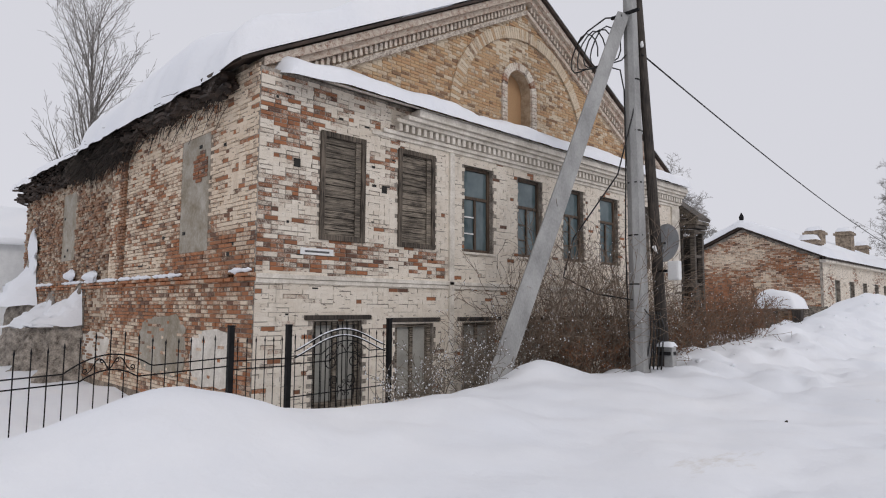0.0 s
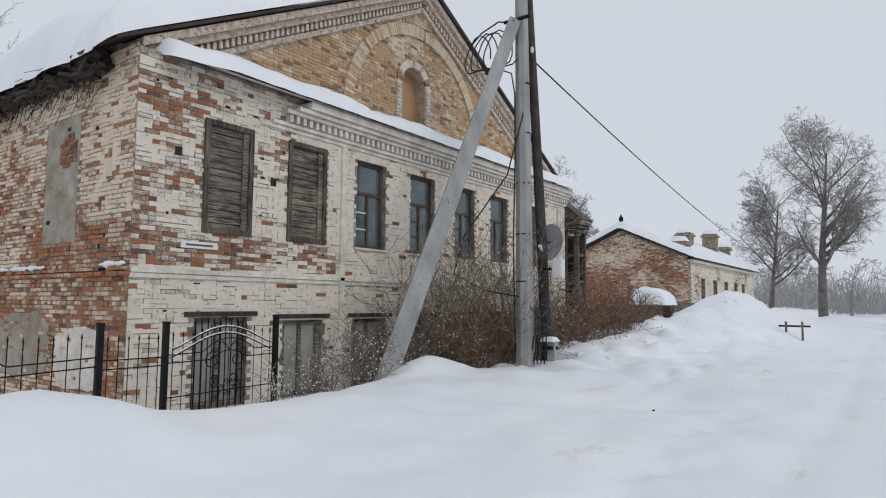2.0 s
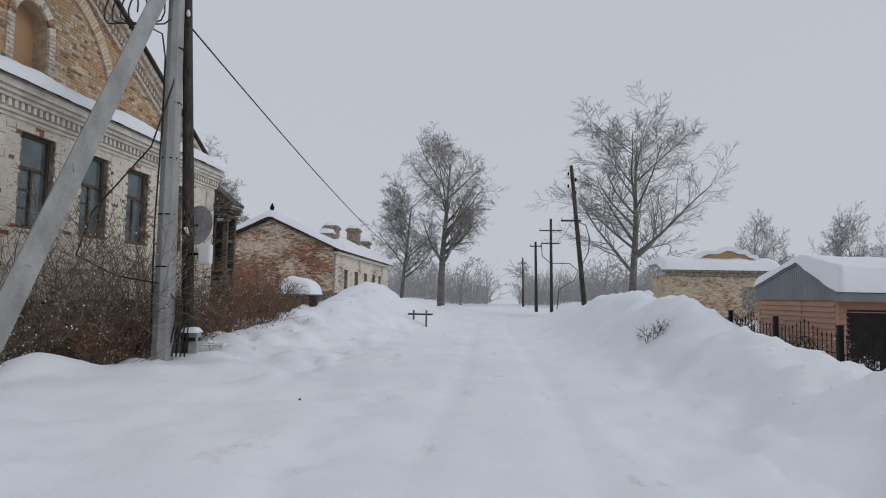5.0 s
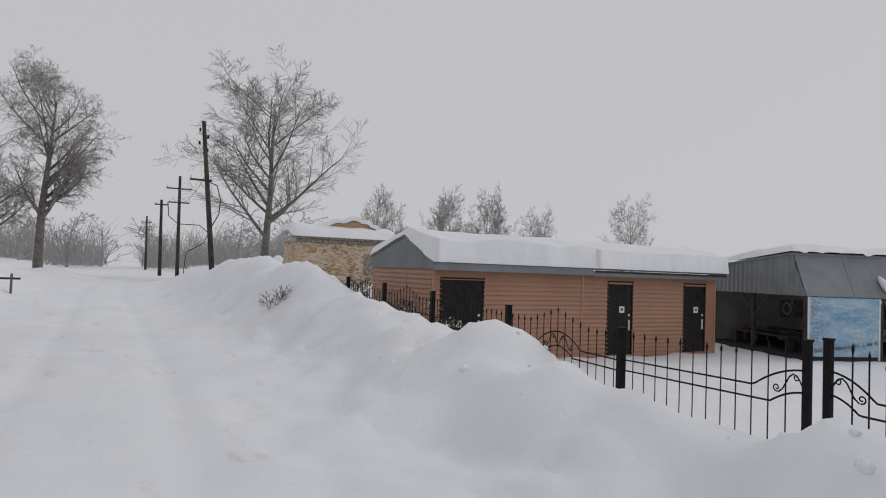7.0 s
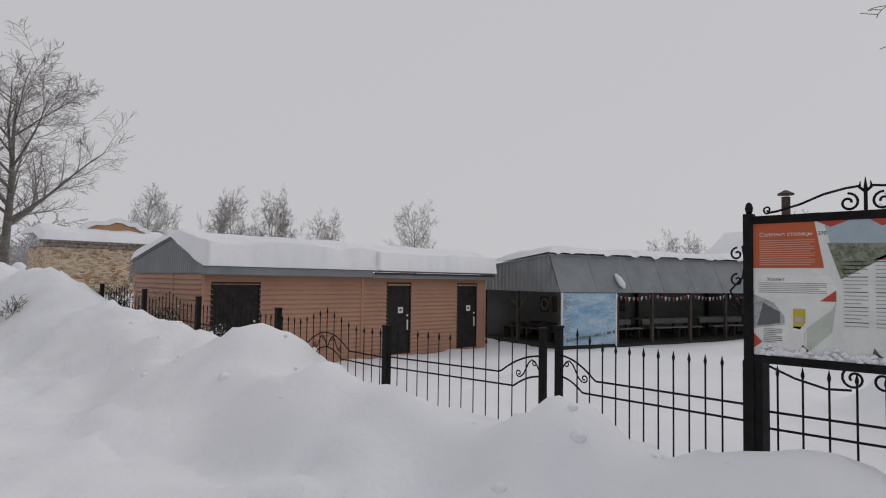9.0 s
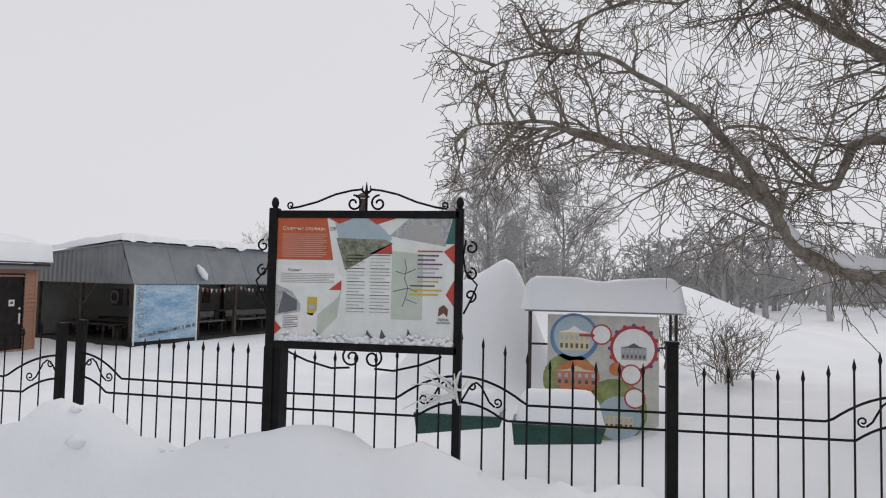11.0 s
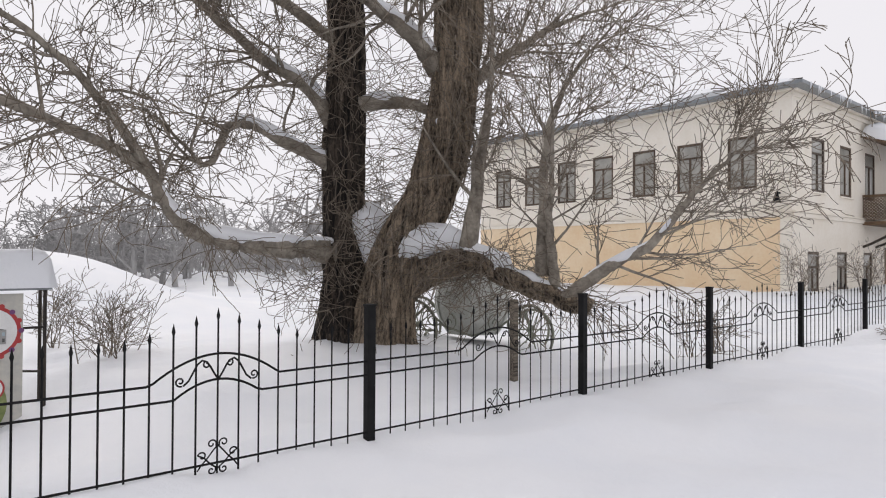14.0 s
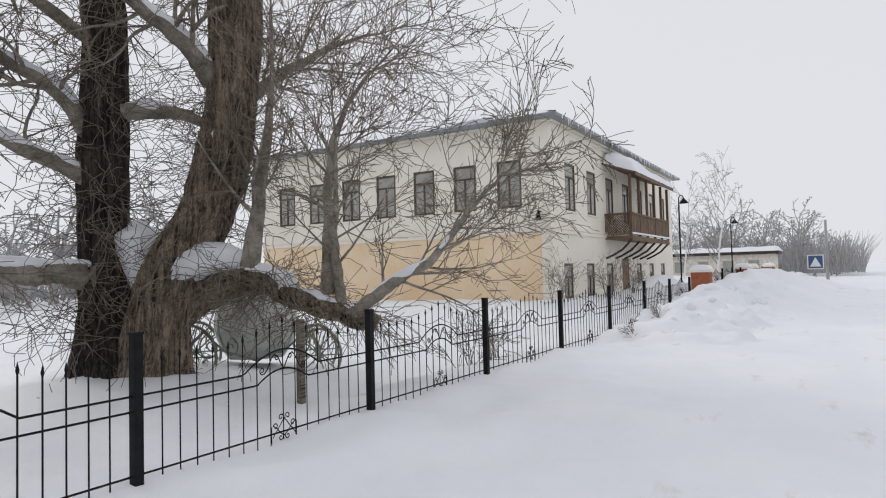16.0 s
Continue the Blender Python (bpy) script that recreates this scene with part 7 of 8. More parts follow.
# house fronts glimpsed past the others
def small_house(name, x, y, w, d, h, rise, turn, label, wall_mat):
    """A gabled house of its own; w along its front."""
    hs = thing(name, label, "house", at=(x, y, 0))
    m = Matrix.Translation((x, y, 0)) @ Matrix.Rotation(radians(turn), 4, "Z")
    g = Geo()
    vs = [m @ Vector(v) for v in ((-w / 2, 0, -0.8), (w / 2, 0, -0.8), (w / 2, d, -0.8), (-w / 2, d, -0.8), (-w / 2, 0, h), (w / 2, 0, h), (w / 2, d, h), (-w / 2, d, h), (-w / 2, d / 2, h + rise), (w / 2, d / 2, h + rise))]
    g.add([tuple(v) for v in vs], [(0, 1, 5, 4), (2, 3, 7, 6), (1, 2, 6, 9, 5), (3, 0, 4, 8, 7)])
    wl = part("wall", g, wall_mat, hs)
    o, t = 0.35, 0.3
    g = Geo()
    vs = [m @ Vector(v) for v in ((-w / 2 - o, -o, h - 0.12), (w / 2 + o, -o, h - 0.12), (w / 2 + o, d / 2, h + rise), (-w / 2 - o, d / 2, h + rise), (-w / 2 - o, d + o, h - 0.12), (w / 2 + o, d + o, h - 0.12))]
    up = [v + Vector((0, 0, t)) for v in vs]
    g.add([tuple(v) for v in vs + up], [(6, 7, 8, 9), (9, 8, 11, 10), (0, 3, 2, 1), (3, 4, 5, 2), (0, 1, 7, 6), (1, 2, 8, 7), (2, 5, 11, 8), (5, 4, 10, 11), (4, 3, 9, 10), (3, 0, 6, 9)])
    part("roof_snow", g, SNOW, hs, "thick snow on the roof", bevel=0.1)
    for k in range(max(2, int(w / 2.2))):
        u = -w / 2 + w * (k + 0.5) / max(2, int(w / 2.2))
        part("window", Geo().box(u - 0.4, u + 0.4, -0.03, 0.02, h * 0.4, h * 0.4 + 1.3, m), GLASS_PALE, wl)
        part("window_frame", Geo().box(u - 0.46, u + 0.46, -0.025, -0.003, h * 0.4 - 0.06, h * 0.4 + 1.36, m), WHITE_PAINT, wl)
    part("chimney", Geo().box(w * 0.12, w * 0.12 + 0.7, d / 2 - 0.3, d / 2 + 0.3, h, h + rise + 1.1, m), MORTAR, hs, bevel=0.02)
    return hs


small_house("white_cottage", -37.5, 6.2, 5.5, 6.0, 4.1, 1.6, -100, "white house seen past the derelict corner", WHITE_PAINT)
shed2 = thing("plank_shed", "dark grey plank shed beside the white house", "shed", at=(-33.0, 5.0, 0))
for k in range(14):
    part("plank", Geo().box(-33.0, -32.96, 3.2 + 0.22 * k, 3.41 + 0.22 * k, -0.6, 1.15), BOARD_GREY, shed2)
part("roof", Geo().box(-36.0, -32.8, 3.0, 6.5, 1.16, 1.24), POST_WOOD, shed2)
snow_cap("roof_snow", -36.0, -32.7, 2.95, 6.55, 1.24, 0.3, shed2, 4, None, 0.3, 0.2)
yard_house = small_house("yard_house", 37.5, 12.2, 7.5, 6.0, 2.6, 2.0, -98, "small house with snowy roof beyond the yard", BOARD_GREY)

part("stove_pipe", Geo().tube([(37.3, 11.2, 3.0), (37.3, 11.2, 6.35)], 0.22, 12).tube([(37.3, 11.2, 6.45), (37.3, 11.2, 6.52), (37.3, 11.2, 6.7)], [0.42, 0.42, 0.1], 12), ROOF_IRON, yard_house, "dark stove pipe with a round cap")

# ================= trees and bushes =================
def branch(geo, p, d, length, r, level, rnd, spec):
    """A bough that bends on its way and bears smaller ones. spec: see the callers."""
    segs = 6 if level < 2 else (4 if level == 2 else ((4 if spec["thin"] < 0.0079 else 3) if level == 3 else 2))
    pts, radii, dirs = [p.copy()], [r], []
    d = d.normalized()
    sway = rnd.uniform(*spec.get("sway", (1.0, 1.0)))
    curl = spec.get("curl", 0.0)
    bend = Vector((rnd.gauss(0, curl), rnd.gauss(0, curl), rnd.gauss(0, curl)))
    if curl and level < 3:
        segs += 4
    for i in range(segs):
        if i == segs // 2:
            bend = bend * -1.2
        d = d + bend
        wob = spec["wobble"] * (0.7 + 0.5 * level)
        d = (d + Vector((rnd.gauss(0, wob), rnd.gauss(0, wob), rnd.gauss(0, wob) + spec["lift"][min(level, 3)] * sway))).normalized()
        p = p + d * (length / segs)
        pts.append(p.copy())
        dirs.append(d.copy())
        radii.append(max(spec["thin"], r * (1 - 0.85 * (i + 1) / segs)))
    geo[min(level, 2)].tube(pts, radii, (7, 5, 3, 3, 3)[min(level, 4)], cap=False)
    if level >= spec["depth"]:
        return
    n = spec["kids"][min(level, len(spec["kids"]) - 1)]
    for k in range(n):
        t = (k + rnd.random()) / n
        t = spec["bare"][min(level, 3)] + (1 - spec["bare"][min(level, 3)]) * t
        i = min(segs - 1, int(t * segs))
        q = pts[i].lerp(pts[i + 1], t * segs - i)
        side = dirs[i].orthogonal()
        side.rotate(Matrix.Rotation(rnd.uniform(0, 2 * math.pi), 3, dirs[i]))
        ang = radians(rnd.uniform(*spec["angle"]))
        nd = dirs[i] * math.cos(ang) + side * math.sin(ang)
        branch(geo, q, nd, length * rnd.uniform(*spec["ratio"]) * (1 - 0.35 * t), max(spec["thin"], radii[i] * 0.55), level + 1, rnd, spec)


def crown_meshes(seed, spec, height, r):
    rnd = random.Random(seed)
    geo = [Geo(), Geo(), Geo()]
    branch(geo, Vector((0, 0, -0.3)), Vector((0, 0, 1)), height, r, 0, rnd, spec)
    return geo


def free_tree(name, x, y, z, seed, spec, height, r, label, mats, group="", spread=1.0):
    t = thing(name, label, "tree", group, at=(x, y, z))
    geo = crown_meshes(seed, spec, height, r)
    for nm, g, m in (("trunk", geo[0], mats[0]), ("bough", geo[1], mats[1]), ("twig_crown", geo[2], mats[2])):
        if g.f:
            ob = part(nm, g.mesh(nm, m, nm != "twig_crown"), m, t)
            ob.scale = (spread, spread, 1)
            if nm == "twig_crown":
                ob["kind"] = "stuff"
    return t


VASE = dict(wobble=0.03, lift=(0.0, 0.05, 0.03, 0.0), thin=0.008, depth=3, kids=(44, 8, 6), bare=(0.34, 0.15, 0.1, 0.1), angle=(12, 30), ratio=(0.30, 0.46))
SMALL = dict(wobble=0.09, lift=(0.02, 0.06, 0.03, 0.0), thin=0.016, depth=3, kids=(22, 11, 7), bare=(0.15, 0.15, 0.1, 0.1), angle=(28, 60), ratio=(0.38, 0.58))
OPEN = dict(wobble=0.055, lift=(0.0, 0.07, 0.0, -0.04), thin=0.010, depth=4, kids=(20, 10, 8, 6), bare=(0.26, 0.15, 0.1, 0.1), angle=(24, 56), ratio=(0.36, 0.62))
FAN = dict(wobble=0.045, lift=(0.0, 0.08, 0.03, 0.0), thin=0.010, depth=4, kids=(16, 9, 7, 5), bare=(0.16, 0.15, 0.1, 0.1), angle=(20, 46), ratio=(0.42, 0.64))
WOOD = dict(wobble=0.09, lift=(0.02, 0.05, 0.02, 0.0), thin=0.042, depth=3, kids=(11, 4, 3), bare=(0.08, 0.1, 0.1), angle=(25, 60), ratio=(0.35, 0.55))
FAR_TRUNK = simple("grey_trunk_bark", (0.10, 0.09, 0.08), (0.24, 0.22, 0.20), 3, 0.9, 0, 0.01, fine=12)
# twig crowns of distant trees take the haze-lightened colour
far_tree_mats = (FAR_TRUNK, FAR_TRUNK, HAZE_TWIG)
free_tree("birch_tree", -6.3, 66.3, 0.9, 4, OPEN, 14.6, 0.42, "tall bare hazy tree beside the far street", far_tree_mats, spread=1.0)
free_tree("poplar_tree", 11.6, 59.0, 1.3, 9, dict(FAN, kids=(18, 9, 7, 6)), 14.3, 0.30, "tall bare poplar with upswept boughs and hazy pale twigs", far_tree_mats, spread=1.35)
free_tree("bare_tree", -10.6, 67.0, 0.8, 17, OPEN, 10.5, 0.25, "smaller bare hazy tree under the tall one", far_tree_mats)
free_tree("bare_tree", -23.5, 46.0, 0.0, 23, OPEN, 10.2, 0.25, "bare tree behind the brick cottage", far_tree_mats)
free_tree("birch_tree", 12.0, -60.0, 0.2, 37, dict(SMALL, kids=(15, 5, 3)), 8.2, 0.13, "slim white birch near the low building", (WHITE_PAINT, HAZE_TWIG, HAZE_TWIG), spread=0.75)
free_tree("birch_tree", 8.9, -58.0, 0.2, 41, dict(SMALL, kids=(15, 5, 3)), 9.2, 0.14, "slim white birch near the low building", (WHITE_PAINT, HAZE_TWIG, HAZE_TWIG), spread=0.75)

free_tree("bare_tree", -33.1, 9.1, 0.0, 29, VASE, 15.0, 0.16, "bare upswept tree behind the derelict house", far_tree_mats)

# woods on the horizon: a few trees, set out many times
far_meshes = []
for k in range(5):
    geo = crown_meshes(60 + k, WOOD, 9.0, 0.22)
    allg = Geo()
    for g in geo:
        allg.add(g.v, g.f)
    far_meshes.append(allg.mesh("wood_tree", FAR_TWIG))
near_meshes = []
for k in range(3):
    geo = crown_meshes(80 + k, dict(FAN, kids=(17, 7, 5, 3), thin=0.013, bare=(0.08, 0.1, 0.1, 0.1), angle=(22, 52), ratio=(0.45, 0.66)), 9.0, 0.2)
    allg = Geo()
    for g in geo:
        allg.add(g.v, g.f)
    near_meshes.append(allg.mesh("yard_tree", HAZE_TWIG))
rnd = random.Random(77)


def wood_tree(x, y, s, w=1.0, pick=None):
    ob = new("wood_tree", (pick or far_meshes)[rnd.randrange(len(pick or far_meshes))])
    ob.location, ob.scale, ob.rotation_euler = (x, y, gz(x, y) - 0.2), (s * w, s * w, s), (0, 0, rnd.uniform(0, 6.28))
    tagged(ob, "hazy bare tree of the far woods", "tree", "far woods")


for k in range(58):  # ahead, across the end of the street
    x = rnd.uniform(-60, 70)
    if abs(x - 1) > 4:
        wood_tree(x, rnd.uniform(120, 175), rnd.uniform(0.55, 1.1), 1.5)
for k in range(30):
    wood_tree(rnd.choice((-1, 1)) * rnd.uniform(12, 30), rnd.uniform(80, 110), rnd.uniform(0.45, 0.8), 1.5)
for az, r, s in ((20.6, 75, 0.85), (22.3, 77, 0.75), (26.3, 60, 0.72), (27.3, 61, 0.68), (30.2, 62, 0.73), (31.4, 61, 0.70), (34.2, 68, 0.60), (35.6, 69, 0.64), (43.0, 60, 0.72), (64.5, 72, 0.62), (67, 72, 0.62), (74, 70, 0.8), (82, 60, 0.8), (85, 50, 0.75), (88, 52, 0.7)):
    wood_tree(r * math.sin(radians(az)), r * math.cos(radians(az)), s, 0.8, near_meshes)
for k in range(84):  # over the yard, behind the old poplar
    az, r = radians(rnd.uniform(84, 128)), rnd.uniform(42, 75)
    wood_tree(r * math.sin(az), r * math.cos(az), rnd.uniform(0.40, 0.75), 1.5)
for k in range(46):  # down the street, behind
    az, r = radians(rnd.uniform(166, 181.2)), rnd.uniform(95, 135)
    wood_tree(r * math.sin(az), r * math.cos(az), rnd.uniform(0.6, 1.0) * (1 if az < radians(178) else 0.72), 1.1)
# brushwood thickets under the far woods
g = Geo()
for k in range(15000):
    if k < 4200 or k >= 9000:
        x, y = rnd.uniform(-70, 80), rnd.uniform(112, 165)
        if abs(x - 1) < 3.5:
            continue
    elif 4200 <= k < 7000:
        az, r = radians(rnd.uniform(165, 181.6)), rnd.uniform(92, 125)
        x, y = r * math.sin(az), r * math.cos(az)
    else:
        az, r = radians(rnd.uniform(84, 126)), rnd.uniform(48, 70)
        x, y = r * math.sin(az), r * math.cos(az)
    h = rnd.uniform(1.5, 5.5) * (1.5 if k >= 9000 else 0.55 if k >= 7000 else 1)
    p, d = Vector((x, y, 0.4)), Vector((rnd.gauss(0, 0.22), rnd.gauss(0, 0.22), 1))
    q = p + d * h * 0.55
    g.tube([p, q, q + Vector((d.x * 1.8, d.y * 1.8, 1)) * h * 0.45], [0.05, 0.035, 0.012], 3, cap=False)
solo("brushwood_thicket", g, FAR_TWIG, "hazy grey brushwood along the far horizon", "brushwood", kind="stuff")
# haze over these two is painted in as pale twig colour
free_tree("bare_tree", 30.0, 3.0, 0.3, 51, dict(FAN, thin=0.009), 5.8, 0.10, "bare bushy tree behind the snow heap", (HAZE_TWIG, FAR_TWIG, FAR_TWIG), spread=1.15)
free_tree("bare_tree", 33.0, -0.6, 0.3, 52, dict(FAN, thin=0.009), 6.0, 0.10, "bare bushy tree behind the snow heap", (HAZE_TWIG, FAR_TWIG, FAR_TWIG), spread=1.2)

# the old poplar behind the fence
old = thing("old_poplar", "huge old poplar with two trunks and drooping snow-laden boughs", "tree", at=(10.6, -7.0, 0))


def curve_points(ctrl, n):
    """A smooth line through a few points."""
    ctrl = [Vector(c) for c in ctrl]
    ext = [ctrl[0] * 2 - ctrl[1]] + ctrl + [ctrl[-1] * 2 - ctrl[-2]]
    out = []
    for i in range(n + 1):
        t = i / n * (len(ctrl) - 1)
        k = min(int(t), len(ctrl) - 2)
        f = t - k
        a, b, c, d = ext[k:k + 4]
        out.append(0.5 * ((2 * b) + (c - a) * f + (2 * a - 5 * b + 4 * c - d) * f * f + (3 * b - a - 3 * c + d) * f ** 3))
    return out


def ridged_trunk(pts, radii, n=28, deep=0.10, seed=0, furrows=0):
    """A trunk with furrowed bark lobes."""
    g = Geo()
    k, vs = len(pts), []
    for i, p in enumerate(pts):
        d = (pts[min(i + 1, k - 1)] - pts[max(i - 1, 0)]).normalized()
        s = d.cross(Vector((0, 1, 0.001))).normalized()
        o = d.cross(s)
        for j in range(n):
            a = 2 * math.pi * j / n
            w = 1 + deep * fbm(math.cos(a) * 2.2, math.sin(a) * 2.2, p.z * 0.35 + seed) * 1.8 + 0.05 * fbm(math.cos(a) * 7, math.sin(a) * 7, p.z * 1.2 + seed)
            if furrows:
                w += 0.11 * abs(math.sin(a * furrows / 2 + 3.0 * fbm(math.cos(a) * 1.5, math.sin(a) * 1.5, p.z * 0.6 + seed))) ** 0.7 - 0.07 + 0.05 * fbm(math.cos(a) * 12, math.sin(a) * 12, p.z * 4 + seed)
            vs.append(tuple(p + (s * math.cos(a) + o * math.sin(a)) * radii[i] * w))
    g.add(vs, [(i * n + j, i * n + (j + 1) % n, (i + 1) * n + (j + 1) % n, (i + 1) * n + j) for i in range(k - 1) for j in range(n)])
    return g


tl = curve_points([(11.0, -6.8, -0.4), (11.0, -6.8, 1.2), (11.1, -6.8, 3.5), (11.2, -6.9, 5.5), (11.3, -6.8, 9.5)], 110)
part("trunk", ridged_trunk(tl, [0.40 + 0.30 * math.exp(-max(0, p.z + 0.2) / 0.7) - 0.010 * p.z for p in tl], 110, 0.12, 1, 26), BARK_DARK, old, "dark furrowed trunk", smooth=True)
tr = curve_points([(10.45, -7.2, -0.4), (10.25, -7.35, 1.3), (9.75, -7.95, 3.0), (9.55, -8.2, 4.5), (9.6, -8.4, 6.4), (9.6, -8.6, 9.5)], 120)
part("trunk", ridged_trunk(tr, [0.46 + 0.26 * math.exp(-max(0, p.z + 0.2) / 0.7) - 0.006 * p.z for p in tr], 120, 0.12, 6, 30), BARK, old, "broad brown furrowed trunk", smooth=True)
BOUGHS = (
    ([(11.0, -6.6, 1.7), (11.1, -5.7, 1.75), (11.2, -4.6, 1.85), (11.2, -3.8, 2.15), (11.2, -3.2, 3.0), (11.0, -2.0, 3.5), (10.75, -0.8, 3.8), (10.5, 0.1, 4.0), (10.3, 0.75, 3.95)], 0.25, 28),
    ([(11.1, -6.7, 3.3), (11.4, -5.8, 3.7), (11.6, -4.9, 4.0), (11.6, -4.4, 3.2), (11.5, -4.0, 3.4), (11.2, -3.2, 4.2)], 0.15, 10),
    ([(11.2, -6.7, 4.0), (11.3, -6.1, 4.8), (11.4, -5.2, 5.2), (11.5, -4.1, 6.0), (11.4, -3.3, 6.4), (11.2, -2.0, 6.3)], 0.17, 22),
    ([(9.7, -8.0, 5.1), (9.8, -7.4, 5.7), (10.0, -6.4, 6.2), (10.2, -5.0, 6.8), (10.3, -3.5, 6.6)], 0.20, 22),
    ([(10.8, -7.0, 4.5), (10.3, -7.6, 4.55), (9.8, -8.0, 4.3)], 0.15, 0),
    ([(10.2, -7.45, 0.95), (9.5, -7.85, 1.42), (8.9, -8.2, 1.55), (8.2, -8.5, 1.22), (7.6, -8.85, 0.95), (7.05, -9.1, 0.76)], 0.26, 0),
    ([(9.0, -8.1, 1.8), (8.8, -8.2, 3.2), (8.6, -8.3, 4.9), (8.6, -8.3, 6.8)], 0.17, 13),
    ([(7.8, -8.75, 1.3), (7.7, -8.7, 3.1), (7.4, -8.8, 4.4), (6.4, -9.2, 5.6)], 0.13, 14),
    ([(7.4, -8.9, 0.95), (6.8, -9.1, 1.4), (6.1, -9.4, 1.85), (5.5, -9.6, 2.6), (5.0, -9.75, 3.1), (4.6, -9.85, 3.5)], 0.12, 20),
    ([(9.55, -8.3, 4.6), (9.0, -8.9, 5.3), (8.2, -9.6, 5.9), (7.2, -10.4, 6.3)], 0.16, 15),
    ([(7.6, -8.85, 1.1), (7.5, -8.6, 2.2), (7.1, -8.2, 3.4), (6.9, -7.9, 4.6)], 0.10, 12),
    ([(11.2, -6.8, 5.6), (11.3, -5.5, 6.3), (11.2, -3.8, 6.6), (11.0, -2.0, 6.4), (10.8, -0.5, 5.9), (10.6, 0.5, 5.2)], 0.12, 20),
    ([(11.2, -3.4, 2.8), (11.0, -2.6, 3.9), (10.8, -1.6, 4.7), (10.5, -0.4, 5.2), (10.3, 0.9, 5.0), (10.2, 1.2, 4.62)], 0.085, 17),
    ([(10.8, -0.9, 3.8), (10.5, 0.2, 4.1), (10.3, 1.3, 4.0), (10.25, 1.5, 3.87)], 0.05, 8),
)
DROOP = dict(wobble=0.07, curl=0.13, lift=(0.0, -0.01, -0.06, -0.13), sway=(-0.5, 1.6), thin=0.0062, depth=3, kids=(6, 7, 5, 4), bare=(0.12, 0.08, 0.08, 0.1), angle=(32, 80), ratio=(0.46, 0.85))
RISE = dict(wobble=0.07, lift=(0.03, 0.05, 0.04, 0.03), sway=(-0.5, 1.6), thin=0.0056, depth=3, kids=(6, 7, 6, 4), bare=(0.12, 0.12, 0.1, 0.1), angle=(20, 52), ratio=(0.46, 0.74))
rnd = random.Random(101)
twigs = [Geo(), Geo(), Geo()]
for k, (ctrl, r, n) in enumerate(BOUGHS):
    pts = curve_points(ctrl, 8 * (len(ctrl) - 1))
    m = len(pts) - 1
    radii = [max(0.014, r * (1 - (0.97 if k not in (4, 5) else 0.45) * (i / m) ** (0.62 if k == 0 else 0.8))) for i in range(m + 1)]
    bent = [p + Vector((fbm(i * 0.3, k, 1), fbm(i * 0.3, k, 5), fbm(i * 0.3, k, 9))) * 0.05 for i, p in enumerate(pts)]
    part("bough", ridged_trunk(bent, radii, 36 if k == 5 else 14, 0.30 if k == 5 else 0.16, k, 10 if k == 5 else 0), BARK if k == 5 else BRANCH, old, "", smooth=True)
    spec = RISE if 6 <= k <= 10 else DROOP
    for j in range(n):
        t = (0.42 if k == 0 else 0.18) + (0.58 if k == 0 else 0.82) * (j + rnd.random()) / n
        i = min(m - 1, int(t * m))
        d = (pts[i + 1] - pts[i]).normalized()
        side = d.orthogonal()
        side.rotate(Matrix.Rotation(rnd.uniform(0, 6.28), 3, d))
        nd = d * 0.75 + side * rnd.uniform(0.5, 1.1) + Vector((0, 0, 0.25 if k < 6 else 0.1))
        branch(twigs, pts[i], nd, rnd.uniform(1.2, 2.4) * (1.15 - 0.5 * t) if k == 0 else rnd.uniform(1.0, 2.1) if k == 8 else rnd.uniform(1.3, 2.5) if k < 6 else rnd.uniform(0.6, 1.2) if k > 10 else rnd.uniform(1.3, 2.6), max(0.030 if spec is DROOP else 0.014, radii[i] * 0.34), 1, rnd, RISE if k == 0 and t > 0.6 and j % 2 else spec)
    # snow lying along the top of the bough
    if k in (0, 1, 4, 5, 8, 3, 2):
        s = Geo()
        lo, hi = (0, int(m * 0.55)) if k == 0 else (0, int(m * (0.9 if k == 5 else 0.6)))
        run_pts = [pts[i] + Vector((-0.3 * radii[i], 0.1 * radii[i], radii[i] * 0.80)) for i in range(lo, hi)]
        s.tube(run_pts, [max(0.006, radii[lo + i] * (0.80 + 0.55 * fbm(i * 0.22, k))) * (math.sin(math.pi * (i + 0.6) / (hi - lo + 0.2)) ** 0.7 * (1 if k != 5 else max(0.12, min(1.0, 0.75 + 2.4 * fbm(i * 0.25, 3.3))))) for i in range(hi - lo)], 9)
        part("bough_snow", s, SNOW, old, smooth=True)
# long twigs hanging from the lower boughs
HANG = dict(wobble=0.10, lift=(0, -0.1, -0.28, -0.22), sway=(0.2, 1.3), thin=0.0068, depth=3, kids=(5, 6, 5, 3), bare=(0.1, 0.15, 0.15, 0.1), angle=(20, 65), ratio=(0.4, 0.7))
for k, n in ((0, 42), (1, 14), (5, 26)):
    pts = curve_points(BOUGHS[k][0], 60)
    for j in range(n):
        p = pts[rnd.randrange(10, 58 if k else 48)]
        a = rnd.uniform(0, 6.28)
        branch(twigs, p, Vector((math.cos(a), math.sin(a), rnd.uniform(-0.3, 0.4))), rnd.uniform(0.8, 1.7), 0.013, 2, rnd, HANG)
part("fine_boughwork", twigs[1], BRANCH, old, kind="stuff")
part("twig_crown", twigs[2], TWIG, old, kind="stuff")
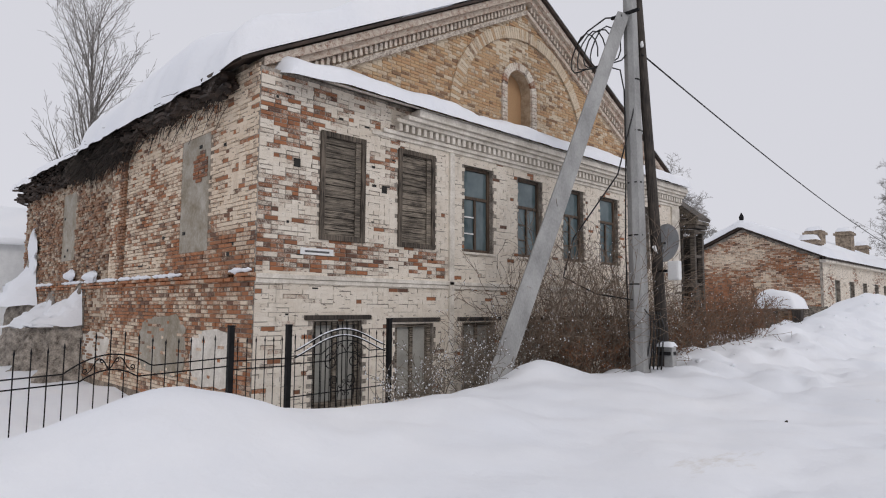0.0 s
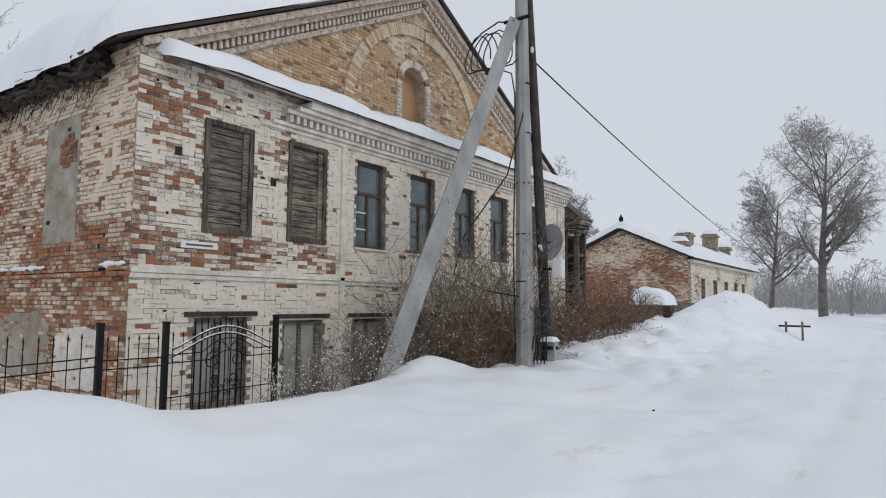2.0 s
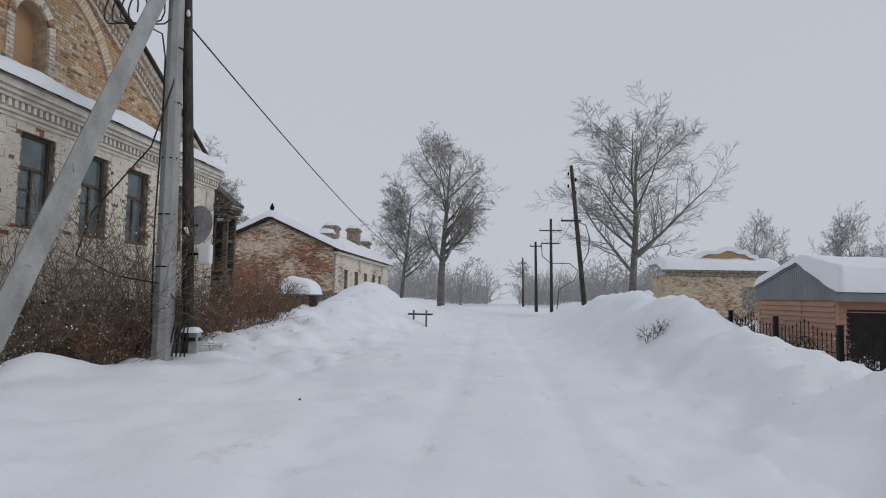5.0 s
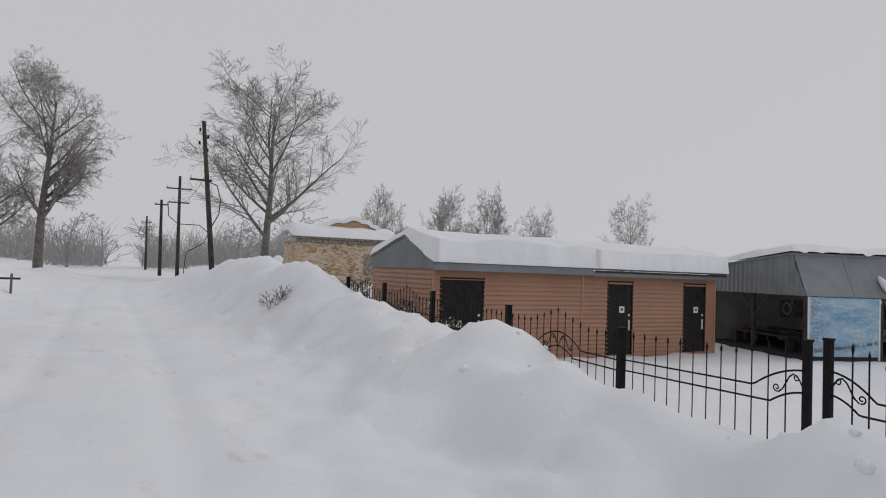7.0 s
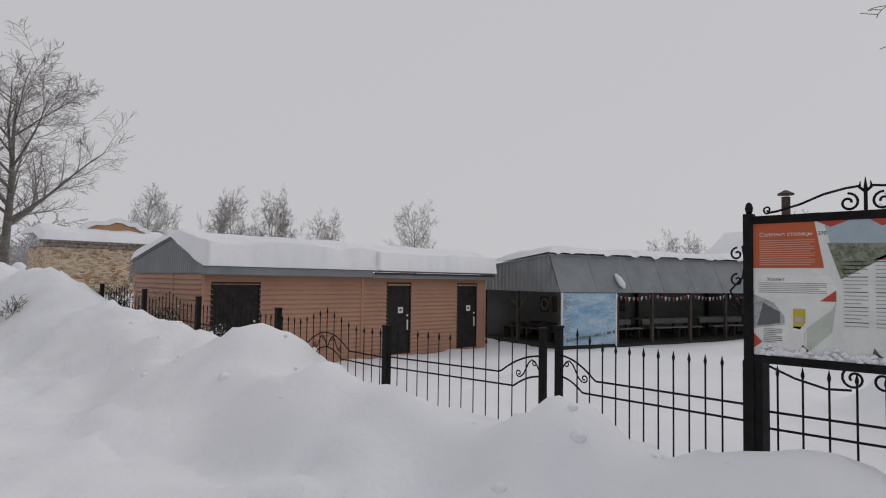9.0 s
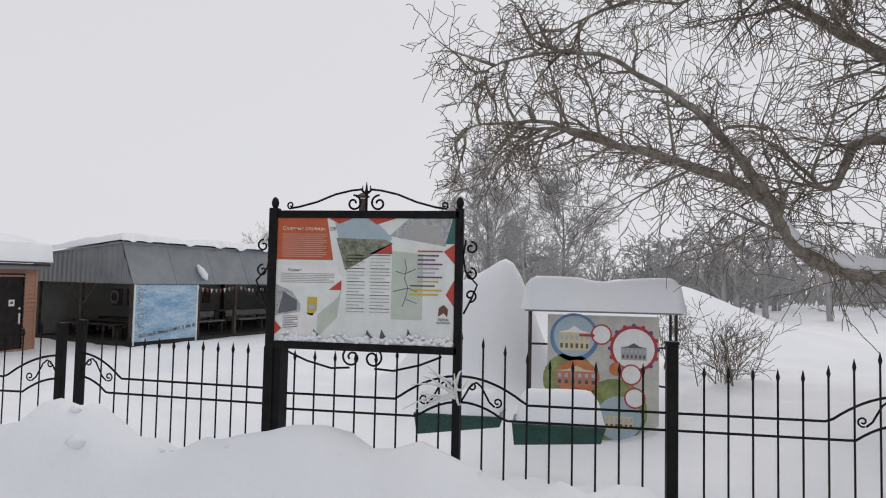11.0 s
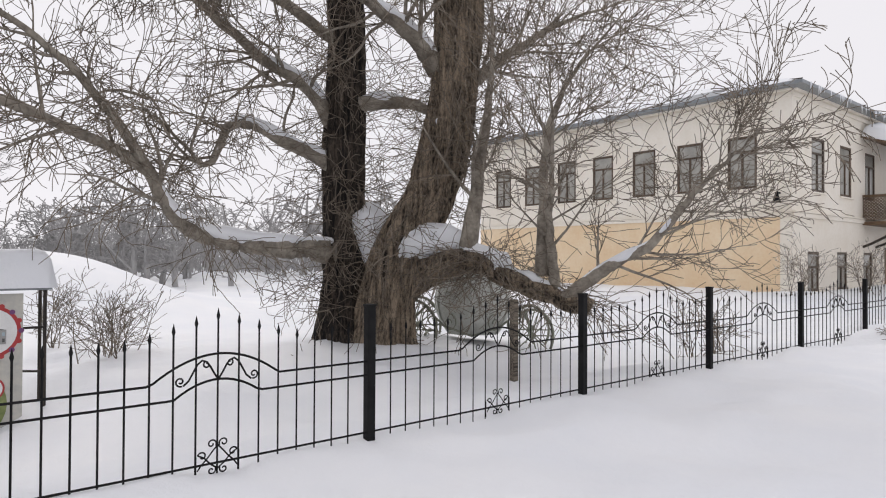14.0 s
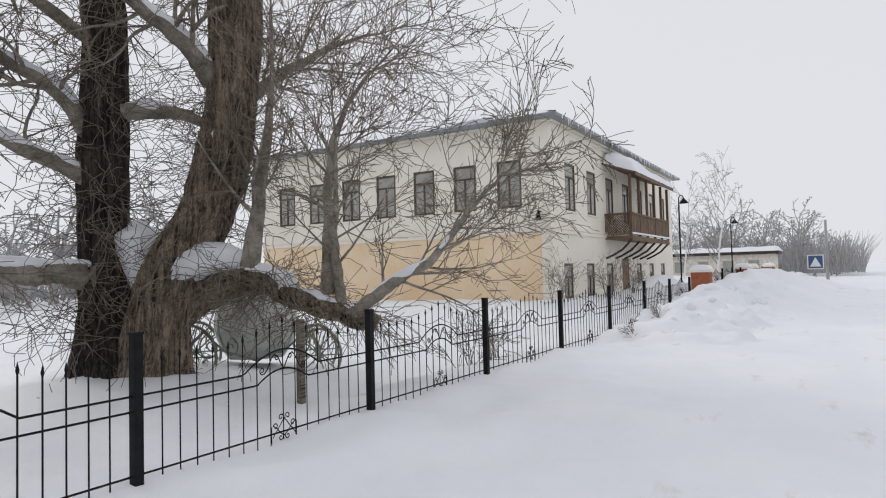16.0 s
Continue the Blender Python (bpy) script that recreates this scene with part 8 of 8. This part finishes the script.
# crotch snow between the trunks and shoots growing from the bark
for pts, rr in (([(10.56, -7.02, 1.45), (10.58, -7.06, 1.75), (10.6, -7.1, 2.05), (10.64, -7.12, 2.32), (10.68, -7.16, 2.6)], [0.06, 0.24, 0.38, 0.40, 0.12]),
                ([(10.0, -7.2, 1.55), (9.84, -7.38, 1.74), (9.6, -7.62, 1.9), (9.25, -7.95, 1.95), (8.9, -8.15, 1.86)], [0.05, 0.24, 0.30, 0.24, 0.06])):
    line = curve_points(pts, 16)
    rad = [rr[min(3, int(i / 4))] + (rr[min(4, int(i / 4) + 1)] - rr[min(3, int(i / 4))]) * (i / 4 - min(3, int(i / 4))) for i in range(17)]
    part("crotch_snow", ridged_trunk(line, rad, 26, 0.22, 3), SNOW, old, smooth=True)
shoots = [Geo(), Geo(), Geo()]
SHOOT = dict(wobble=0.12, lift=(0, 0, -0.05, -0.05), thin=0.006, depth=3, kids=(5, 4, 3), bare=(0.1, 0.1, 0.1, 0.1), angle=(25, 70), ratio=(0.5, 0.8))
low_bough = curve_points(BOUGHS[5][0], 110)
for k in range(640):
    base = (tl, tr, tr, low_bough, tl)[k % 5]
    p = base[rnd.randrange(12, 100)]
    a = rnd.uniform(0, 6.28)
    d = Vector((math.cos(a), math.sin(a), rnd.uniform(-0.5, 0.6)))
    branch(shoots, p + d * (0.2 if k % 5 == 3 else 0.34), d, rnd.uniform(0.5, 1.5), 0.010, 2, rnd, SHOOT)
part("bark_growth", shoots[2], TWIG, old, kind="stuff")
# snow caught along the upper side of the leaning trunk
for lo, hi in ((22, 40), (42, 58), (61, 70)):
    line = [tr[i] + Vector((-0.12, 0.36, 0.10)) for i in range(lo, hi)]
    part("bark_snow", Geo().tube(line, [0.012 + 0.055 * max(0.05, 0.6 + 1.3 * fbm(i * 0.5, lo)) * math.sin(math.pi * (i + 0.5) / (hi - lo)) for i in range(hi - lo)], 8), SNOW, old, smooth=True)


# bushes
def bush(name, x, y, n, height, spread, seed, label, mat, group="bushes", leaves=0, length=0.0, leaf_mat=None, berry=0):
    rnd = random.Random(seed)
    b = thing(name, label, "bush", group, at=(x, y, gz(x, y)))
    geo = [Geo(), Geo(), Geo()]
    spec = dict(wobble=0.10 if height < 5 else 0.06, lift=(0.03, 0.04, 0.02, 0.0), thin=0.0052 if height < 5 else 0.012, depth=3, kids=(5, 5, 4, 3), bare=(0.25, 0.2, 0.1, 0.1), angle=(18, 50), ratio=(0.45, 0.75))
    tips = []
    for k in range(n):
        p = Vector((rnd.gauss(0, spread * 0.35), rnd.uniform(-length / 2, length / 2) if length else rnd.gauss(0, spread * 0.35), -0.25))
        lean = 0.28 if height < 5 else 0.13
        d = Vector((rnd.gauss(0, lean), rnd.gauss(0, lean), 1))
        branch(geo, p, d, height * rnd.uniform(0.6, 1.05), 0.014 * max(1, height / 3), 1, rnd, spec)
    g = Geo()
    for q in geo:
        g.add(q.v, q.f)
    ob = part("stem_tangle", g.mesh("stem_tangle", mat), mat, b, kind="stuff")
    if leaves:
        lf = Geo()
        vs = geo[2].v
        for k in range(leaves):
            p = Vector(vs[rnd.randrange(len(vs))])
            m = Matrix.Translation(p) @ Euler((rnd.uniform(0, 6.28), rnd.uniform(0, 6.28), rnd.uniform(0, 6.28))).to_matrix().to_4x4()
            s = rnd.uniform(0.018, 0.038)
            lf.add([tuple(m @ Vector(v)) for v in ((-s, 0, 0), (0, -s * 0.5, s * 0.2), (s, 0, 0), (0, s * 0.5, s * 0.2))], [(0, 1, 2, 3)])
        part("dry_foliage", lf.mesh("dry_foliage", leaf_mat), leaf_mat, b, kind="stuff")
    if berry:
        bg = Geo()
        vs = geo[2].v
        for k in range(berry):
            p = Vector(vs[rnd.randrange(len(vs))])
            r = rnd.uniform(0.006, 0.015)
            bg.tube([p - Vector((0, 0, r)), p, p + Vector((0, 0, r))], [r * 0.5, r, r * 0.4], 5)
        part("twig_snow", bg.mesh("twig_snow", SNOW), SNOW, b, kind="stuff")
    return b


HEDGE_TWIG = simple("hedge_twig", (0.07, 0.05, 0.038), (0.30, 0.225, 0.165), 5, 0.9, 0, 0)
for k, (x, y, n, h, s) in enumerate(((-8.9, 10.6, 16, 2.0, 0.8), (-8.9, 12.0, 24, 3.3, 1.0), (-8.8, 13.4, 28, 3.7, 1.1), (-8.9, 15.0, 24, 3.4, 1.0), (-8.9, 16.6, 18, 2.8, 0.9))):
    bush("bare_shrub", x, y, n, h, s, 200 + k, "dense bare brown shrub before the house front", HEDGE_TWIG, berry=260)
for k, (x, y) in enumerate(((-8.35, 13.0), (-8.2, 15.2), (-8.2, 17.4), (-8.2, 19.6), (-8.2, 21.8))):
    bush("brown_hedge", x, y, 34, 1.75 if k else 1.4, 0.8, 230 + k, "low hedge thick with dry brown leaves", HEDGE_TWIG, "brown hedge", 2600, 2.4, HEDGE_LEAF, berry=160)
for k, (x, y, n, h) in enumerate(((-8.4, 8.0, 8, 1.3), (-8.2, 8.8, 9, 1.2), (-8.7, 9.6, 9, 1.5), (-8.4, 7.2, 5, 0.9))):
    bush("snowy_weed_tuft", x, y, n, h, 0.5, 250 + k, "dry weed stalks dusted with snow", TWIG, "dry weeds", berry=220)
for k, (x, y, n, h) in enumerate(((13.5, -3.2, 10, 1.6), (14.5, -3.6, 8, 1.4), (16.0, -2.6, 8, 1.5), (8.9, -22.0, 10, 1.8), (8.4, -26.5, 10, 1.7), (8.2, -29.0, 9, 1.5), (5.7, 14.2, 14, 0.9), (5.8, 15.6, 12, 0.9), (5.7, 12.8, 8, 0.8), (5.9, 18.0, 14, 1.1))):
    bush("bare_bush", x, y, n, h, 0.5, 270 + k, "small bare bush standing in the snow", TWIG, "bare bushes", berry=120)
for k, (x, y, n, h) in enumerate(((3.3, 16.0, 6, 0.6), (4.3, -15.0, 3, 0.7), (4.6, -18.5, 4, 0.9), (6.2, -10.6, 5, 1.1), (6.4, -12.2, 5, 1.2), (3.0, -37, 3, 0.6))):
    bush("dry_stalk_tuft", x, y, n, h, 0.3, 290 + k, "few dry twigs sticking out of the snow", TWIG, "dry stalks", berry=60)
# clods thrown up along the banks
rnd = random.Random(55)
g = Geo()
for k in range(300):
    zone = k % 3
    if zone == 0:
        x, y = rnd.gauss(3.7, 0.6), rnd.uniform(-25, -14)
    elif zone == 1:
        x, y = rnd.gauss(4.1, 0.5), rnd.uniform(-1, 18)
    else:
        x, y = rnd.gauss(-6.6, 0.8), rnd.uniform(14, 36)
    r = rnd.uniform(0.02, 0.24 if zone == 0 else 0.11 if zone == 2 else 0.06) * rnd.uniform(0.5, 1)
    z = gz(x, y) - 0.5 * r
    g.tube([(x, y, z - r), (x + 0.2 * r, y, z - 0.1 * r), (x + 0.1 * r, y + 0.2 * r, z + 0.5 * r), (x, y, z + 0.75 * r)], [r * 0.9, r * rnd.uniform(1.0, 1.5), r * 0.75, r * 0.15], 7)
solo("snow_clods", g, SNOW, "loose clods of snow strewn along the banks", "snow clods", smooth=True, kind="stuff")
# tufts and crumbs on the snow
for x, y in ((-3.35, 10.0), (2.75, 3.2)):
    g = Geo()
    z = gz(x, y)
    g.tube([(x, y, z - 0.02), (x + 0.01, y, z + 0.03), (x + 0.02, y + 0.01, z + 0.05)], [0.03, 0.022, 0.008], 6)
    solo("fallen_clod", g, POST_WOOD, "small dark clod lying on the snow", "clod")

# ================= wedding carriage behind the poplar =================
car = thing("ornate_carriage", "pale round ornamental carriage with large spoked wheels in snow", "carriage", at=(10.2, -9.7, -0.4))
CMx = Matrix.Translation((10.5, -9.6, -0.06)) @ Matrix.Rotation(radians(46), 4, "Z") @ Matrix.Diagonal((0.84, 0.84, 1.05, 1.0))


def cw(x, y, z):
    return tuple(CMx @ Vector((x, y, z)))


g = Geo()
g.sheet(lambda s, t: cw(0.98 * math.cos(2 * math.pi * s) * (0.45 + 0.55 * math.sin(math.pi * min(1, t * 0.75 + 0.12))), 0.72 * math.sin(2 * math.pi * s) * (0.45 + 0.55 * math.sin(math.pi * min(1, t * 0.75 + 0.12))), 0.05 + 1.3 * t), 32, 14)
part("cabin", g, CARRIAGE_MAT, car, "rounded white cabin", smooth=True)
for k in range(6):
    a = 2 * math.pi * (k + 0.5) / 6
    part("rib", Geo().tube([cw(1.0 * math.cos(a) * (0.45 + 0.55 * math.sin(math.pi * min(1, t * 0.75 + 0.12))), 0.74 * math.sin(a) * (0.45 + 0.55 * math.sin(math.pi * min(1, t * 0.75 + 0.12))), 0.05 + 1.3 * t) for t in [i / 10 for i in range(11)]], 0.016, 5), CARRIAGE_MAT, car, smooth=True)
g = Geo()
g.sheet(lambda s, t: cw(0.78 * t * math.cos(2 * math.pi * s), 0.58 * t * math.sin(2 * math.pi * s), 1.34 + 0.16 * (1 - t * t)), 24, 6)
part("snow_cap", g, SNOW, car, smooth=True)


def wheel(cx, cy, r):
    w = part("wheel", Geo().tube([cw(cx + r * math.cos(2 * math.pi * i / 28), cy, r - 0.42 + r * math.sin(2 * math.pi * i / 28)) for i in range(29)], 0.028, 6), CARRIAGE_GREEN, car, smooth=True)
    part("hub", Geo().tube([cw(cx, cy - 0.06, r - 0.42), cw(cx, cy + 0.06, r - 0.42)], 0.07, 10), CARRIAGE_GREEN, w)
    for k in range(10):
        a = 2 * math.pi * k / 10
        part("spoke", Geo().tube([cw(cx, cy, r - 0.42), cw(cx + r * math.cos(a), cy, r - 0.42 + r * math.sin(a))], 0.014, 5), CARRIAGE_GREEN, w)


for cx in (-1.45, 1.45):
    for cy in (-0.62, 0.62):
        wheel(cx, cy, 0.50 if cx < 0 else 0.58)
for sy in (-0.62, 0.62):
    g = Geo()
    g.tube([cw(x, sy, z) for x, z in ((-1.5, 0.2), (-1.15, 0.55), (-0.7, 0.25), (0, 0.05), (0.7, 0.25), (1.15, 0.62), (1.55, 0.3))], 0.025, 6)
    for sgn in (-1, 1):
        g.tube([cw(sgn * a, sy, z) for a, z in spiral(1.0, 0.32, 0.26, 8, 1.57, -1)], 0.016, 5)
        g.tube([cw(sgn * a, sy, z) for a, z in spiral(0.55, 0.30, 0.18, 8, 1.57, 1)], 0.014, 5)
    part("scroll_frame", g, CARRIAGE_GREEN, car, "scrolled greenish iron frame", smooth=True)
for sx in (-1.15, 1.15):
    part("axle", Geo().tube([cw(sx, -0.62, 0.07), cw(sx, 0.62, 0.07)], 0.03, 6), CARRIAGE_GREEN, car)
prop = Geo().box(7.38, 7.48, -7.74, -7.64, -0.5, 0.95)
solo("prop_post", prop, BOARD_GREY, "grey square prop under the low bough", "post", bevel=0.008)

# ================= bricks of the house front, one by one =================
for a, z, t in ones:
    ob = part("brick", brick_meshes[min(5, int(t * 6))], BRICK_ONE, front_wall)
    ob.location = (HX, a, z)
